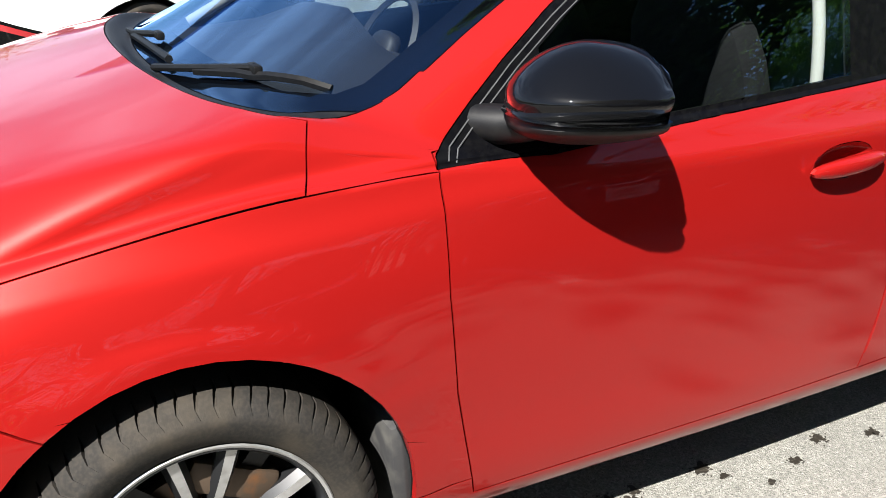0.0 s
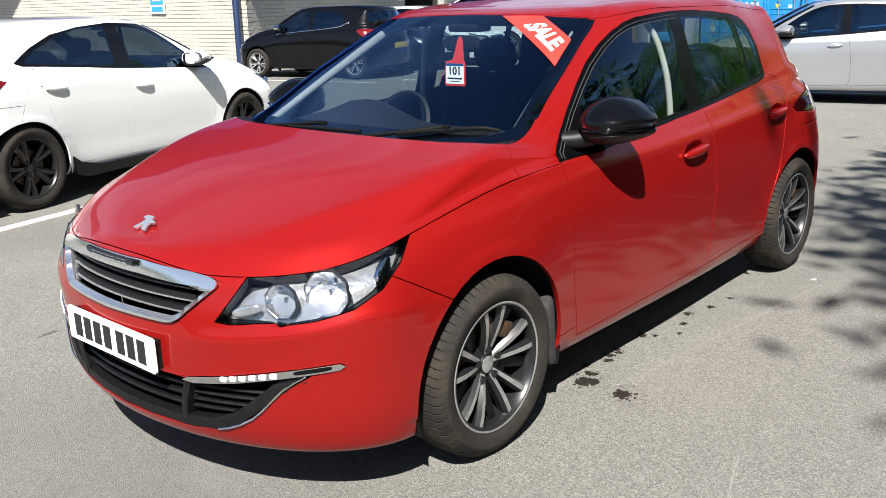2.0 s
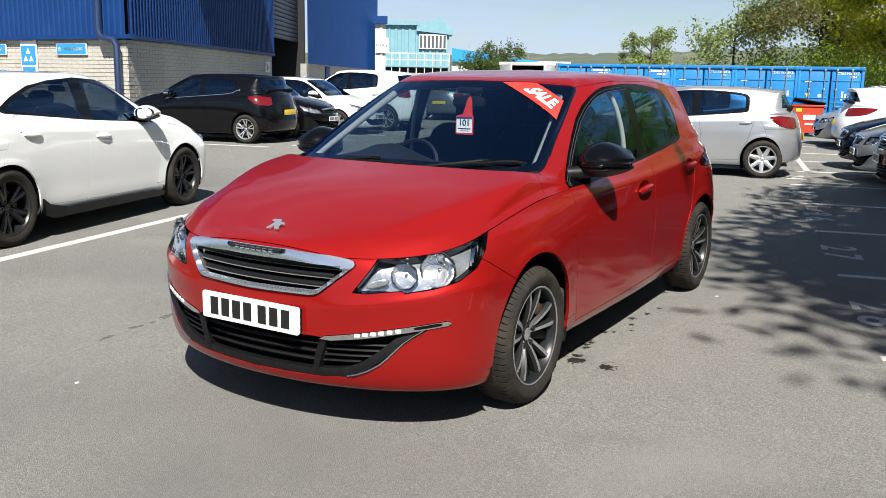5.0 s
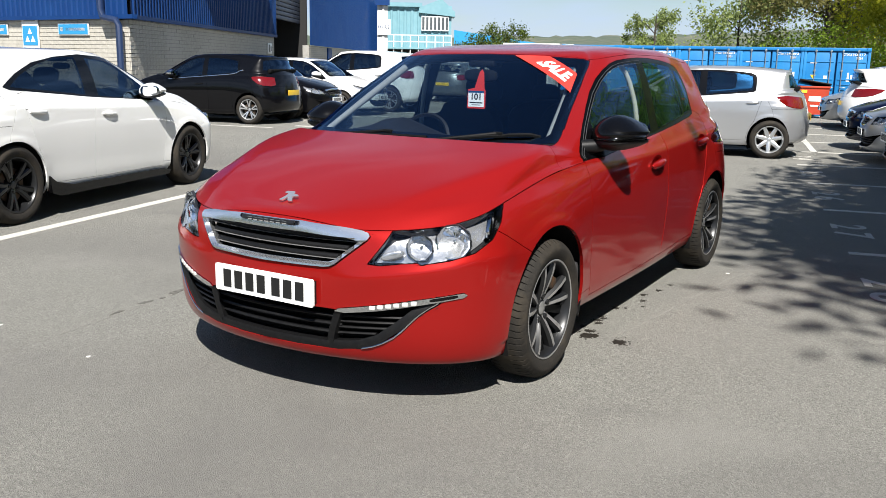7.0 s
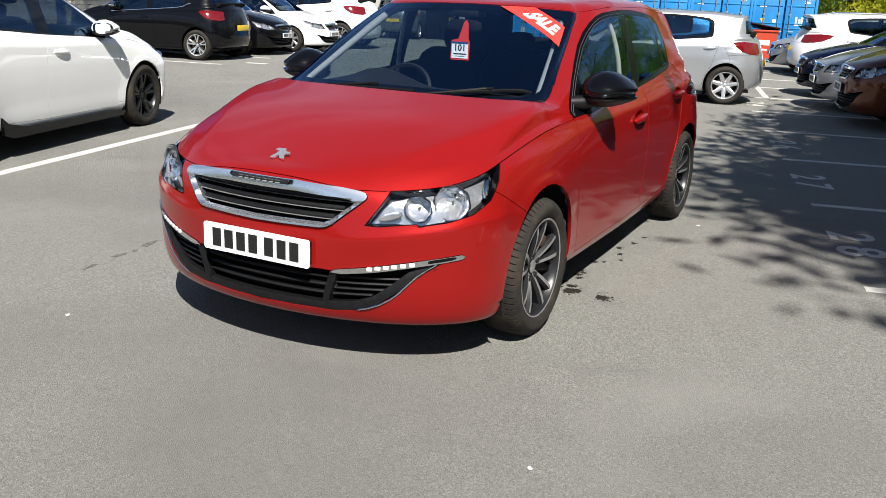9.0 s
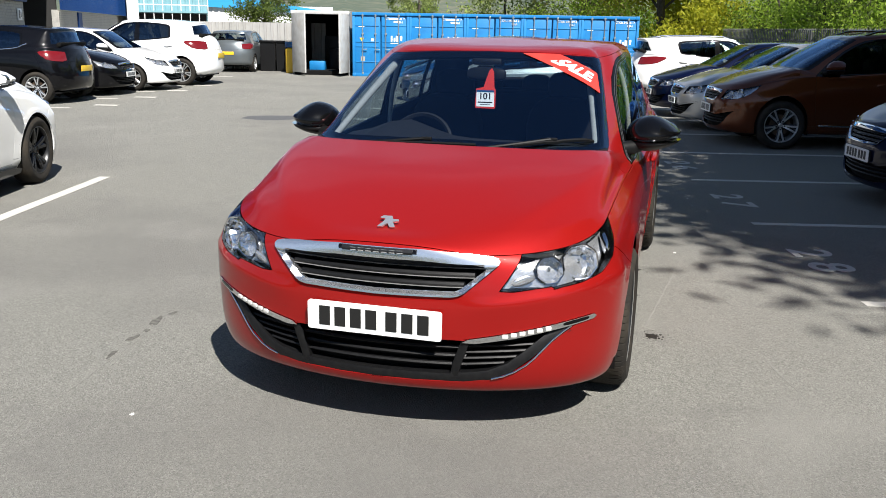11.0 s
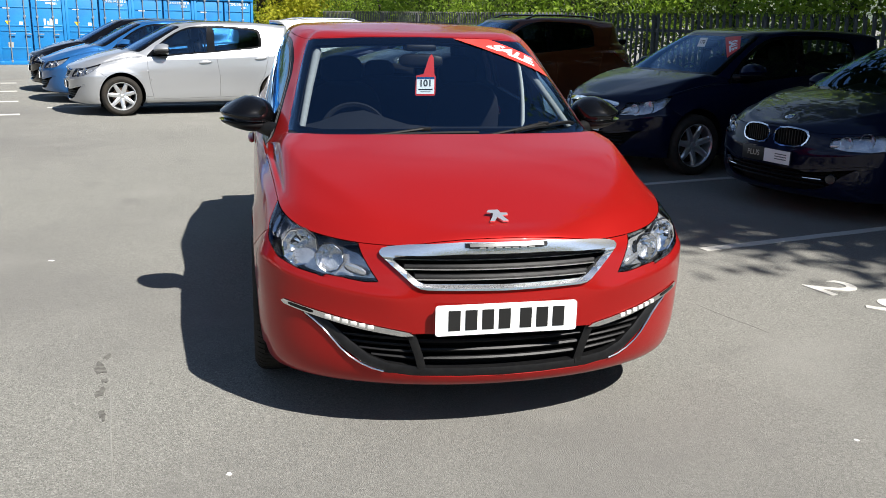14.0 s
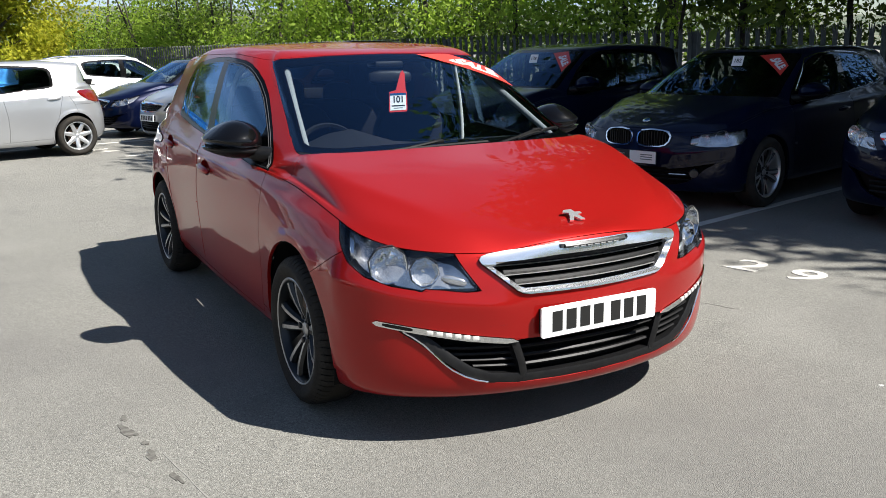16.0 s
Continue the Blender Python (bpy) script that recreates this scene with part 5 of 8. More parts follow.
    for y in (0.02, 2.62):
        for s in (1, -1):
            well = lathe([(s * 0.50, 0.385), (s * 0.845, 0.378)], 40 if fine else 20, "x")
            bmesh.ops.translate(well, vec=(0, y, 0.30), verts=well.verts)
            bmesh.ops.delete(well, geom=[f for f in well.faces if f.calc_center_median().z < 0.2], context="FACES")
            disc = lathe([(s * 0.50, 0.0), (s * 0.50, 0.385)], 24, "x")
            bmesh.ops.translate(disc, vec=(0, y, 0.30), verts=disc.verts)
            bmesh.ops.delete(disc, geom=[f for f in disc.faces if f.calc_center_median().z < 0.2], context="FACES")
            part("wheel_arch_liner", merge(well, disc), LINER, car)
            if fine and y < 1:
                flap = move(box(0.225, 0.045, 0.27, bevel=0.020), Matrix.Translation((s * 0.728, 0.362, 0.315)) @ pose(0, 0, 0, 5, 0, 0))
                part("mud_flap", flap, DUSTY, car, "dusty plastic flap behind the front wheel")
    part("rear_window_trim", box(1.16, 0.11, 0.08, (0, 3.02, 1.112), 0.02), LINER, car)
    make_cabin(car, fine)
    skin.free()
    to = warp(spec)
    done = set()
    for o in car.children_recursive:
        if o.type == "MESH" and o.data.name not in done:
            done.add(o.data.name)
            for v in o.data.vertices:
                v.co = to(v.co)
            o.data.update()
    add_wheels(car, wheels, spec)
    return car


def make_mirror(car, s, fine, cap):
    n, rows = (28, 18) if fine else (12, 8)
    def shape(x, y, z):
        # rounded nose, flat back, drawn up a little towards the outer end
        k = 1 - 0.25 * max(0, -y) ** 2 - (0.62 if z > 0 else 0.50) * max(0, x + 0.15) ** 1.6 - 0.10 * max(0, y)
        return (x * (1 - 0.12 * max(0, -y)), y if y < 0.5 else 0.5 + 0.12 * math.tanh((y - 0.5) / 0.12), z * k + 0.10 * x - (0.10 * max(0, -y) ** 2))
    body = blob(0.106, 0.150, 0.084, e=2.3, n=n, rows=rows, squash=shape)
    m = Matrix.Translation((s * 0.886, 0.680, 1.029)) @ pose(0, 0, 0, 0, 0, -12 * s) @ Matrix.Diagonal((1.20, 1.0, 1.04, 1))
    if s < 0:
        m = m @ Matrix.Diagonal((-1, 1, 1, 1))
    move(body, m)
    if s < 0:
        bmesh.ops.reverse_faces(body, faces=body.faces[:])
    shell_ob = part("door_mirror", body, cap, car, "gloss black door mirror" if fine else "")
    skirt = blob(0.103, 0.146, 0.046, e=2.4, n=n, rows=rows, squash=shape)
    part("mirror_base", move(skirt, m @ pose(0, 0.001, -0.037)), TRIM, shell_ob)
    if fine:
        part("mirror_indicator", move(blob(0.1075, 0.1525, 0.005, e=2.3, n=n, rows=6, squash=shape), m @ pose(0.002, -0.002, -0.026)), CHROME, shell_ob, "thin clear indicator strip")
    part("mirror_arm", tube([(s * 0.745, 0.535, 0.962), (s * 0.785, 0.565, 0.964), (s * 0.82, 0.595, 0.972), (s * 0.86, 0.63, 0.99)], 0.034, 16, taper=[1.0, 1.05, 0.95, 0.85]), TRIM, shell_ob)
    part("mirror_glass", move(blob(0.088, 0.003, 0.058, e=3, n=16, rows=8), m @ pose(0, 0.090, 0.0) @ Matrix.Scale(0.92, 4)), MIRROR, shell_ob)


def make_cabin(car, fine):
    """Dashboard, wheel, seats and trim behind the glass."""
    dash = bmesh.new()
    rows = []
    for i in range(13):
        x = -0.66 + 1.32 * i / 12
        hump = 0.085 * math.exp(-((x + 0.36) / 0.18) ** 2)
        rows.append([dash.verts.new((x, y, z + (hump if k in (2, 3) else 0))) for k, (y, z) in enumerate(((0.20, 0.93), (0.42, 0.955), (0.62, 0.965), (0.72, 0.945), (0.76, 0.85), (0.72, 0.55)))])
    for a, b in zip(rows, rows[1:]):
        for k in range(5):
            dash.faces.new((a[k], a[k + 1], b[k + 1], b[k]))
    part("dashboard", dash, DASH, car, "dark grey dashboard")
    for s in (1, -1):
        seat = part("front_seat", blob(0.235, 0.24, 0.09, (s * 0.35, 1.16, 0.52), e=3.2), CLOTH, car, "dark cloth front seat")
        back = blob(0.225, 0.07, 0.33, (0, 0, 0), e=3.2)
        part("seat_back", move(back, Matrix.Translation((s * 0.35, 1.43, 0.82)) @ pose(0, 0, 0, 18, 0, 0)), CLOTH, seat)
        part("head_rest", move(blob(0.125, 0.05, 0.085, e=3), Matrix.Translation((s * 0.35, 1.55, 1.185)) @ pose(0, 0, 0, 12, 0, 0)), CLOTH, seat)
        belt = [(0.75, 0.728, 1.405), (0.95, 0.722, 1.400), (1.10, 0.706, 1.392), (1.22, 0.678, 1.376), (1.30, 0.650, 1.355), (1.345, 0.622, 1.335)]
        pts = [(s * hermite([(z, x) for z, x, y in belt], 0.75 + 0.0425 * k), hermite([(z, y) for z, x, y in belt], 0.75 + 0.0425 * k), 0.75 + 0.0425 * k) for k in range(15)]
        part("b_pillar_trim", tube(pts, 0.0135, 14), HEADLINING if fine else LINER, car)
        if fine:
            pts = [Vector((s * 0.652, 0.34, 0.965)), Vector((s * 0.590, 0.66, 1.15)), Vector((s * 0.528, 0.945, 1.315)), Vector((s * 0.56, 1.12, 1.345)), Vector((s * 0.60, 1.5, 1.36))]
            part("a_pillar_trim", tube(pts, 0.021, 18, taper=[0.7, 0.85, 1, 0.9, 0.9]), PILLAR, car, "pale plastic cover inside the windscreen pillar")
    bench = part("rear_seat", blob(0.60, 0.25, 0.09, (0, 2.05, 0.52), e=4), CLOTH, car, "dark cloth rear bench")
    part("rear_seat_back", move(blob(0.60, 0.07, 0.30, e=4), Matrix.Translation((0, 2.36, 0.82)) @ pose(0, 0, 0, 20, 0, 0)), CLOTH, bench)
    for x in (-0.36, 0, 0.36):
        part("rear_head_rest", move(blob(0.11, 0.045, 0.075, e=3), Matrix.Translation((x, 2.46, 1.13)) @ pose(0, 0, 0, 12, 0, 0)), CLOTH, bench)
    wheel = lathe([(0.0, 0.160), (0.012, 0.172), (0.0, 0.184), (-0.012, 0.172)], 36 if fine else 16, "z", close=True)
    m = Matrix.Translation((-0.35, 0.83, 0.895)) @ pose(0, 0, 0, 64, 0, 0)
    st = part("steering_wheel", move(wheel, m), DASH, car, "black steering wheel")
    part("steering_hub", move(blob(0.075, 0.065, 0.03, e=3), m), DASH, st)
    for a in (0, 180, 270):
        part("steering_spoke", move(box(0.13, 0.03, 0.012, (0.12, 0, 0), 0.004), m @ pose(0, 0, 0, 0, 0, a)), DASH, st)
    part("rear_view_mirror", move(blob(0.115, 0.022, 0.036, e=3.2), Matrix.Translation((0.0, 0.88, 1.275)) @ pose(0, 0, 0, -8, 0, -12)), TRIM, car)
    part("mirror_mount", box(0.16, 0.11, 0.035, (0.0, 0.93, 1.340), 0.012, m=None), TRIM, car)

# ---- the red car
HERO = dict(sf=1.0, sw=1.0, sr=1.0, sx=1.0, sz=1.0, st=1.0, taper=0.035)
hero = make_car("red_hatchback", "clean glossy red five-door hatchback with black door mirrors on tarmac", RED, "hero", HERO, fine=True)

# ---- the yard's own axes: u runs across the lane towards the fence, v along the lane
SITE = radians(13.4)


def site(u, v, z=0.0):
    return Vector((u * math.cos(SITE) - v * math.sin(SITE), u * math.sin(SITE) + v * math.cos(SITE), z))


def site_pose(u, v, z=0.0, turn=0.0):
    return Matrix.Translation(site(u, v, z)) @ pose(0, 0, 0, 0, 0, 13.4 + turn)


def asphalt_mat():
    m = mat("asphalt", (0.152, 0.145, 0.133), 0.92, bump=0.85, bump_scale=260, spec=0.25)
    nt = m.node_tree
    b = nt.nodes["Principled BSDF"]
    tc = nt.nodes.new("ShaderNodeTexCoord")
    def noise_at(scale, detail, lo, hi):
        n = nt.nodes.new("ShaderNodeTexNoise")
        n.inputs["Scale"].default_value, n.inputs["Detail"].default_value = scale, detail
        r = nt.nodes.new("ShaderNodeMapRange")
        r.inputs[1].default_value, r.inputs[2].default_value = lo, hi
        nt.links.new(tc.outputs["Object"], n.inputs["Vector"])
        nt.links.new(n.outputs["Fac"], r.inputs[0])
        return r.outputs[0]
    def mixed(fac, a, col):
        x = nt.nodes.new("ShaderNodeMix")
        x.data_type = "RGBA"
        nt.links.new(fac, x.inputs[0])
        if isinstance(a, tuple):
            x.inputs[6].default_value = a
        else:
            nt.links.new(a, x.inputs[6])
        x.inputs[7].default_value = (*col, 1)
        return x.outputs[2]
    vor = nt.nodes.new("ShaderNodeTexVoronoi")
    vor.inputs["Scale"].default_value = 190
    nt.links.new(tc.outputs["Object"], vor.inputs["Vector"])
    sep = nt.nodes.new("ShaderNodeSeparateColor")
    nt.links.new(vor.outputs["Color"], sep.inputs[0])
    stone = nt.nodes.new("ShaderNodeMapRange")
    stone.inputs[1].default_value, stone.inputs[2].default_value = 0.45, 1.0
    nt.links.new(sep.outputs[0], stone.inputs[0])
    dark = nt.nodes.new("ShaderNodeMapRange")
    dark.inputs[1].default_value, dark.inputs[2].default_value = 0.55, 1.0
    nt.links.new(sep.outputs[1], dark.inputs[0])
    c = mixed(stone.outputs[0], (0.190, 0.186, 0.166, 1), (0.285, 0.28, 0.252))
    c = mixed(dark.outputs[0], c, (0.120, 0.117, 0.106))
    c = mixed(noise_at(0.35, 6, 0.48, 0.74), c, (0.146, 0.141, 0.131))
    c = mixed(noise_at(2.3, 8, 0.58, 0.85), c, (0.148, 0.142, 0.133))
    c = mixed(noise_at(0.9, 8, 0.56, 0.80), c, (0.222, 0.216, 0.196))
    nt.links.new(c, b.inputs["Base Color"])
    return m


ASPHALT = asphalt_mat()
g = bmesh.new()
steps = [-1500, -400, -120, -60, -30, -15, -5, 5, 15, 30, 60, 120, 400, 1500]
gv = [[g.verts.new((x, y, 0)) for x in steps] for y in steps]
for a, b in zip(gv, gv[1:]):
    for k in range(len(steps) - 1):
        g.faces.new((a[k], a[k + 1], b[k + 1], b[k]))
tagged(finish("ground", g, ASPHALT), "sunlit worn grey tarmac yard", "ground", kind="structure")

# ---- painted lines and bay numbers, 4 mm proud
LINE = mat("road_paint", (0.47, 0.455, 0.41), 0.8, grain=(35, (0.357, 0.348, 0.332), 0.50, 0.72), stain=(3, (0.425, 0.416, 0.391), 0.45, 0.8))


def stripe(u0, v0, u1, v1, w=0.085, name="bay_line", label="worn white painted bay line on tarmac"):
    a, b = site(u0, v0), site(u1, v1)
    d = (b - a).normalized() * 0.5
    n = Vector((-d.y, d.x, 0)).normalized() * w / 2
    bm = bmesh.new()
    k = max(2, int((b - a).length / 0.18))
    rows = []
    for i in range(k + 1):
        p = a.lerp(b, i / k)
        j = random.uniform(-0.006, 0.006)
        rows.append([bm.verts.new(p + n * (s + j * 8) + Vector((0, 0, z))) for s, z in ((-1, 0), (-1, 0.004), (1, 0.004), (1, 0))])
    for p, q in zip(rows, rows[1:]):
        for i in range(3):
            bm.faces.new((p[i], p[i + 1], q[i + 1], q[i]))
    return tagged(finish(name, bm, LINE, sharp=20), label, "road marking", "painted lines of the yard", "structure")


for k in range(10):
    stripe(2.42, -1.09 + 2.17 * k, 7.2, -1.09 + 2.17 * k)
stripe(2.80, 11.85, 2.80, 15.6, 0.10)
stripe(-3.57, -3.2, -3.57, 4.75, 0.11)
for k in range(6):
    stripe(-11.5, 11.9 + 2.15 * k, -7.2, 11.9 + 2.15 * k)
for k in range(4):
    stripe(-1.3, 11.95 + 2.1 * k, 2.6, 11.95 + 2.1 * k)
    stripe(-2.0, 11.0 + 2.1 * k, -1.7, 11.0 + 2.1 * k, 0.16, "bay_number", "worn white painted mark on tarmac")
for k in range(4):
    stripe(-7.05, 12.6 + 2.0 * k, -6.6, 12.62 + 2.0 * k, 0.16, "bay_number", "worn white painted mark on tarmac")
for k in range(6):
    digits = str(29 - k)
    bm = bmesh.new()
    for j, d in enumerate(digits):
        merge(bm, move(text_mesh(d, 0.47, 0.002, 0.006), pose(-0.19 + 0.38 * j, 0, 0) @ Matrix.Diagonal((1.05, 0.86, 1, 1))))
    place = Matrix.Translation(site(2.53, -0.10 + 2.19 * k, 0.002)) @ pose(0, 0, 0, 0, 0, 13.4 - 90)
    tagged(finish("bay_number", move(bm, place), LINE, sharp=20), "white painted bay number " + digits + " on tarmac", "road marking", "painted bay numbers", "structure")

# ---- the other cars
def recolour(car, old, fresh):
    for o in car.children_recursive:
        for k, s in enumerate(o.material_slots):
            if s.material == old:
                s.link = "OBJECT"
                s.material = fresh
    return car


def park(car, u, v, turn, label, name=None, scale=1.0):
    car.matrix_world = site_pose(u, v, 0, turn) @ Matrix.Scale(scale, 4)
    tagged(car, label, "car", "parked cars")
    if name:
        car.name = name
    return car


OUT, IN, UP = -90, 90, 180       # nose to the lane, nose to the fence, nose along the lane
SMALL = dict(sf=0.90, sw=0.955, sr=0.80, sx=0.97, sz=1.0, st=1.0, tail=0.45)
FAMILY = dict(sf=1.0, sw=0.98, sr=0.95, sx=0.98, sz=0.98, st=0.98)
TALL = dict(sf=1.02, sw=1.0, sr=1.0, sx=1.02, sz=1.13, st=1.12, tail=0.35, tyre=1.12)
LONG = dict(sf=1.0, sw=1.0, sr=1.2, sx=0.98, sz=1.0, st=1.05, tail=1.0)
SALOON = dict(sf=0.95, sw=1.05, sr=1.25, sx=0.99, sz=0.96, st=0.96, tail=-0.25, tyre=1.02)
WHITE_HATCH = dict(sf=1.02, sw=1.0, sr=1.3, sx=1.0, sz=1.0, st=0.90, tail=0.15, tyre=1.04)

white_hatch = make_car("white_hatchback", "white hatchback with black alloy wheels beside a white line", WHITE_P, "dark", WHITE_HATCH, grille="slim", glass=DARK_GLASS, pressed=True)
park(white_hatch, -4.88, 4.30, UP + 3.4, "white hatchback with black alloy wheels beside a white line")
for s in (1, -1):
    skirt = prism([(0.40, 0.205), (0.44, 0.165), (2.12, 0.165), (2.22, 0.20), (2.235, 0.345), (2.16, 0.290), (1.95, 0.245), (0.6, 0.232)], s * 0.80, s * 0.872, "x")
    part("side_skirt", skirt, GLOSS_BLACK, white_hatch)
    part("rear_skirt", prism([(2.98, 0.19), (3.50, 0.22), (3.50, 0.31), (3.1, 0.30)], s * 0.45, s * 0.868, "x"), GLOSS_BLACK, white_hatch)

small = make_car("small_hatchback", "small car", SILVER_P, "silver", SMALL, pressed=True)
park(small, -0.32, 11.2, OUT, "clean silver small hatchback in a marked bay", scale=0.94)
shaded_small = recolour(copy_thing(small, Matrix.Identity(4)), SILVER_P, NAVY_P)
park(shaded_small, 4.40, 4.33, OUT, "blue-black small hatchback parked in tree shade")
blue = recolour(copy_thing(small, Matrix.Identity(4)), SILVER_P, BLUE_P)
park(blue, -0.62, 13.3, OUT, "bright blue small hatchback in a marked bay", scale=0.94)
dark = recolour(copy_thing(small, Matrix.Identity(4)), SILVER_P, BLACK_P)
park(dark, -0.75, 15.4, OUT, "black small hatchback behind a blue one", scale=0.94)
three_door = make_car("small_hatchback", "black car", BLACK_P, "five", SMALL, doors=3, glass=DARK_GLASS, mirror=CHROME)
park(three_door, -10.5, 13.25, OUT, "glossy black three-door hatchback, tail to the lane", scale=0.98)
grey = recolour(copy_thing(small, Matrix.Identity(4)), SILVER_P, GREY_P)
park(grey, -8.05, 28.0, UP, "dark grey small hatchback by the corrugated fence", scale=0.92)

family = make_car("family_hatchback", "silver car", SILVER_P, "silver", FAMILY, glass=DARK_GLASS)
park(family, 4.15, 10.95, OUT, "silver hatchback with its nose to the lane", scale=0.97)
fam2 = recolour(copy_thing(family, Matrix.Identity(4)), SILVER_P, NAVY_P)
park(fam2, 4.15, 13.1, OUT, "dark blue hatchback with its nose to the lane", scale=0.95)
fam3 = recolour(copy_thing(family, Matrix.Identity(4)), SILVER_P, BLACK_P)
park(fam3, -8.2, 15.3, IN, "black hatchback with its nose to the lane by the workshop", scale=0.97)
fam4 = recolour(copy_thing(family, Matrix.Identity(4)), SILVER_P, WHITE_P)
park(fam4, -7.75, 17.1, IN, "white hatchback with its nose to the lane by the workshop", scale=0.97)
fam5 = copy_thing(family, Matrix.Identity(4))
park(fam5, 4.2, 19.7, OUT, "silver hatchback beside a white estate car", scale=0.92)

suv = make_car("tall_car", "copper car", BROWN_P, "five", TALL, glass=DARK_GLASS)
park(suv, 4.2, 8.95, OUT, "copper brown tall family car under dappled shade", scale=0.94)
tall_estate = recolour(copy_thing(suv, Matrix.Identity(4)), BROWN_P, WHITE_P)
park(tall_estate, -9.85, 19.2, OUT, "white tall estate car with red tail lights", scale=0.98)
navy = recolour(copy_thing(suv, Matrix.Identity(4)), BROWN_P, NAVY_P)
park(navy, 4.85, -0.45, OUT, "dark blue tall car in tree shade", scale=0.94)

estate = make_car("estate_car", "white car", WHITE_P, "silver", LONG)
park(estate, 7.05, 18.0, IN, "white estate car with roof rails, tail to the lane", scale=0.95)

saloon = make_car("saloon_car", "navy car", NAVY_P, "five", SALOON, grille="kidney", plate=False, glass=DARK_GLASS, pressed=True)
park(saloon, 4.60, 1.94, OUT, "dark blue saloon with twin oval grilles in tree shade")
sign = part("sales_plate", box(0.52, 0.01, 0.111, (0, -0.862 * 0.95, 0.468), 0.003), INK, saloon, "dark and white plate with the word PLUS and plain bars")
part("plate_panel", box(0.27, 0.004, 0.105, (0.12, -0.869 * 0.95, 0.468)), WHITE_GLOSS, sign)
for z in (0.49, 0.47, 0.45):
    part("plate_bar", box(0.12, 0.003, 0.008, (0.16, -0.872 * 0.95, z)), GREY_P, sign)
part("plate_word", move(text_mesh("PLUS", 0.062, 0.0006, 0.0004), pose(-0.135, -0.862 * 0.95 - 0.0065, 0.470, 90, 0, 0)), SATIN, sign, "pale grey word PLUS")

# ---- workshop: brick below, blue ribbed cladding above
BRICK = mat("pale_brick", (0.46, 0.435, 0.38), 0.9, grain=(9, (0.38, 0.36, 0.31), 0.4, 0.7), stain=(0.6, (0.50, 0.475, 0.42), 0.45, 0.75), bump=0.3, bump_scale=60)
CLAD = mat("blue_cladding", (0.0045, 0.032, 0.130), 0.55, grain=(1.5, (0.006, 0.040, 0.150), 0.4, 0.7), spec=0.2)
# near-black colour that stands in for shade inside openings
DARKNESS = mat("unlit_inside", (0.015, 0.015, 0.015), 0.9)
SHUTTER = mat("blue_shutter", (0.022, 0.033, 0.063), 0.5, grain=(6, (0.033, 0.044, 0.074), 0.4, 0.7))
CONCRETE = mat("grey_concrete", (0.311, 0.303, 0.281), 0.9, grain=(7, (0.244, 0.237, 0.222), 0.4, 0.7))
CYAN = mat("cyan_sign", (0.025, 0.255, 0.51), 0.4)
CORNER_C = Vector((-15.7, 11.4, 0))
RIGHT_WAY = Vector((-0.50, 0.866, 0))
LEFT_WAY = Vector((-1.0, 0.02, 0)).normalized()


def wall_frame(at, way):
    """Axes of a wall: x along it, y outwards to the yard, z up."""
    out = Vector((way.y, -way.x, 0))
    if out.dot(Vector((2, -3, 0)) - at) < 0:
        out = -out
    return Matrix(((way.x, out.x, 0, at.x), (way.y, out.y, 0, at.y), (0, 0, 1, at.z), (0, 0, 0, 1)))


def cladding(length, z0, z1, rib=0.22, depth=0.035):
    """A ribbed sheet, x along, standing out to +y."""
    bm = bmesh.new()
    prof = []
    n = int(length / rib)
    for k in range(n):
        x = k * rib
        prof += [(x, 0.0), (x + rib * 0.55, 0.0), (x + rib * 0.66, depth), (x + rib * 0.90, depth)]
    prof.append((n * rib, 0.0))
    a = [bm.verts.new((x, y, z0)) for x, y in prof]
    b = [bm.verts.new((x, y, z1)) for x, y in prof]
    for i in range(len(prof) - 1):
        bm.faces.new((a[i], a[i + 1], b[i + 1], b[i]))
    return bm


def bricks(length, height, at_z=0.0, skip=0.0):
    """Coursed blocks with recessed joints, x along, faces at y = 0.012; whole blocks before skip are left out."""
    bm = bmesh.new()
    h, w = 0.10, 0.44
    rng = random.Random(5)
    z = at_z
    row = 0
    while z < at_z + height - 0.02:
        top = min(z + h, at_z + height)
        x = -w / 2 if row % 2 else 0.0
        while x < length:
            x0, x1 = max(x, 0), min(x + w, length)
            if x1 - x0 > 0.03 and not (x1 <= skip and x1 - x0 > w - 0.01):
                y = 0.010 + rng.uniform(0, 0.007)
                lo, hi, l, r = z + 0.006, top - 0.006, x0 + 0.006, x1 - 0.006
                f = [bm.verts.new(p) for p in ((l, y, lo), (r, y, lo), (r, y, hi), (l, y, hi), (l, 0, lo), (r, 0, lo), (r, 0, hi), (l, 0, hi))]
                for q in ((0, 1, 2, 3), (4, 5, 1, 0), (3, 2, 6, 7), (5, 6, 2, 1), (4, 0, 3, 7)):
                    bm.faces.new([f[i] for i in q])
            x += w
        z += h
        row += 1
    return bm


workshop = tagged(empty("workshop"), "pale brick workshop with dark blue ribbed cladding and open shutter", "building")


def shop(name, bm, m, frame_m, label="", sharp=35):
    ob = part(name, move(bm, frame_m), m, workshop, label, sharp)
    return tagged(ob, label, kind="stuff") if name == "brickwork" else ob


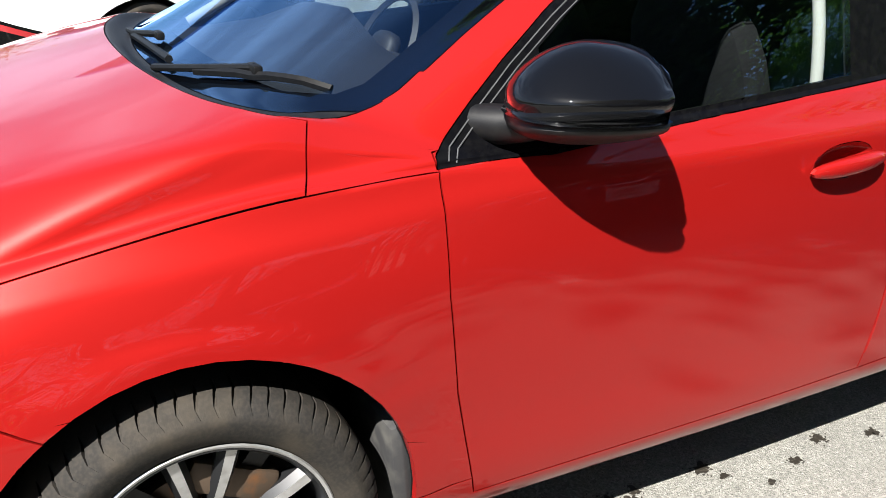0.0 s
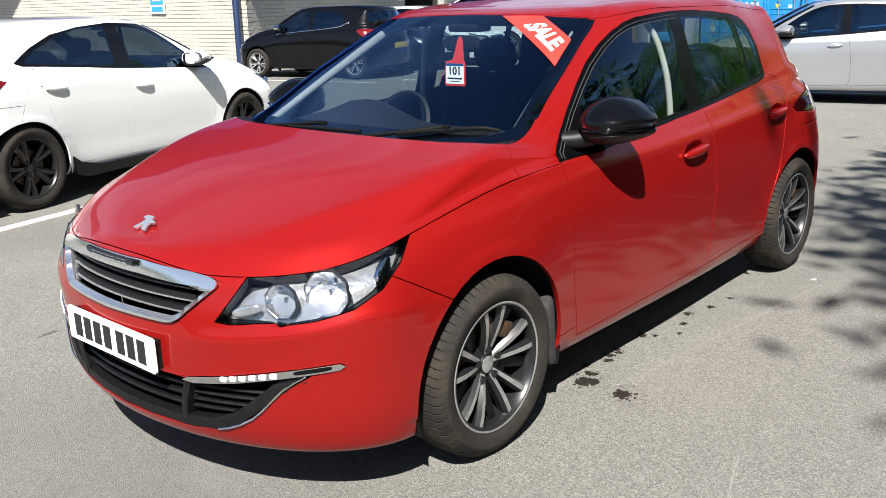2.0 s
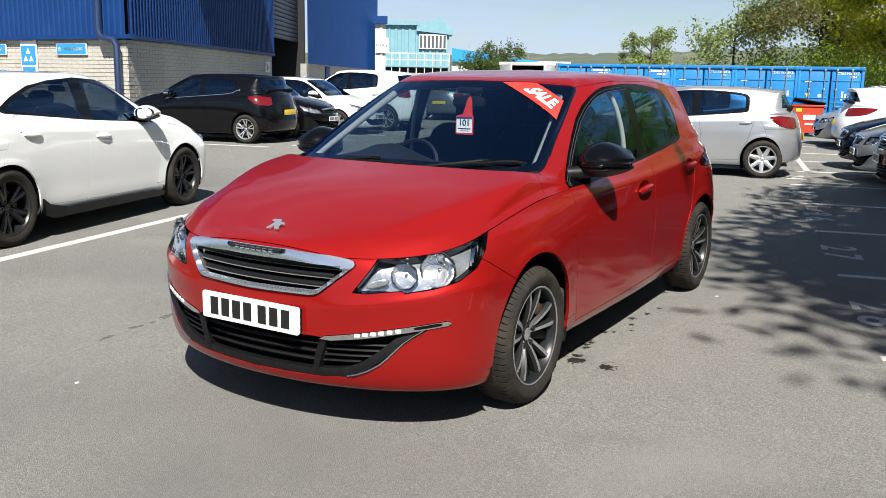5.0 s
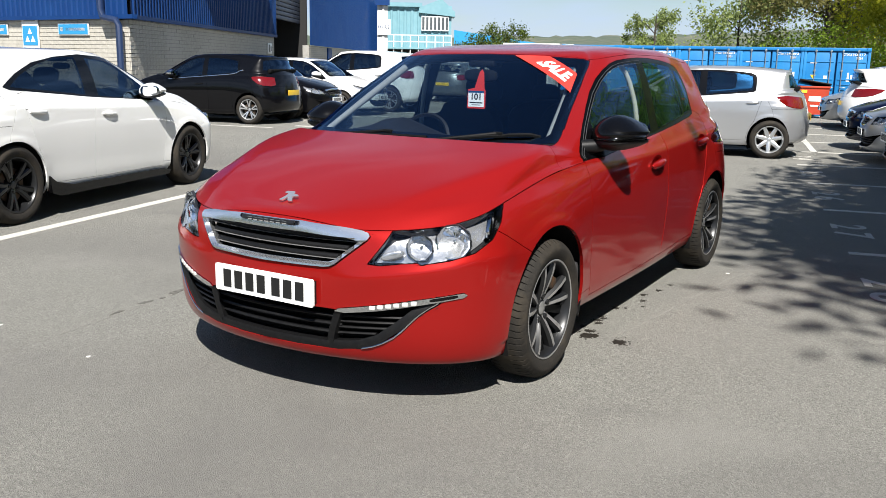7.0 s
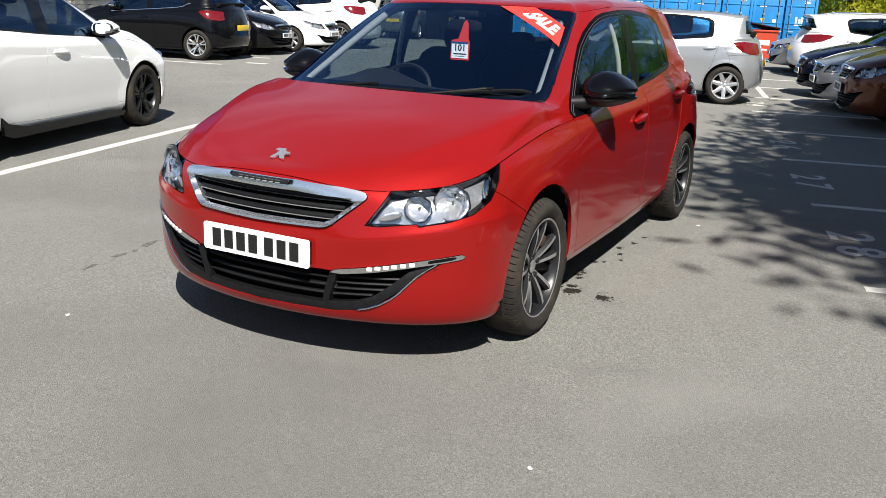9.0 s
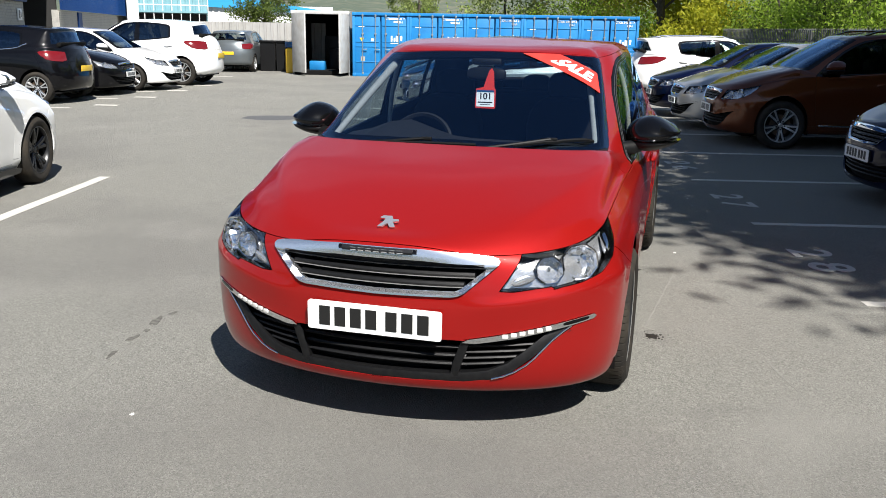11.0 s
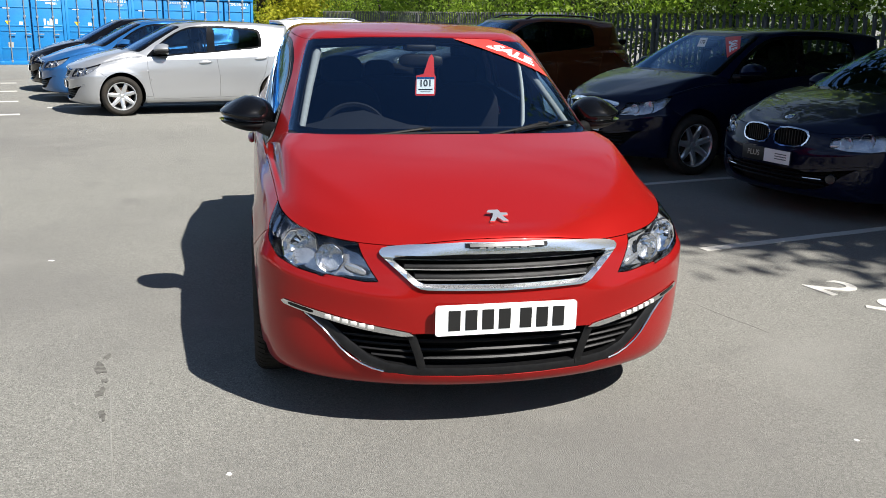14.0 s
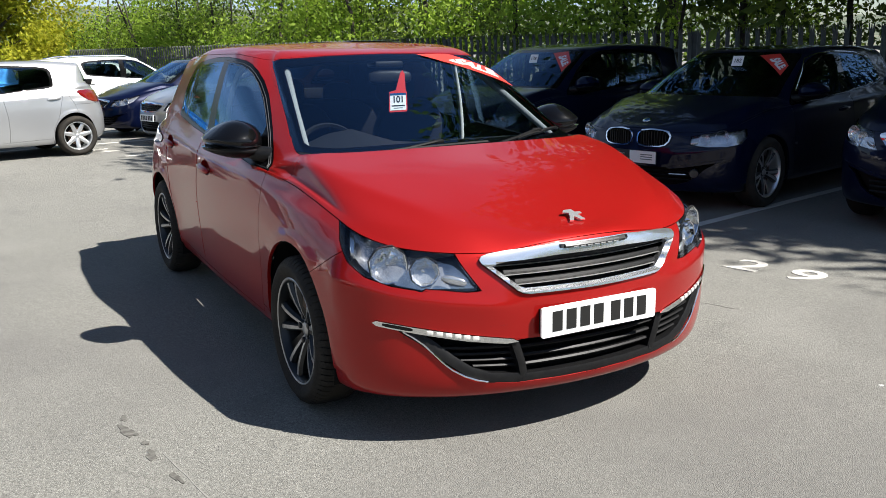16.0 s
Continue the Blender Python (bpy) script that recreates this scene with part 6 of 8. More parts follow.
def loose_blocks(wall, frame_m, height, skip):
    """The whole blocks nearest the corner, each an object on one shared mesh."""
    h, w = 0.10, 0.44
    rng = random.Random(8)
    one = box(w - 0.012, 0.03, h - 0.012, (w / 2, -0.003, h / 2), 0.003, seg=1)
    shared = None
    for row in range(int(height / h)):
        x = w / 2 if row % 2 else 0.0
        while x + w <= skip + 1e-6:
            if shared is None:
                o = finish("brick", one, BRICK, wall)
                shared = o.data
            else:
                o = new("brick", shared)
                o.parent = wall
            o.matrix_world = frame_m @ pose(x, rng.uniform(0, 0.006), row * h)
            x += w


LF, RF = wall_frame(CORNER_C, LEFT_WAY), wall_frame(CORNER_C, RIGHT_WAY)
shop("wall", box(15.7, 0.3, 2.30, (8.15, -0.15, 1.15)), CONCRETE, LF)
loose_blocks(shop("brickwork", bricks(16, 2.30, 0.0, 3.53), BRICK, LF, "pale coursed blocks"), LF, 2.30, 3.53)
shop("cladding", cladding(16.5, 2.30, 9.0), CLAD, LF @ pose(-0.1, 0.10, 0), "dark blue ribbed metal cladding", 20)
shop("cladding_trim", box(16.6, 0.16, 0.10, (8, 0.06, 2.27)), CLAD, LF)
shop("wall", box(15.9, 0.3, 2.30, (8.25, -0.15, 1.15)), CONCRETE, RF)
loose_blocks(shop("brickwork", bricks(16.2, 2.28, 0.0, 2.65), BRICK, RF, "pale coursed blocks"), RF, 2.28, 2.65)
shop("cladding", cladding(16.3, 2.30, 9.0), CLAD, RF @ pose(-0.1, 0.10, 0), "dark blue ribbed metal cladding", 20)
shop("cladding_trim", box(16.4, 0.16, 0.10, (8.1, 0.06, 2.27)), CLAD, RF)
# shutter door
shop("shutter", cladding(8.2, 3.1, 9.0, 0.3, 0.04), SHUTTER, RF @ pose(16.2, -0.5, 0), "half-open roller shutter", 20)
for k in range(30):
    shop("shutter_slat", box(8.2, 0.05, 0.16, (20.3, -0.44, 3.2 + 0.2 * k), 0.02), SHUTTER, RF)
# doorway inside: its shade is put into the dark colour
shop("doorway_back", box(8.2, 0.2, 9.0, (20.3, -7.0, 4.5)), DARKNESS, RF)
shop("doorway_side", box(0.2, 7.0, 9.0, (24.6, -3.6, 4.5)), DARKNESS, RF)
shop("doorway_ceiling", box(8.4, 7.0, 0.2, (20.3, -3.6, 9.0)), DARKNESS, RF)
# far bay
shop("wall", box(35, 0.3, 2.05, (41.9, -0.15, 1.02)), CONCRETE, RF)
shop("brickwork", bricks(35, 2.05), BRICK, RF @ pose(24.4, 0, 0), "pale coursed blocks")
shop("cladding", cladding(35.2, 2.05, 9.5), CLAD, RF @ pose(24.3, 0.10, 0), "dark blue ribbed metal cladding", 20)
shop("service_door", box(1.3, 0.1, 2.0, (31, 0.05, 1.0)), CLAD, RF)
shop("roof", box(59.4, 24, 0.2, (29.7, -12.1, 9.55)), CLAD, RF)
shop("roof", box(16, 9, 0.2, (8, -4.6, 9.05)), CLAD, LF)
# downpipe at the corner, signs
NAVY_TRIM = mat("navy_plastic", (0.0089, 0.022, 0.067), 0.4, grain=(20, (0.015, 0.03, 0.074), 0.4, 0.7))
shop("downpipe", tube([(0.7, 0.26, 3.4), (0.7, 0.26, 2.45), (0.62, 0.26, 2.25), (0.20, 0.2, 2.18), (0.12, 0.2, 2.05), (0.12, 0.2, 0.0)], 0.085, 10), NAVY_TRIM, LF, "dark blue downpipe")


def wall_sign(name, x, z, w, h, bands, frame_m, label):
    """A flat sign: a board with coloured fields and plain bars for its words."""
    s = tagged(empty(name), label, "sign", "wall signs")
    part("board", move(box(w, 0.03, h, (x, 0.05, z), 0.005), frame_m), WHITE_GLOSS, s)
    for bx, bz, bw, bh, m in bands:
        part("field", move(box(bw, 0.006, bh, (x + bx, 0.07, z + bz)), frame_m), m, s)
    return s


wall_sign("wall_sign", 2.1, 1.98, 1.25, 0.30, [(0, 0, 1.19, 0.25, CYAN), (-0.1, 0, 0.75, 0.07, WHITE_GLOSS), (0.47, 0, 0.12, 0.10, WHITE_GLOSS)], LF, "small blue and white wall sign on brickwork")
wall_sign("wall_sign", 5.6, 1.98, 1.25, 0.30, [(0, 0, 1.19, 0.25, CYAN), (-0.1, 0, 0.75, 0.07, WHITE_GLOSS), (0.47, 0, 0.12, 0.10, WHITE_GLOSS)], LF, "small blue and white wall sign on brickwork")
test_sign = wall_sign("test_station_sign", 3.95, 1.82, 0.72, 0.98, [(0, 0.0, 0.64, 0.50, CYAN), (0, -0.37, 0.55, 0.12, CYAN), (0, 0.40, 0.5, 0.06, GREY_P)], LF, "white and blue sign with three triangles on brickwork")
for x, z in ((0, 0.10), (-0.12, -0.10), (0.12, -0.10)):
    part("triangle", move(prism([(3.95 + x - 0.10, 1.82 + z - 0.06), (3.95 + x + 0.10, 1.82 + z - 0.06), (3.95 + x, 1.82 + z + 0.09)], 0.073, 0.078, "y"), LF), WHITE_GLOSS, test_sign)
wall_sign("wall_sign", 15.2, 1.75, 0.75, 0.42, [(-0.1, 0, 0.2, 0.3, INK), (0.18, 0, 0.1, 0.2, INK)], RF, "small white notice on brickwork")
wall_sign("wall_sign", 15.3, 1.15, 0.6, 0.42, [(0, 0, 0.07, 0.3, INK)], RF, "small white notice on brickwork")

# ---- further buildings behind the yard
PALE_BLUE = mat("pale_blue_cladding", (0.148, 0.296, 0.34), 0.5, grain=(2, (0.178, 0.326, 0.37), 0.4, 0.7))
WHITE_WALL = mat("white_cladding", (0.595, 0.603, 0.595), 0.6, grain=(3, (0.527, 0.535, 0.527), 0.4, 0.7))


def far_at(az, dist):
    """A place on the ground at a bearing from the yard's middle."""
    return Vector((2.4 + dist * math.sin(radians(az)), -3.4 + dist * math.cos(radians(az)), 0))


def far_block(name, az0, az1, dist, h, m, label, ridge=0.0, ribs=True):
    a, b = far_at(az0, dist), far_at(az1, dist)
    way = (b - a).normalized()
    length = (b - a).length
    f = wall_frame(a, way)
    thing = tagged(empty(name), label, "building")
    part("wall", move(box(length, 10, h, (length / 2, -5, h / 2)), f), m, thing)
    if ribs:
        part("cladding", move(cladding(length, 0.5, h, 0.6, 0.06), f @ pose(0, 0.02, 0)), m, thing, sharp=20)
    if ridge:
        part("roof", move(prism([(-0.4, h), (length + 0.4, h), (length / 2, h + ridge)], -10, 0.5, "y"), f), PALE_BLUE, thing)
    return thing, f, length


hire, hf, hl = far_block("white_unit", -35.85, -35.2, 74, 6.0, WHITE_WALL, "white clad unit with a blue verge and hire board")
part("verge", move(box(hl + 0.3, 0.3, 0.6, (hl / 2, 0.2, 6.0)), hf), CLAD, hire)
board = part("sign_board", move(box(1.05, 0.1, 1.2, (0.55, 0.15, 4.0)), hf), WHITE_GLOSS, hire)
for k, letter in enumerate("HIRE"):
    part("sign_letter", move(text_mesh(letter, 0.36, 0.01), hf @ pose(0.19 + 0.24 * k, 0.22, 4.0, 90, 0, 0)), CLAD, board)
blue_unit, bf, bl = far_block("pale_blue_unit", -35.3, -31.2, 80, 6.1, PALE_BLUE, "pale blue clad unit with white railings and stairs")
part("fascia", move(box(bl * 0.56, 0.4, 0.35, (bl * 0.27, 0.15, 6.15)), bf), PALE_BLUE, blue_unit)
part("gable", move(prism([(bl * 0.5, 5.9), (bl * 0.84, 6.7), (bl + 0.3, 5.6), (bl + 0.3, 5.2), (bl * 0.5, 5.5)], -3, 0.35, "y"), bf), PALE_BLUE, blue_unit)
# dark panel on the wall stands in for shade under the deck
part("undercroft", move(box(bl * 0.96, 0.2, 2.3, (bl * 0.5, 0.08, 1.15)), bf), DARKNESS, blue_unit, "flat dark panel in place of the shaded space under the deck")
for k in range(7):
    w = part("window", move(box(0.34, 0.1, 1.25, (bl * 0.57 + bl * 0.06 * k, 0.2, 4.6)), bf), WHITE_WALL, blue_unit)
    part("pane", move(box(0.2, 0.03, 1.05, (bl * 0.57 + bl * 0.06 * k, 0.26, 4.6)), bf), GREY_P, w)
part("deck", move(box(bl, 1.3, 0.15, (bl / 2, 0.65, 2.45)), bf), PALE_BLUE, blue_unit)
for z in (3.0, 3.55):
    part("railing", move(box(bl, 0.08, 0.08, (bl / 2, 1.2, z)), bf), WHITE_WALL, blue_unit)
for k in range(9):
    part("rail_post", move(box(0.07, 0.07, 3.55, (bl * k / 8, 1.2, 1.775)), bf), WHITE_WALL, blue_unit)
low, lf, ll = far_block("blue_roofed_shed", -31.0, -23.5, 95, 3.4, WHITE_WALL, "low white shed with a bright blue roof")
part("roof", move(prism([(0, 3.2), (ll, 2.6), (ll, 2.9), (0, 4.6)], -8, 0.4, "y"), lf), CYAN, low)

# ---- corrugated fence
STEEL = mat("grey_steel_sheet", (0.37, 0.363, 0.34), 0.55, 0.2, grain=(4, (0.296, 0.289, 0.266), 0.4, 0.7), stain=(0.8, (0.407, 0.4, 0.385), 0.4, 0.7))
corr = cladding(6.4, 0.0, 1.6, 0.24, 0.05)
tagged(finish("corrugated_fence", move(corr, site_pose(-5.2, 27.4) @ pose(0, 0, 0, 0, 0, 180)), STEEL, sharp=20), "pale grey corrugated steel fence", "fence", kind="structure")

# ---- shipping containers
C_BLUE = mat("container_blue", (0.005, 0.165, 0.42), 0.45, grain=(3, (0.006, 0.137, 0.36), 0.4, 0.7), stain=(0.9, (0.014, 0.19, 0.45), 0.45, 0.75))
C_WHITE = mat("container_white", (0.468, 0.476, 0.468), 0.5, grain=(5, (0.383, 0.374, 0.357), 0.4, 0.7), stain=(1.2, (0.408, 0.34, 0.281), 0.6, 0.85))
ZINC = mat("zinc_bar", (0.333, 0.37, 0.407), 0.35, 0.6, grain=(20, (0.259, 0.296, 0.333), 0.4, 0.7))
YELLOW = mat("yellow_label", (0.68, 0.442, 0.034), 0.5)
CW, CH, CD = 1.765, 1.95, 5.2


def container(name, label, m):
    c = tagged(empty(name), label, "container", "row of shipping containers")
    part("shell", box(CW - 0.03, CD - 0.1, CH - 0.06, (0, CD / 2 + 0.06, CH / 2)), m, c)
    for s in (-1, 1):
        part("corner_post", box(0.075, 0.10, CH, (s * (CW / 2 - 0.04), 0.02, CH / 2), 0.008), m, c)
        for z in (0.05, CH - 0.05):
            part("corner_casting", box(0.12, 0.13, 0.10, (s * (CW / 2 - 0.06), 0.01, z), 0.01), m, c)
    part("top_rail", box(CW, 0.10, 0.09, (0, 0.02, CH - 0.05), 0.008), m, c)
    part("bottom_rail", box(CW, 0.10, 0.11, (0, 0.02, 0.055), 0.008), m, c)
    for s in (-1, 1):
        door = part("door", box(CW / 2 - 0.085, 0.05, CH - 0.22, (s * (CW / 4 - 0.02), 0.035, CH / 2), 0.01), m, c)
        for z in (0.45, 0.92, 1.06, 1.55):
            part("door_rib", box(CW / 2 - 0.16, 0.02, 0.035, (s * (CW / 4 - 0.02), 0.005, z), 0.006), m, door)
        for x in (0.16, 0.56):
            part("lock_rod", tube([(s * x, -0.025, 0.06), (s * x, -0.025, CH - 0.05)], 0.014, 8), ZINC, door)
            part("rod_handle", box(0.16, 0.02, 0.025, (s * x + 0.06, -0.05, 0.83), 0.005), ZINC, door)
            for z in (0.10, CH - 0.10, 1.3):
                part("rod_keeper", box(0.06, 0.05, 0.06, (s * x, -0.01, z), 0.008), ZINC, door)
    right = [o for o in c.children if o.name.startswith("door")][1]
    left = [o for o in c.children if o.name.startswith("door")][0]
    for x, z, w, h in ((0.34, 1.16, 0.05, 0.18), (0.43, 1.13, 0.05, 0.12), (0.52, 1.16, 0.10, 0.18), (0.64, 1.18, 0.06, 0.14), (0.42, 1.02, 0.24, 0.03)):
        part("label_bar", box(w, 0.004, h, (x, 0.006, z)), WHITE_GLOSS, right)
    part("warning_label", prism([(-0.66, 1.18), (-0.52, 1.18), (-0.59, 1.06)], 0.001, 0.006, "y"), YELLOW, left)
    part("label_bar", box(0.09, 0.004, 0.10, (-0.26, 0.006, 1.11)), WHITE_GLOSS, left)
    part("label_bar", box(0.13, 0.004, 0.16, (-0.56, 0.006, 0.53)), CONCRETE, left)
    part("label_bar", box(0.18, 0.004, 0.03, (-0.6, 0.006, 1.52)), WHITE_GLOSS, left)
    return c


first = container("shipping_container", "bright blue steel shipping container with lock rods", C_BLUE)
for k, code in enumerate(("343511 7", "343629 6", "343564 3", "", "")):
    m = site_pose(5.0 - CW / 2 - CW * k, 24.25)
    if k == 0:
        box_car = first
        first.matrix_world = m
    else:
        box_car = copy_thing(first, m)
    lettered = [o for o in box_car.children if o.name.startswith("door")][1]
    if code:
        for words, x, z in (("CTXU", 0.26, 1.755), (code, 0.575, 1.755), ("2261", 0.60, 1.66)):
            part("container_code", move(text_mesh(words, 0.090, 0.002, 0.002), pose(x, 0.002, z, 90, 0, 0)), WHITE_GLOSS, lettered, "white stencilled letters")
    else:
        for x, z, w, h in ((0.32, 1.76, 0.12, 0.05), (0.47, 1.76, 0.18, 0.05), (0.63, 1.76, 0.04, 0.05), (0.47, 1.67, 0.14, 0.045)):
            part("label_bar", box(w, 0.004, h, (x, 0.006, z)), WHITE_GLOSS, lettered)
# open white container
oc = tagged(empty("open_container"), "open off-white steel container, dark inside", "container")
part("side_wall", box(0.05, CD, CH, (-0.88, CD / 2, CH / 2)), C_WHITE, oc)
part("side_wall", box(0.05, CD, CH, (0.88, CD / 2, CH / 2)), C_WHITE, oc)
part("roof", box(1.8, CD, 0.06, (0, CD / 2, CH)), C_WHITE, oc)
# near-black floor, back and side sheets put the inside's shade into colour
part("floor", box(1.8, CD, 0.12, (0, CD / 2, 0.06)), LINER, oc)
part("back_wall", box(1.8, 0.05, CH, (0, CD, CH / 2)), LINER, oc)
part("inner_lining", box(0.02, CD - 0.1, CH - 0.1, (-0.84, CD / 2, CH / 2)), LINER, oc)
part("inner_lining", box(0.02, CD - 0.1, CH - 0.1, (0.84, CD / 2, CH / 2)), LINER, oc)
part("top_rail", box(1.85, 0.08, 0.10, (0, 0, CH - 0.03), 0.01), C_WHITE, oc)
part("open_door", move(box(0.86, 0.05, CH - 0.15, (-0.43, 0, CH / 2 + 0.02), 0.01), pose(-0.88, -0.02, 0, 0, 0, 128)), C_WHITE, oc, "door swung wide open")
part("open_door", move(box(0.86, 0.05, CH - 0.15, (0.43, 0, CH / 2 + 0.02), 0.01), pose(0.88, -0.02, 0, 0, 0, -100)), C_WHITE, oc, "door swung wide open")
for x, y, z, sx, sz, m in ((-0.3, 1.2, 0.25, 0.5, 0.3, C_BLUE), (0.35, 1.6, 0.45, 0.6, 0.7, TRIM), (0.1, 2.2, 0.7, 0.6, 1.0, TRIM)):
    part("stored_crate", box(sx, 0.5, sz, (x, y, z), 0.02), m, oc)
oc.matrix_world = site_pose(-4.87, 24.5)
# waste bins by the white container
for k, u in enumerate((-7.0, -6.45, -6.2)):
    b = tagged(empty("waste_bin"), "black plastic waste bin by the fence" , "bin", "bins by the fence")
    part("tub", prism([(-0.25, -0.25), (0.25, -0.25), (0.25, 0.25), (-0.25, 0.25)], 0, 0.95), TRIM, b)
    part("lid", box(0.56, 0.58, 0.06, (0, 0, 0.98), 0.015), TRIM, b)
    b.matrix_world = site_pose(u, 26.6)
drum = tagged(empty("yellow_drum"), "yellow plastic drum with a blue lid", "drum")
part("barrel", lathe([(0, 0), (0, 0.24), (0.05, 0.26), (0.75, 0.26), (0.8, 0.22), (0.85, 0.0)], 20, "z"), YELLOW, drum)
part("lid", lathe([(0.82, 0.0), (0.82, 0.27), (1.0, 0.27), (1.0, 0.0)], 20, "z"), BLUE_P, drum)
drum.matrix_world = site_pose(-5.95, 25.5)
# red wheeled skip in front of the containers
BIN_RED = mat("bin_red", (0.407, 0.037, 0.011), 0.5, grain=(4, (0.311, 0.037, 0.015), 0.4, 0.7))
skip = tagged(empty("wheeled_skip"), "red wheeled waste skip with an open black lid", "bin")
part("tub", prism([(-0.62, 0.12), (0.62, 0.12), (0.68, 0.98), (-0.68, 0.98)], -0.42, 0.42, "y"), BIN_RED, skip)
part("rim", box(1.42, 0.92, 0.06, (0, 0, 0.99), 0.015), BIN_RED, skip)
part("lid", move(box(1.40, 0.9, 0.05, (0, 0, 0), 0.015), pose(0.05, 0.05, 1.10, -8, 6, 0)), TRIM, skip)
part("logo_bar", box(0.52, 0.01, 0.16, (0.08, -0.43, 0.62)), WHITE_GLOSS, skip)
part("logo_bar", box(0.35, 0.01, 0.05, (0.08, -0.43, 0.40)), WHITE_GLOSS, skip)
part("label_bar", box(0.25, 0.01, 0.10, (-0.4, -0.43, 0.85)), YELLOW, skip)
for x in (-0.5, 0.5):
    for y in (-0.3, 0.3):
        part("castor", move(lathe([(-0.03, 0), (-0.03, 0.07), (0.03, 0.07), (0.03, 0)], 14, "x"), pose(x, y, 0.07)), RUBBER, skip)
skip.matrix_world = site_pose(3.50, 23.3) @ Matrix.Diagonal((0.60, 0.75, 0.86, 1))

# ---- palisade fence along the bays
PALE = mat("dark_palisade", (0.074, 0.078, 0.074), 0.6, 0.3, grain=(8, (0.111, 0.111, 0.104), 0.4, 0.7))
fence = tagged(empty("palisade_fence"), "grey steel palisade fence with pointed pales before trees", "fence")
FENCE_U = 9.05
pale = bmesh.new()
prism([(-0.034, 0.02), (-0.012, 0.0), (0.012, 0.0), (0.034, 0.02), (0.034, 0.024), (-0.034, 0.024)], 0.05, 1.56, "z", pale)
for x in (-0.022, 0.0, 0.022):
    prism([(x - 0.010, 1.56), (x + 0.010, 1.56), (x + (0.012 if x > 0 else -0.012 if x < 0 else 0), 1.66)], 0.0, 0.02, "y", pale)
me = None
v = -9.0
while v < 30:
    at = site_pose(FENCE_U, v, 0, -90)
    if me is None:
        o = finish("pale", pale.copy(), PALE, fence, smooth=False)
        me = o.data
    else:
        o = new("pale", me)
        o.parent = fence
    o.matrix_world = at
    v += 0.155
for z in (0.35, 1.35):
    part("rail", move(box(0.04, 39.2, 0.05, (0.05, 10.5, z)), site_pose(FENCE_U, 0)), PALE, fence)
for k in range(15):
    part("post", move(box(0.06, 0.10, 1.62, (0.09, -9 + 2.75 * k, 0.81)), site_pose(FENCE_U, 0)), PALE, fence)

# ---- trees and hedges
BARK = mat("bark", (0.05, 0.040, 0.030), 0.95, grain=(14, (0.025, 0.021, 0.017), 0.4, 0.7), bump=0.5, bump_scale=40)


def leaf_mat(name, a, b, through=0.65):
    m = mat(name, a, 0.6, spec=0.3)
    nt = m.node_tree
    p = nt.nodes["Principled BSDF"]
    geo = nt.nodes.new("ShaderNodeNewGeometry")
    x = nt.nodes.new("ShaderNodeMix")
    x.data_type = "RGBA"
    x.inputs[6].default_value, x.inputs[7].default_value = (*a, 1), (*b, 1)
    nt.links.new(geo.outputs["Random Per Island"], x.inputs[0])
    nt.links.new(x.outputs[2], p.inputs["Base Color"])
    tr = nt.nodes.new("ShaderNodeBsdfTranslucent")
    nt.links.new(x.outputs[2], tr.inputs["Color"])
    mx = nt.nodes.new("ShaderNodeMixShader")
    mx.inputs[0].default_value = through
    nt.links.new(p.outputs[0], mx.inputs[1])
    nt.links.new(tr.outputs[0], mx.inputs[2])
    nt.links.new(mx.outputs[0], nt.nodes["Material Output"].inputs["Surface"])
    return m


LEAF = leaf_mat("spring_leaves", (0.17, 0.29, 0.022), (0.38, 0.50, 0.07))
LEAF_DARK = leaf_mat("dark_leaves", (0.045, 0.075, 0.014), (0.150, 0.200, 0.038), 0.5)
LEAF_OLIVE = leaf_mat("olive_leaves", (0.15, 0.155, 0.055), (0.30, 0.27, 0.10))
LEAF_MAPLE = leaf_mat("maple_leaves", (0.26, 0.30, 0.018), (0.55, 0.52, 0.05))


LEAF_ASH = leaf_mat("ash_leaves", (0.12, 0.17, 0.05), (0.34, 0.40, 0.14), 0.5)


def leaves(centres, per, spread, size, seed):
    """Small bent leaves scattered round clump centres, as one mesh."""
    rng = np.random.default_rng(seed)
    c = np.repeat(np.asarray(centres, float), per, axis=0)
    p = c + rng.normal(0, 1, c.shape) * spread
    n = len(p)
    u = rng.normal(0, 1, (n, 3))
    u /= np.linalg.norm(u, axis=1)[:, None]
    w = np.cross(u, rng.normal(0, 1, (n, 3)))
    w /= np.linalg.norm(w, axis=1)[:, None]
    s = size * rng.uniform(0.6, 1.4, (n, 1))
    up = np.cross(u, w)
    verts = np.stack([p - u * s, p + w * s * 0.5 + up * s * 0.15, p + u * s, p - w * s * 0.5 + up * s * 0.15], 1).reshape(-1, 3)
    faces = np.arange(n * 4).reshape(-1, 4)
    me = bpy.data.meshes.new("crown")
    me.from_pydata(verts.tolist(), [], faces.tolist())
    return me


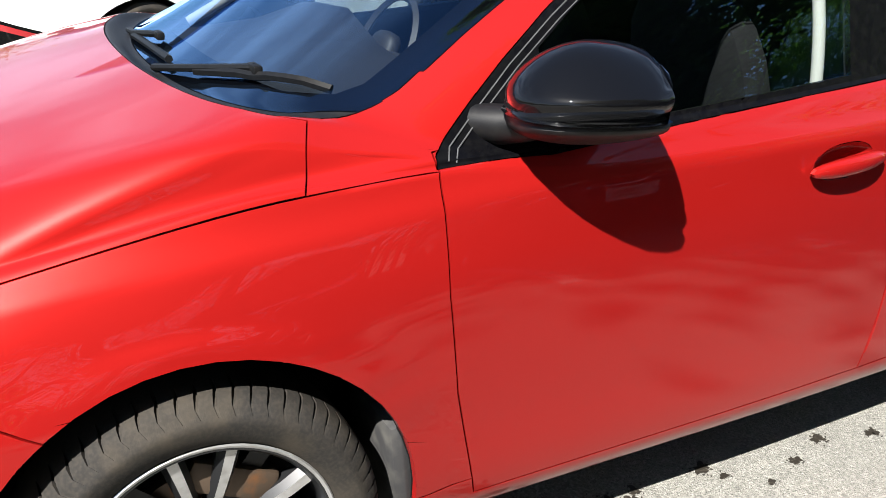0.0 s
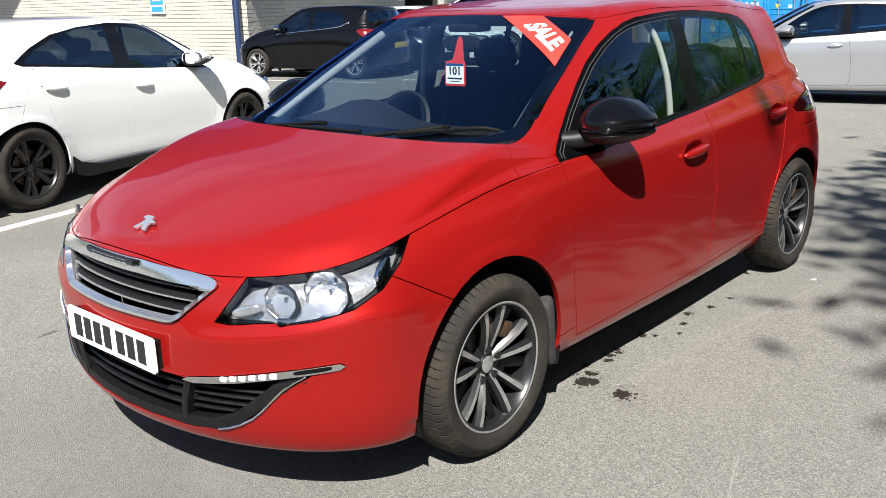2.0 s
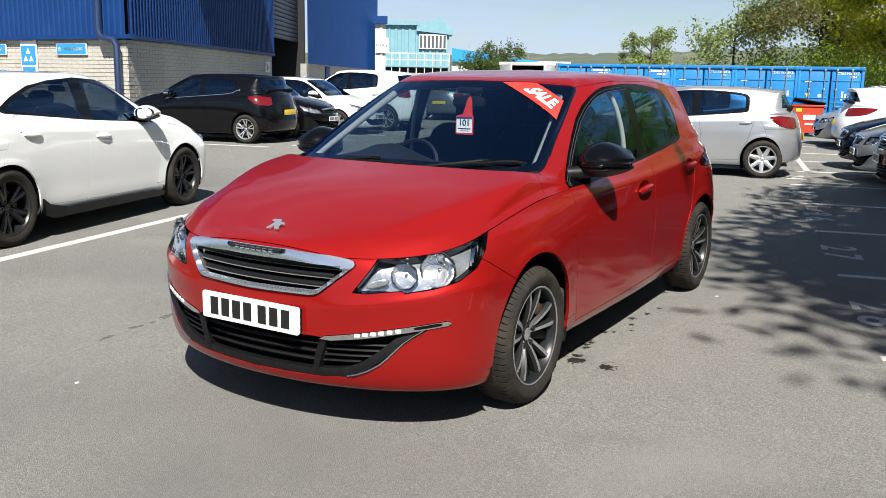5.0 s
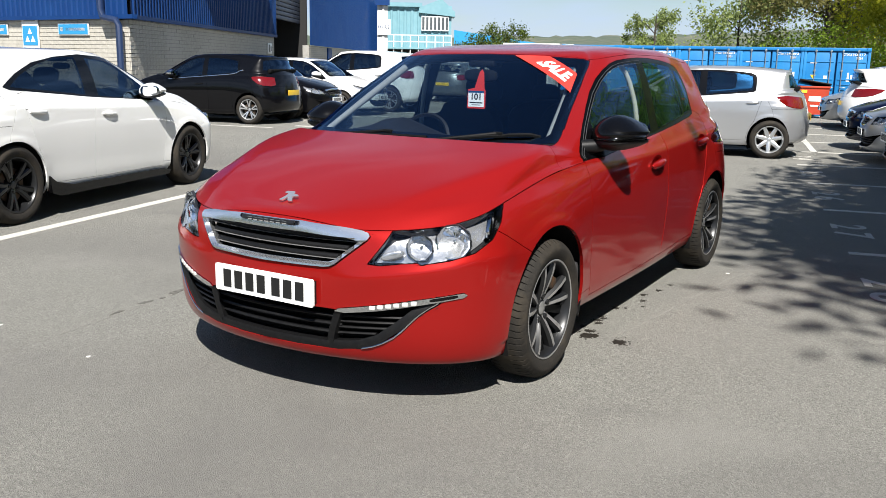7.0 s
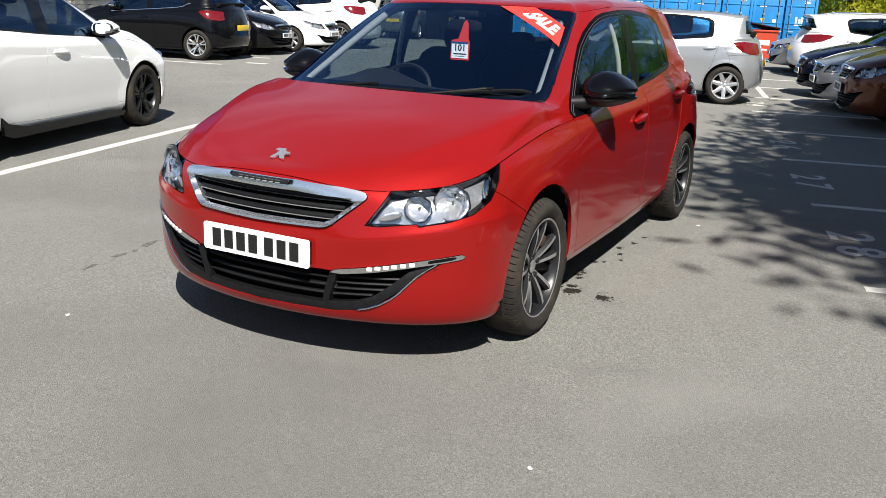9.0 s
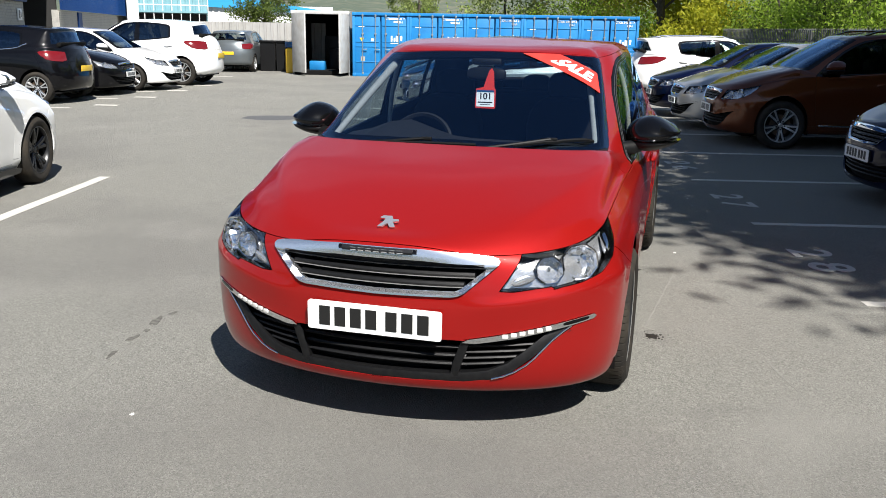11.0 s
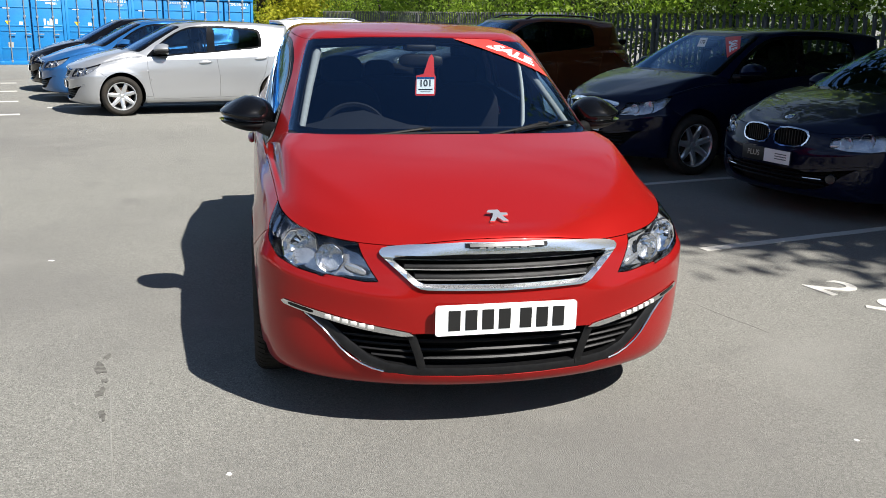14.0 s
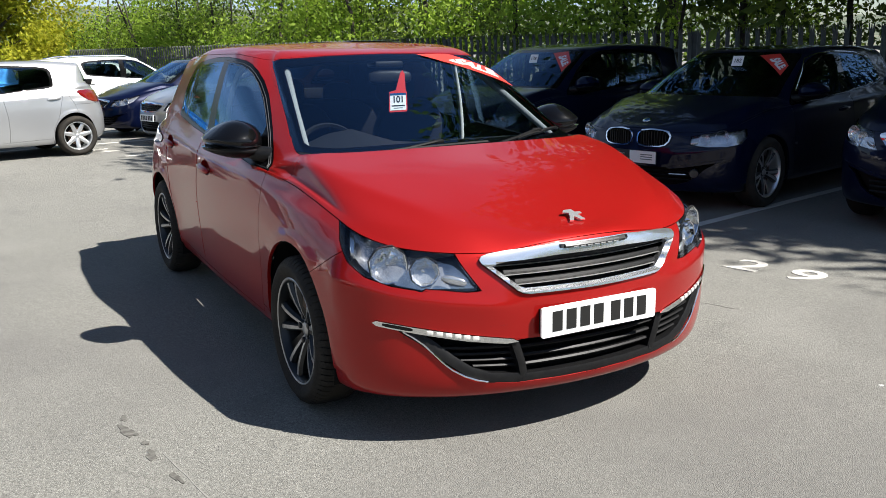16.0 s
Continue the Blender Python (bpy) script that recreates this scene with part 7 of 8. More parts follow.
def tree(name, label, u, v, h, crown_r, base, leaf, seed, clumps=90, per=80, size=0.10, low=0.30, at=None, lean=0.0):
    """A tapered trunk, forked limbs and a ragged crown of leaves."""
    rng = random.Random(seed)
    t = tagged(empty(name), label, "tree", "trees round the yard")
    bm = bmesh.new()
    r0 = base
    top = Vector((rng.uniform(-0.5, 0.5), rng.uniform(-0.5, 0.5), h * 0.86))
    spine = [Vector((0, 0, -0.1)), Vector((0.12, 0.05, h * 0.2)), Vector((lean * 0.4, -0.1, h * 0.45)), Vector((lean, 0, h * 0.66)) + top * 0.02, Vector((lean, 0, 0)) + top]
    tube(spine, r0, 9, bm, [1.25, 1.0, 0.75, 0.45, 0.15])
    centres = []
    for k in range(16):
        f = rng.uniform(low, 0.85)
        i = min(int(f * 4), 3)
        a = spine[i].lerp(spine[i + 1], f * 4 - i)
        ang = rng.uniform(0, 2 * math.pi)
        reach = crown_r * rng.uniform(0.55, 1.0) * (1.15 - 0.5 * abs(f - 0.5))
        tip = a + Vector((math.cos(ang) * reach, math.sin(ang) * reach, reach * rng.uniform(0.15, 0.75)))
        mid = a.lerp(tip, 0.5) + Vector((0, 0, reach * 0.12))
        tube([a, mid, tip], r0 * 0.34, 6, bm, [1, 0.6, 0.15])
        for q in range(clumps // 16 + 1):
            e = rng.uniform(0.35, 1.08)
            p = (a.lerp(mid, e * 2) if e < 0.5 else mid.lerp(tip, e * 2 - 1))
            off = Vector((rng.gauss(0, 1), rng.gauss(0, 1), rng.gauss(0, 0.8))) * crown_r * 0.17
            centres.append(tuple(p + off))
            if q % 2 == 0:
                tube([p, p + off * 0.9], r0 * 0.08, 4, bm, [1, 0.4])
    part("trunk", bm, BARK, t)
    o = new("crown", leaves(centres, per, crown_r * 0.095, size, seed))
    o.data.materials.append(leaf)
    o.parent = t
    t.matrix_world = Matrix.Translation(at) if at is not None else Matrix.Translation(site(u, v))
    return t


def hedge(name, label, spots, leaf, seed, per=260, spread=0.55, size=0.075):
    """A thicket as one object, with bare stems in it."""
    me = leaves(spots, per, (spread, spread, spread * 0.9), size, seed)
    me.name = name
    me.materials.append(leaf)
    return tagged(new(name, me), label, "hedge", kind="stuff")


def stems(spots, seed):
    rng = random.Random(seed)
    bm = bmesh.new()
    for x, y, h in spots:
        tube([(x, y, 0), (x + rng.uniform(-0.3, 0.3), y + rng.uniform(-0.3, 0.3), h * 0.5), (x + rng.uniform(-0.8, 0.8), y + rng.uniform(-0.8, 0.8), h)], rng.uniform(0.03, 0.09), 6, bm, [1, 0.7, 0.25])
    return bm


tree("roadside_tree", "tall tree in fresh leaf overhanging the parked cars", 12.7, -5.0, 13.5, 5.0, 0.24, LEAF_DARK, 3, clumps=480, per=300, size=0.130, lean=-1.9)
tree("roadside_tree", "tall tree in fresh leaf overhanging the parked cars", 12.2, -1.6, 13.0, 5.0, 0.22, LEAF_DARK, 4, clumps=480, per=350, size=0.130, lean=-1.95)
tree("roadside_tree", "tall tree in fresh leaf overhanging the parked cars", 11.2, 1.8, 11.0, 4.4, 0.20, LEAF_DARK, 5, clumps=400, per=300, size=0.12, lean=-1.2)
tree("roadside_tree", "tree in fresh leaf behind the fence", 14.8, 9.0, 9.0, 3.4, 0.20, LEAF, 6, clumps=90, per=110, size=0.07)
tree("roadside_tree", "tree in bright spring leaf behind the fence", 14.2, 14.0, 8.0, 3.6, 0.20, LEAF, 7, clumps=90, per=110, size=0.07)
tree("roadside_tree", "tree in bright spring leaf behind the fence", 13.0, 20.5, 8.0, 3.8, 0.20, LEAF, 8, clumps=100, per=120, size=0.07)
tree("roadside_tree", "tree in olive spring leaf behind the containers", 4.9, 38.5, 7.6, 3.0, 0.16, LEAF_OLIVE, 9, clumps=230, per=75, size=0.085, low=0.12)
tree("roadside_tree", "tree in bright spring leaf beside the containers", 6.9, 31.2, 7.2, 3.0, 0.18, LEAF_MAPLE, 14, clumps=250, per=130, size=0.08, low=0.10)
tree("roadside_tree", "young ash tree in fresh leaf behind the containers", 1.3, 41.0, 5.9, 2.7, 0.07, LEAF_ASH, 10, clumps=260, per=46, size=0.085, low=0.04)
tree("roadside_tree", "narrow dark tree far behind the containers", -3.9, 56.0, 5.4, 1.6, 0.12, LEAF_ASH, 12, clumps=140, per=80, size=0.08, low=0.06)
tree("roadside_tree", "bushy dark tree beyond the corrugated fence", -11.0, 43.0, 3.4, 1.6, 0.12, LEAF_DARK, 13, clumps=90, per=90, size=0.06, low=0.1)

# unseen dark hedge added behind the camera's path to darken reflections and fill light
rngs = random.Random(19)
ring_spots = []
for k in range(420):
    f = k / 420
    u, v = (11 - 40 * f / 0.6, -19.0) if f < 0.6 else (-27.0, -19 + 24 * (f - 0.6) / 0.4)
    ring_spots.append(tuple(site(u + rngs.uniform(-1.5, 1.5), v + rngs.uniform(-1.5, 1.5), rngs.uniform(0.3, 2.2) + 0.5 * math.sin(k * 0.11))))
hedge("hedge_behind", "added unseen dark hedge that darkens reflections and fill light", ring_spots, LEAF_DARK, 25, per=170, spread=0.85, size=0.14)

rngs = random.Random(20)
spots, spots2, poles = [], [], []
for k in range(190):
    v = -9 + 42 * (k / 190)
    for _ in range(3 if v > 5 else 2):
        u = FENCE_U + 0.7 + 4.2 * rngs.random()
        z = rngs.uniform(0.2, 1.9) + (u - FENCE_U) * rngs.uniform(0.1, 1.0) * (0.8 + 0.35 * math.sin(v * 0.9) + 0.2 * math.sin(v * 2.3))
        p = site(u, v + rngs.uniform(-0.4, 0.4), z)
        # dark leaves put the shade under trees and in gaps into colour
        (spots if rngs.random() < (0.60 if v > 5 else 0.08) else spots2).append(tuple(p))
    if k % 4 == 0:
        p = site(FENCE_U + rngs.uniform(1.2, 3.5), v)
        poles.append((p.x, p.y, rngs.uniform(3, 6)))
hedge("hedge_bright", "sunlit hedge in bright spring leaf behind the fence", spots, LEAF, 21, per=300, spread=0.40, size=0.058)
hedge("hedge_dark", "thicket behind the fence, its shade put into dark leaf colour", spots2, LEAF_DARK, 22, per=170, spread=0.45, size=0.055)
tagged(finish("bare_stems", stems(poles, 23), BARK), "bare stems in the thicket", "undergrowth", kind="stuff")
back = [tuple(site(rngs.uniform(-3 + 6 * (k % 3 > 0), 14), rngs.uniform(33, 40), rngs.uniform(0.2, 1.3 + 1.2 * (k % 3 > 0)))) for k in range(260)]
hedge("hedge_far", "bushes behind the containers", back, LEAF, 24, per=170, spread=0.65, size=0.06)

# ---- far wooded hill, one sheet
HILL = mat("wooded_hill", (0.060, 0.080, 0.050), 1.0, grain=(0.11, (0.125, 0.125, 0.085), 0.42, 0.62), stain=(0.014, (0.050, 0.072, 0.050), 0.42, 0.7))
hb = bmesh.new()
cols = []
for i in range(361):
    az = radians(-75 + 150 * i / 360)
    col = []
    for j in range(9):
        d = 420 + 60 * j
        hgt = (19 + 9 * noise.noise((math.sin(az) * 2.2 + 3, math.cos(az) * 2.2, 0)) + 15 * max(0, math.sin(az * 2 + 1.05))) * (j / 4 if j < 4 else 1) + (j > 1) * (1.6 * noise.noise((az * 90, j * 1.7, 2)) + 1.3 * noise.noise((az * 310, j * 1.7, 5)))
        col.append(hb.verts.new((d * math.sin(az), d * math.cos(az), max(hgt, -0.5) if j else -1)))
    cols.append(col)
for a, b in zip(cols, cols[1:]):
    for j in range(8):
        hb.faces.new((a[j], a[j + 1], b[j + 1], b[j]))
tagged(finish("backdrop", hb, HILL), "hazy wooded hill far behind the yard", "hill", kind="structure")

# ---- small things on the red car
def skin_tree(car, names):
    vs, fs = [], []
    for o in car.children_recursive:
        if o.type == "MESH" and o.name.split(".")[0] in names:
            k = len(vs)
            vs += [v.co.copy() for v in o.data.vertices]
            fs += [[k + i for i in p.vertices] for p in o.data.polygons]
    return BVHTree.FromPolygons(vs, fs)


FRONT_GLASS = skin_tree(hero, {"windscreen", "screen_border"})
BONNET = skin_tree(hero, {"bonnet"})


def laid(tree_, p, lift):
    """A place laid on a skin from above, standing off by lift."""
    at, no, _, _ = tree_.find_nearest(Vector(p))
    if no.z < 0:
        no = -no
    return at + no * lift


def banner(tree_, parent, A, B, C, D, words, lift=0.005):
    """A vinyl band between the edges A-C (below) and B-D (above), with its words."""
    A, B, C, D = map(Vector, (A, B, C, D))
    def at(s, t):
        return A.lerp(C, s).lerp(B.lerp(D, s), t)
    out = (C - A).cross(B - A).normalized()
    out = out if out.z > 0 else -out
    def laid_on(s, t, off):
        hit = tree_.ray_cast(at(s, t) + out * 0.25, -out)[0]
        return (hit if hit is not None else tree_.find_nearest(at(s, t))[0]) + out * off
    bm = bmesh.new()
    n = 24
    grid = [[bm.verts.new(laid_on(i / n, j / 5, lift)) for j in range(6)] for i in range(n + 1)]
    for a, b in zip(grid, grid[1:]):
        for j in range(5):
            bm.faces.new((a[j], b[j], b[j + 1], a[j + 1]))
    strip = part("sale_banner", bm, SALE_RED, parent, "red sale banner with white letters")
    tx = text_mesh(words, 1.0, 0, 0.05)
    bmesh.ops.triangulate(tx, faces=tx.faces)
    bmesh.ops.subdivide_edges(tx, edges=tx.edges, cuts=3)
    lo = min(v.co.x for v in tx.verts)
    hi = max(v.co.x for v in tx.verts)
    y0, y1 = min(v.co.y for v in tx.verts), max(v.co.y for v in tx.verts)
    for v in tx.verts:
        t = (v.co.y - y0) / (y1 - y0)
        s = 0.30 + 0.60 * (v.co.x - lo) / (hi - lo) + 0.05 * (t - 0.5)
        v.co = laid_on(s, 0.20 + 0.60 * t, lift + 0.003)
    part("letters", tx, SALE_WHITE, strip, "white bold letters", sharp=60)
    return strip


banner(FRONT_GLASS, hero, (0.18, 0.93, 1.384), (0.375, 0.945, 1.379), (0.620, 0.672, 1.208), (0.583, 0.835, 1.294), "SALE")

# price tag hanging behind the glass
TAG = Matrix.Translation((0.012, 0.815, 1.158)) @ pose(0, 0, 0, 90, 0, 4) @ Matrix.Scale(0.9, 4)
tag = part("stock_tag", move(prism([(-0.055, -0.062), (0.055, -0.062), (0.060, -0.052), (0.060, 0.045), (0.052, 0.06), (0.047, 0.15), (0.035, 0.17), (0.02, 0.155), (-0.012, 0.06), (-0.055, 0.05), (-0.060, -0.052)], -0.001, 0.001), TAG), SALE_RED, hero, "red hanging tag with a white stock number")
part("number_card", move(box(0.104, 0.094, 0.001, (0, -0.005, 0.0025)), TAG), SALE_WHITE, tag)
part("card_header", move(box(0.104, 0.012, 0.001, (0, 0.037, 0.0035)), TAG), BLUE_P, tag)
part("card_number", move(text_mesh("101", 0.052, 0.0004, 0.0012), TAG @ pose(0, 0.007, 0.004)), INK, tag)
part("card_bar", move(box(0.085, 0.007, 0.0006, (0, -0.027, 0.0035)), TAG), INK, tag)
part("card_bar", move(box(0.06, 0.004, 0.0006, (0, -0.040, 0.0035)), TAG), GREY_P, tag)

# wipers
for path, grip in ((((0.13, 0.05, 1.0), (0.30, 0.155, 1.0), (0.46, 0.235, 1.01), (0.645, 0.305, 1.01)), 2), (((-0.42, 0.135, 1.0), (-0.28, 0.125, 1.0), (-0.11, 0.165, 1.0), (0.13, 0.135, 1.0)), 2)):
    pts = [laid(FRONT_GLASS, p, 0.012) for p in path]
    arm = part("wiper", tube([pts[0] + Vector((0, -0.02, 0.004)), pts[1] + Vector((0, 0, 0.006)), pts[2] + Vector((0, 0, 0.006))], 0.008, 8), WIPER_BLACK, hero, "black wiper resting on the windscreen")
    part("wiper_blade", tube([laid(FRONT_GLASS, Vector(path[1]).lerp(Vector(path[3]), k / 8), 0.012) for k in range(9)], 0.009, 6), WIPER_BLACK, arm)
    part("blade_grip", move(box(0.05, 0.018, 0.018, bevel=0.004), Matrix.Translation(pts[2] + Vector((0, 0, 0.004)))), WIPER_BLACK, arm)

# chrome emblem on the bonnet: a plain cut-out shape
emblem = [(-0.036, -0.030), (-0.018, -0.030), (-0.004, -0.008), (0.012, -0.030), (0.034, -0.030), (0.016, 0.000), (0.039, 0.004), (0.036, 0.014), (0.014, 0.015), (0.006, 0.032), (-0.030, 0.031), (-0.040, 0.019), (-0.016, 0.013), (-0.022, -0.006)]
em = prism(emblem, -0.003, 0.004)
at, no, _, _ = BONNET.find_nearest(Vector((0, -0.680, 0.79)))
tilt = math.degrees(math.asin(min(1, abs(no.y)))) + 9
part("bonnet_emblem", move(em, Matrix.Translation(at + no * 0.012) @ pose(0, 0, 0, tilt, 0, 0)), EMBLEM, hero, "chrome emblem cut-out", sharp=20)

# tow-eye cover: a square seam in the bumper
for x0, x1, z0, z1 in ((-0.425, -0.365, 0.515, 0.515), (-0.425, -0.365, 0.463, 0.463)):
    part("tow_cover_seam", bow(x0, x1, z0, z1, -0.0010, 0.001, 0.004, 3), TRIM, hero)
for x in (-0.425, -0.365):
    part("tow_cover_seam", box(0.001, 0.006, 0.052, (x, nose_y(x, 0.49) + 0.0022, 0.489)), TRIM, hero)


# rear lamps of the white hatchback, draped on its corner
def drape(tree_, corners, out, lift, n=8):
    A, B, C, D = map(Vector, corners)
    out = Vector(out).normalized()
    bm = bmesh.new()
    grid = []
    for i in range(n + 1):
        row = []
        for j in range(5):
            p = A.lerp(C, i / n).lerp(B.lerp(D, i / n), j / 4)
            hit = tree_.ray_cast(p + out * 0.5, -out)[0]
            row.append(bm.verts.new((hit if hit is not None else p) + out * lift))
        grid.append(row)
    for a, b in zip(grid, grid[1:]):
        for j in range(4):
            bm.faces.new((a[j], b[j], b[j + 1], a[j + 1]))
    bmesh.ops.solidify(bm, geom=bm.faces[:], thickness=0.006)
    return bm


WHITE_HATCH_SKIN = skin_tree(white_hatch, {"rear_quarter_panel", "tailgate", "rear_bumper", "tail_light", "body_side_frame"})
CLEAR_RED = mat("bright_tail_lens", (0.40, 0.02, 0.025), 0.15, coat=1.0)
for s in (1, -1):
    lamp = part("tail_light", drape(WHITE_HATCH_SKIN, ((s * 0.88, 2.98, 0.90), (s * 0.88, 2.96, 0.93), (s * 0.60, 3.56, 0.74), (s * 0.60, 3.52, 1.00)), (s * 0.75, 0.66, 0.1), 0.010), GLOSS_BLACK, white_hatch, "black tail light cluster with a red lens")
    part("lamp_lens", drape(WHITE_HATCH_SKIN, ((s * 0.84, 3.13, 0.885), (s * 0.84, 3.11, 0.945), (s * 0.60, 3.54, 0.78), (s * 0.60, 3.50, 0.97)), (s * 0.75, 0.66, 0.1), 0.016), CLEAR_RED, lamp)
    vent = part("rear_vent", drape(WHITE_HATCH_SKIN, ((s * 0.84, 3.20, 0.36), (s * 0.84, 3.20, 0.46), (s * 0.62, 3.55, 0.34), (s * 0.62, 3.55, 0.56)), (s * 0.75, 0.66, 0.0), 0.008), GLOSS_BLACK, white_hatch)
    part("reflector", drape(WHITE_HATCH_SKIN, ((s * 0.82, 3.24, 0.42), (s * 0.82, 3.24, 0.45), (s * 0.64, 3.52, 0.49), (s * 0.64, 3.52, 0.53)), (s * 0.75, 0.66, 0.0), 0.013), CLEAR_RED, vent)

# sale banners and stock cards on the shaded cars
for car, w in ((shaded_small, 0.0), (saloon, 0.0)):
    tree_ = skin_tree(car, {"windscreen", "screen_border"})
    k = max(v.co.y for o in car.children if o.name.startswith("screen_border") for v in o.data.vertices)
    top = max(v.co.z for o in car.children if o.name.startswith("screen_border") for v in o.data.vertices)
    banner(tree_, car, (0.22, k - 0.15, top - 0.04), (0.40, k - 0.10, top - 0.02), (0.60, k - 0.46, top - 0.22), (0.58, k - 0.28, top - 0.12), "SALE")
    p = laid(tree_, (0.10, k - 0.30, top - 0.16), 0.012) + Vector((0, -0.03, 0.02))
    card = part("stock_card", move(box(0.115, 0.10, 0.002), Matrix.Translation(p) @ pose(0, 0, 0, 68, 0, 0)), SALE_WHITE, car, "white stock card")
    part("card_number", move(text_mesh("182" if car is saloon else "178", 0.056, 0.0004, 0.0006), Matrix.Translation(p) @ pose(0, 0, 0, 68, 0, 0) @ pose(0, 0, 0.003)), INK, card)

# bright window line and fog lamps of the saloon
SALOON_SKIN = skin_tree(saloon, {"window_frame", "body_side_frame", "roof", "front_door", "rear_door", "front_wing", "front_side_window", "rear_side_window"})
bend = warp(SALOON)
at, no = skin_tree(saloon, {"bonnet"}).ray_cast(Vector((0, -0.60, 2)), Vector((0, 0, -1)))[:2]
roundel = part("round_emblem", move(lathe([(0.0, 0.0), (0.004, 0.0), (0.005, 0.036), (0.002, 0.041), (-0.004, 0.042)], 28, "z"), Matrix.Translation(at) @ (no if no.z > 0 else -no).to_track_quat("Z", "Y").to_matrix().to_4x4()), CHROME, saloon, "round chrome and blue emblem")
part("emblem_face", move(lathe([(0.0062, 0.0), (0.0062, 0.024), (0.004, 0.025)], 24, "z"), Matrix.Translation(at) @ (no if no.z > 0 else -no).to_track_quat("Z", "Y").to_matrix().to_4x4()), BLUE_P, roundel)
for s in (1, -1):
    line = []
    for y, z in ((0.60, 1.03), (0.80, 1.185), (0.98, 1.325), (1.15, 1.369), (1.35, 1.383), (1.5, 1.389), (1.85, 1.379), (2.06, 1.343), (2.16, 1.26)):
        p = bend((s * 0.9, y, z))
        hit = SALOON_SKIN.ray_cast(Vector((s * 1.3, p.y, p.z)), Vector((-s, 0, 0)))[0]
        if hit is not None:
            line.append(hit + Vector((s * 0.002, 0, 0.002)))
    part("window_trim", tube(line, 0.006, 6), CHROME, saloon, "thin chrome line over the windows")
    y = nose_y(0.56, 0.36) * 0.95
    part("fog_light", move(lathe([(0.0, 0.0), (0.004, 0.036), (-0.01, 0.044), (-0.03, 0.044)], 18, "z"), Matrix.Translation((s * 0.555, y - 0.004, 0.345)) @ pose(0, 0, 0, 90, 0, s * 32)), LAMP_IN, saloon)
    part("bumper_trim", bow(s * 0.36, s * 0.50, 0.335, 0.338, 0.018, 0.008, 0.01, 5), CHROME, saloon)

# bright line under the windows of the three-door car
THREE_SKIN = skin_tree(three_door, {"window_frame", "body_side_frame", "front_door", "rear_quarter_panel", "front_side_window", "rear_side_window"})
bend = warp(SMALL)
for s in (1, -1):
    line = []
    for y, z in ((0.56, 0.908), (0.80, 0.925), (1.13, 0.952), (1.51, 0.980), (1.92, 1.014), (2.15, 1.036), (2.27, 1.062), (2.33, 1.10), (2.40, 1.125)):
        p = bend((s * 0.9, y, z))
        hit = THREE_SKIN.ray_cast(Vector((s * 1.3, p.y, p.z)), Vector((-s, 0, 0)))[0]
        if hit is not None:
            line.append(hit + Vector((s * 0.002, 0, 0)))
    part("window_trim", tube(line, 0.010, 6), CHROME, three_door, "chrome line under the windows")

# roof rails and a bright sill line
for car, spec in ((suv, TALL), (estate, LONG)):
    bend = warp(spec)
    roof = skin_tree(car, {"roof", "body_side_frame", "tailgate"})
    for s in (1, -1):
        pts = []
        for k in range(9):
            p = bend((s * 0.53, 1.15 + 0.17 * k, 1.40))
            hit = roof.ray_cast(Vector((p.x, p.y, 3.0)), Vector((0, 0, -1)))[0]
            if hit is not None:
                pts.append(hit + Vector((0, 0, 0.0 if k in (0, 8) else 0.035)))
        part("roof_rail", tube(pts, 0.014, 8), DARK_CHROME, car, "silver roof rail")
        if car is suv:
            a, b = bend((s * 0.862, 0.52, 0.30)), bend((s * 0.862, 2.22, 0.31))
            part("sill_strip", box(0.012, (b - a).length, 0.022, tuple((a + b) / 2), 0.003), CHROME, car)

# ---- marks on the tarmac: oil spots, a repaired drain, pale specks, scratches
OIL = mat("oil_stain", (0.011, 0.0085, 0.0055), 0.6, grain=(150, (0.040, 0.034, 0.025), 0.52, 0.70))
SPECK = mat("pale_speck", (0.595, 0.586, 0.561), 0.8)
SCRATCH = mat("chalky_scratch", (0.20, 0.195, 0.176), 0.9, grain=(30, (0.155, 0.152, 0.138), 0.4, 0.7))
FAINT = mat("faint_oil", (0.062, 0.058, 0.05), 0.8, grain=(45, (0.14, 0.136, 0.12), 0.40, 0.70))
rs = random.Random(31)


def blot(bm, x, y, r, ragged, stretch=1.0, turn=0.0, n=24, top=0.0022):
    """A flat drop with a wavering outline."""
    waves = [(k, rs.uniform(0, 6.28), ragged / (0.6 + 0.25 * k)) for k in (2, 3, 5, 7)]
    out = []
    for k in range(n):
        a = 2 * math.pi * k / n
        q = r * (1 + sum(w * math.sin(f * a + ph) for f, ph, w in waves) * 0.55)
        px, py = q * math.cos(a) * stretch, q * math.sin(a)
        out.append((x + px * math.cos(turn) - py * math.sin(turn), y + px * math.sin(turn) + py * math.cos(turn)))
    return prism(out, 0.0, top, bm=bm)


def spot(x, y, r, m, name, label, ragged=0.45, stretch=1.0, turn=0.0):
    return tagged(finish(name, blot(None, x, y, r, ragged, stretch, turn), m, smooth=False), label, "stain", "marks on the tarmac", "structure")


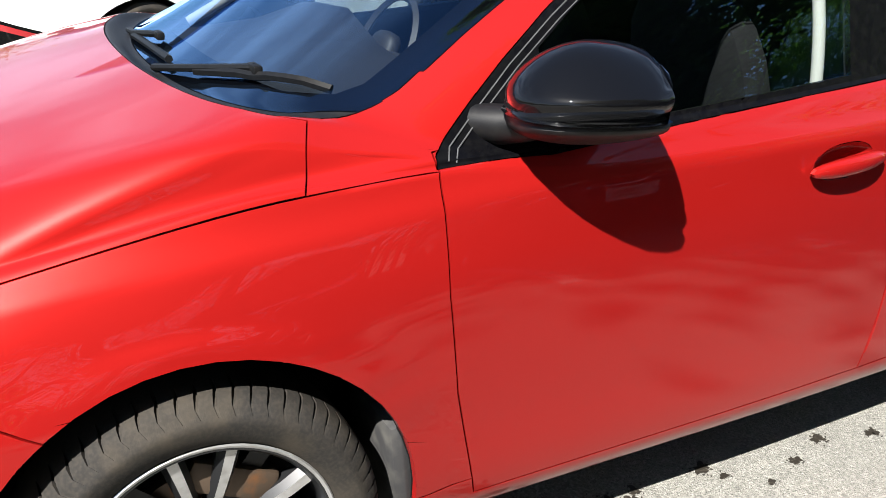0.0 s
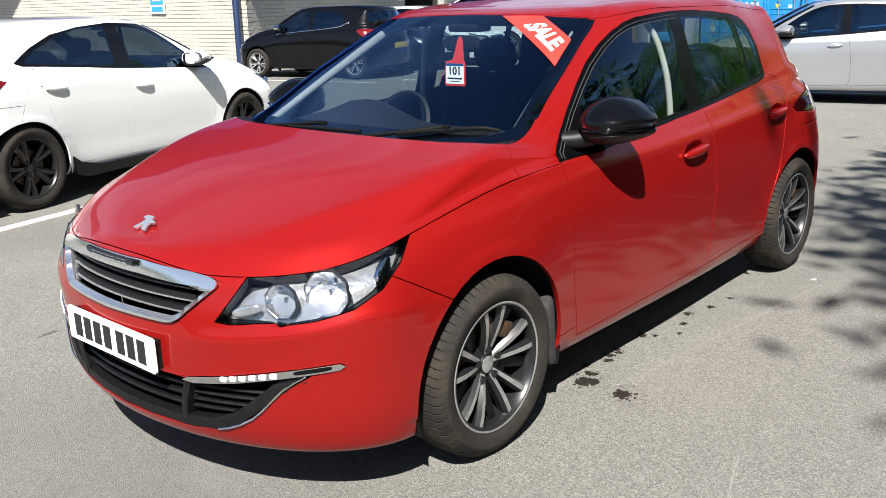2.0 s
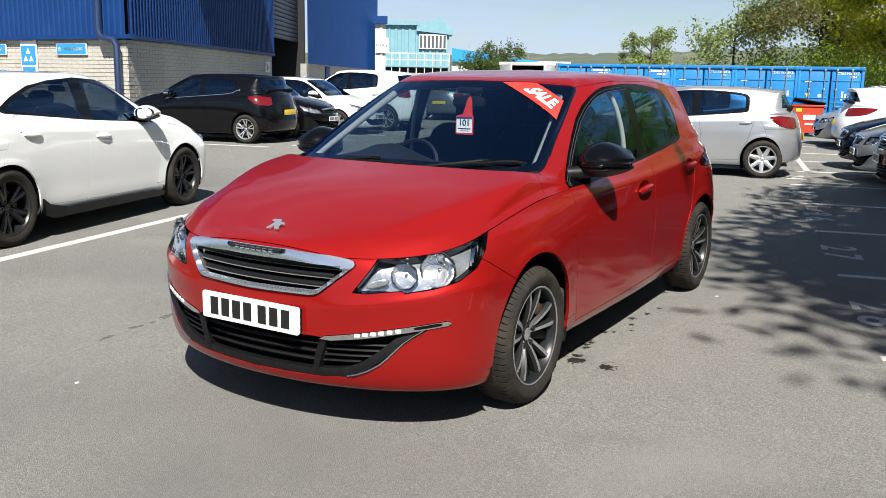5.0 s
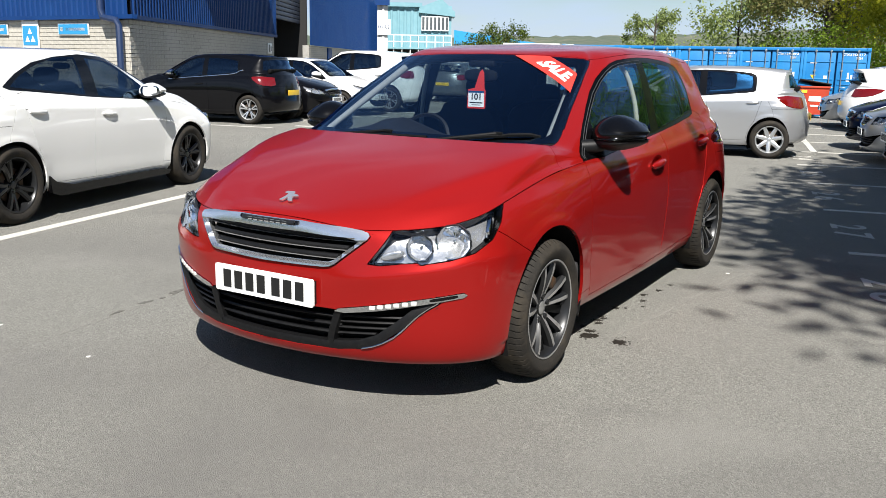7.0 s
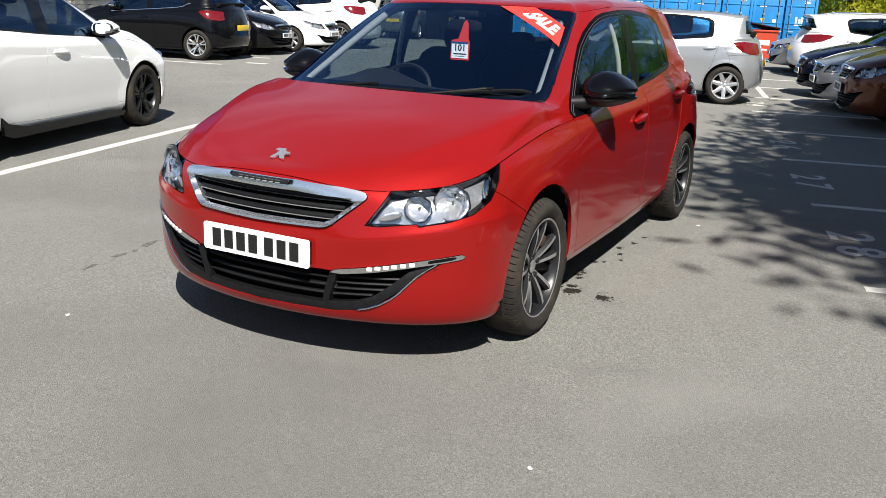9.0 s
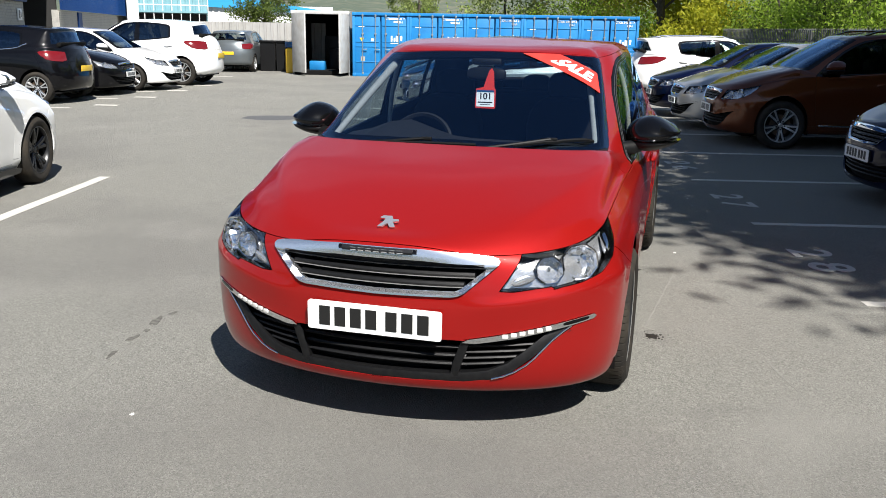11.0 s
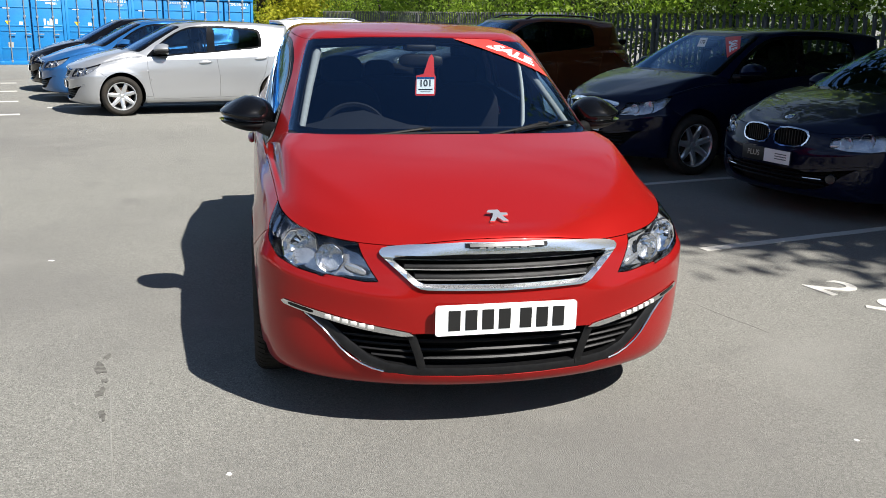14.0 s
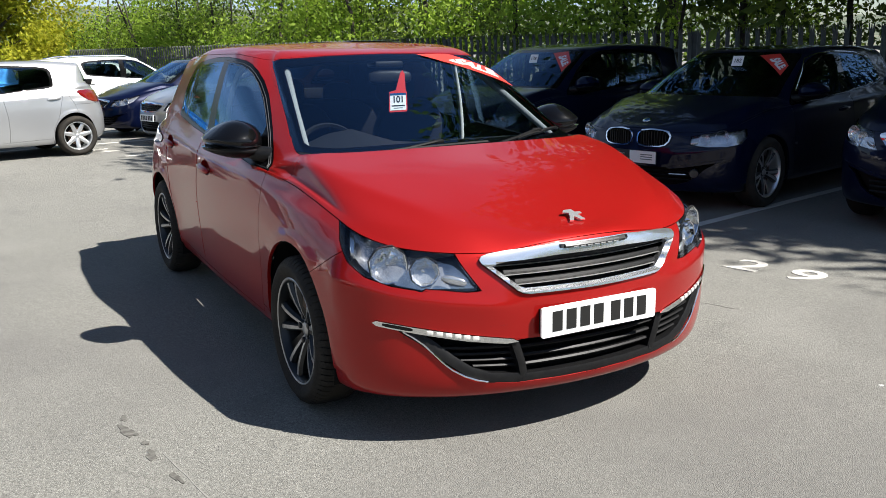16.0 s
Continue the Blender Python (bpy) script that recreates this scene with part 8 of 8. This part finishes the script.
def splash(x, y, r, n):
    """A spatter: a broken middle of overlapping drops and finer ones thrown round it."""
    bm = blot(None, x, y, r * 0.70, 0.55)
    for k in range(n):
        a, d = rs.uniform(0, 6.28), abs(rs.gauss(0.4, 0.75)) * r
        size = r * rs.uniform(0.05, 0.26) * max(0.25, 1 - 0.40 * d / r)
        blot(bm, x + d * math.cos(a), y + d * math.sin(a), size, 0.5, n=9, top=0.0012 + 0.00004 * k)
    return tagged(finish("oil_spot", bm, OIL, smooth=False), "spatter of dark oil drops on tarmac", "stain", "marks on the tarmac", "structure")


for x, y, r in ((0.79, 0.664, 0.046), (0.959, 0.651, 0.036), (0.76, 0.74, 0.026), (0.70, 0.80, 0.018), (0.72, 0.95, 0.022), (0.745, 0.90, 0.020), (0.735, 1.00, 0.016), (0.71, 1.03, 0.016),
                (0.712, 1.24, 0.024), (0.76, 1.27, 0.013), (0.744, 1.615, 0.020), (0.79, 1.483, 0.018), (0.787, 1.773, 0.020), (0.83, 1.36, 0.012), (0.80, 1.95, 0.015)):
    splash(x, y, r * 1.15, 70 if r > 0.03 else 30)
for x, y, r, st, tn in ((-1.54, 0.06, 0.026, 2.2, 1.7), (-1.50, -0.08, 0.012, 1.8, 1.5), (-1.50, -0.20, 0.016, 3.0, 1.6), (-1.46, -0.42, 0.012, 4.0, 1.7), (-1.53, 0.20, 0.014, 2.0, 1.4)):
    spot(x, y, r, FAINT, "oil_spot", "dark smear on tarmac", stretch=st, turn=tn)
for x, y, r in ((-0.978, -0.962, 0.009), (1.02, 2.5, 0.01), (-2.1, 1.9, 0.014), (-1.75, -0.9, 0.01), (0.4, -1.9, 0.008), (1.3, -1.1, 0.008)):
    spot(x, y, r, SPECK, "pale_speck", "pale speck on tarmac")


def scratch(points, w):
    bm = bmesh.new()
    rows = []
    for i, p in enumerate(points):
        d = (Vector(points[min(i + 1, len(points) - 1)]) - Vector(points[max(i - 1, 0)])).normalized()
        n = Vector((-d.y, d.x)) * w / 2 * rs.uniform(0.5, 1.3)
        rows.append([bm.verts.new((p[0] + s * n.x, p[1] + s * n.y, z)) for s, z in ((-1, 0.0), (-1, 0.0015), (1, 0.0015), (1, 0.0))])
    for a, b in zip(rows, rows[1:]):
        for k in range(3):
            bm.faces.new((a[k], a[k + 1], b[k + 1], b[k]))
    return tagged(finish("scratch_mark", bm, SCRATCH, sharp=20), "faint pale scrape on tarmac", "scrape", "marks on the tarmac", "structure")


def wander(a, b, n, j):
    return [(a[0] + (b[0] - a[0]) * k / n + rs.uniform(-j, j), a[1] + (b[1] - a[1]) * k / n + rs.uniform(-j, j)) for k in range(n + 1)]


scratch(wander((0.91, 0.74), (1.08, 2.45), 20, 0.004), 0.008)
scratch(wander((1.49, 0.48), (1.63, 0.02), 10, 0.004), 0.006)
scratch(wander((-1.46, -0.20), (-1.30, -1.3), 14, 0.004), 0.005)
# sunken patch in the lane
PATCH = mat("dark_patch", (0.085, 0.086, 0.088), 0.85, grain=(20, (0.055, 0.055, 0.058), 0.4, 0.7))
spot(-5.72, 9.85, 0.42, PATCH, "tarmac_patch", "dark repaired patch in tarmac", 0.12, 1.15, 0.4)
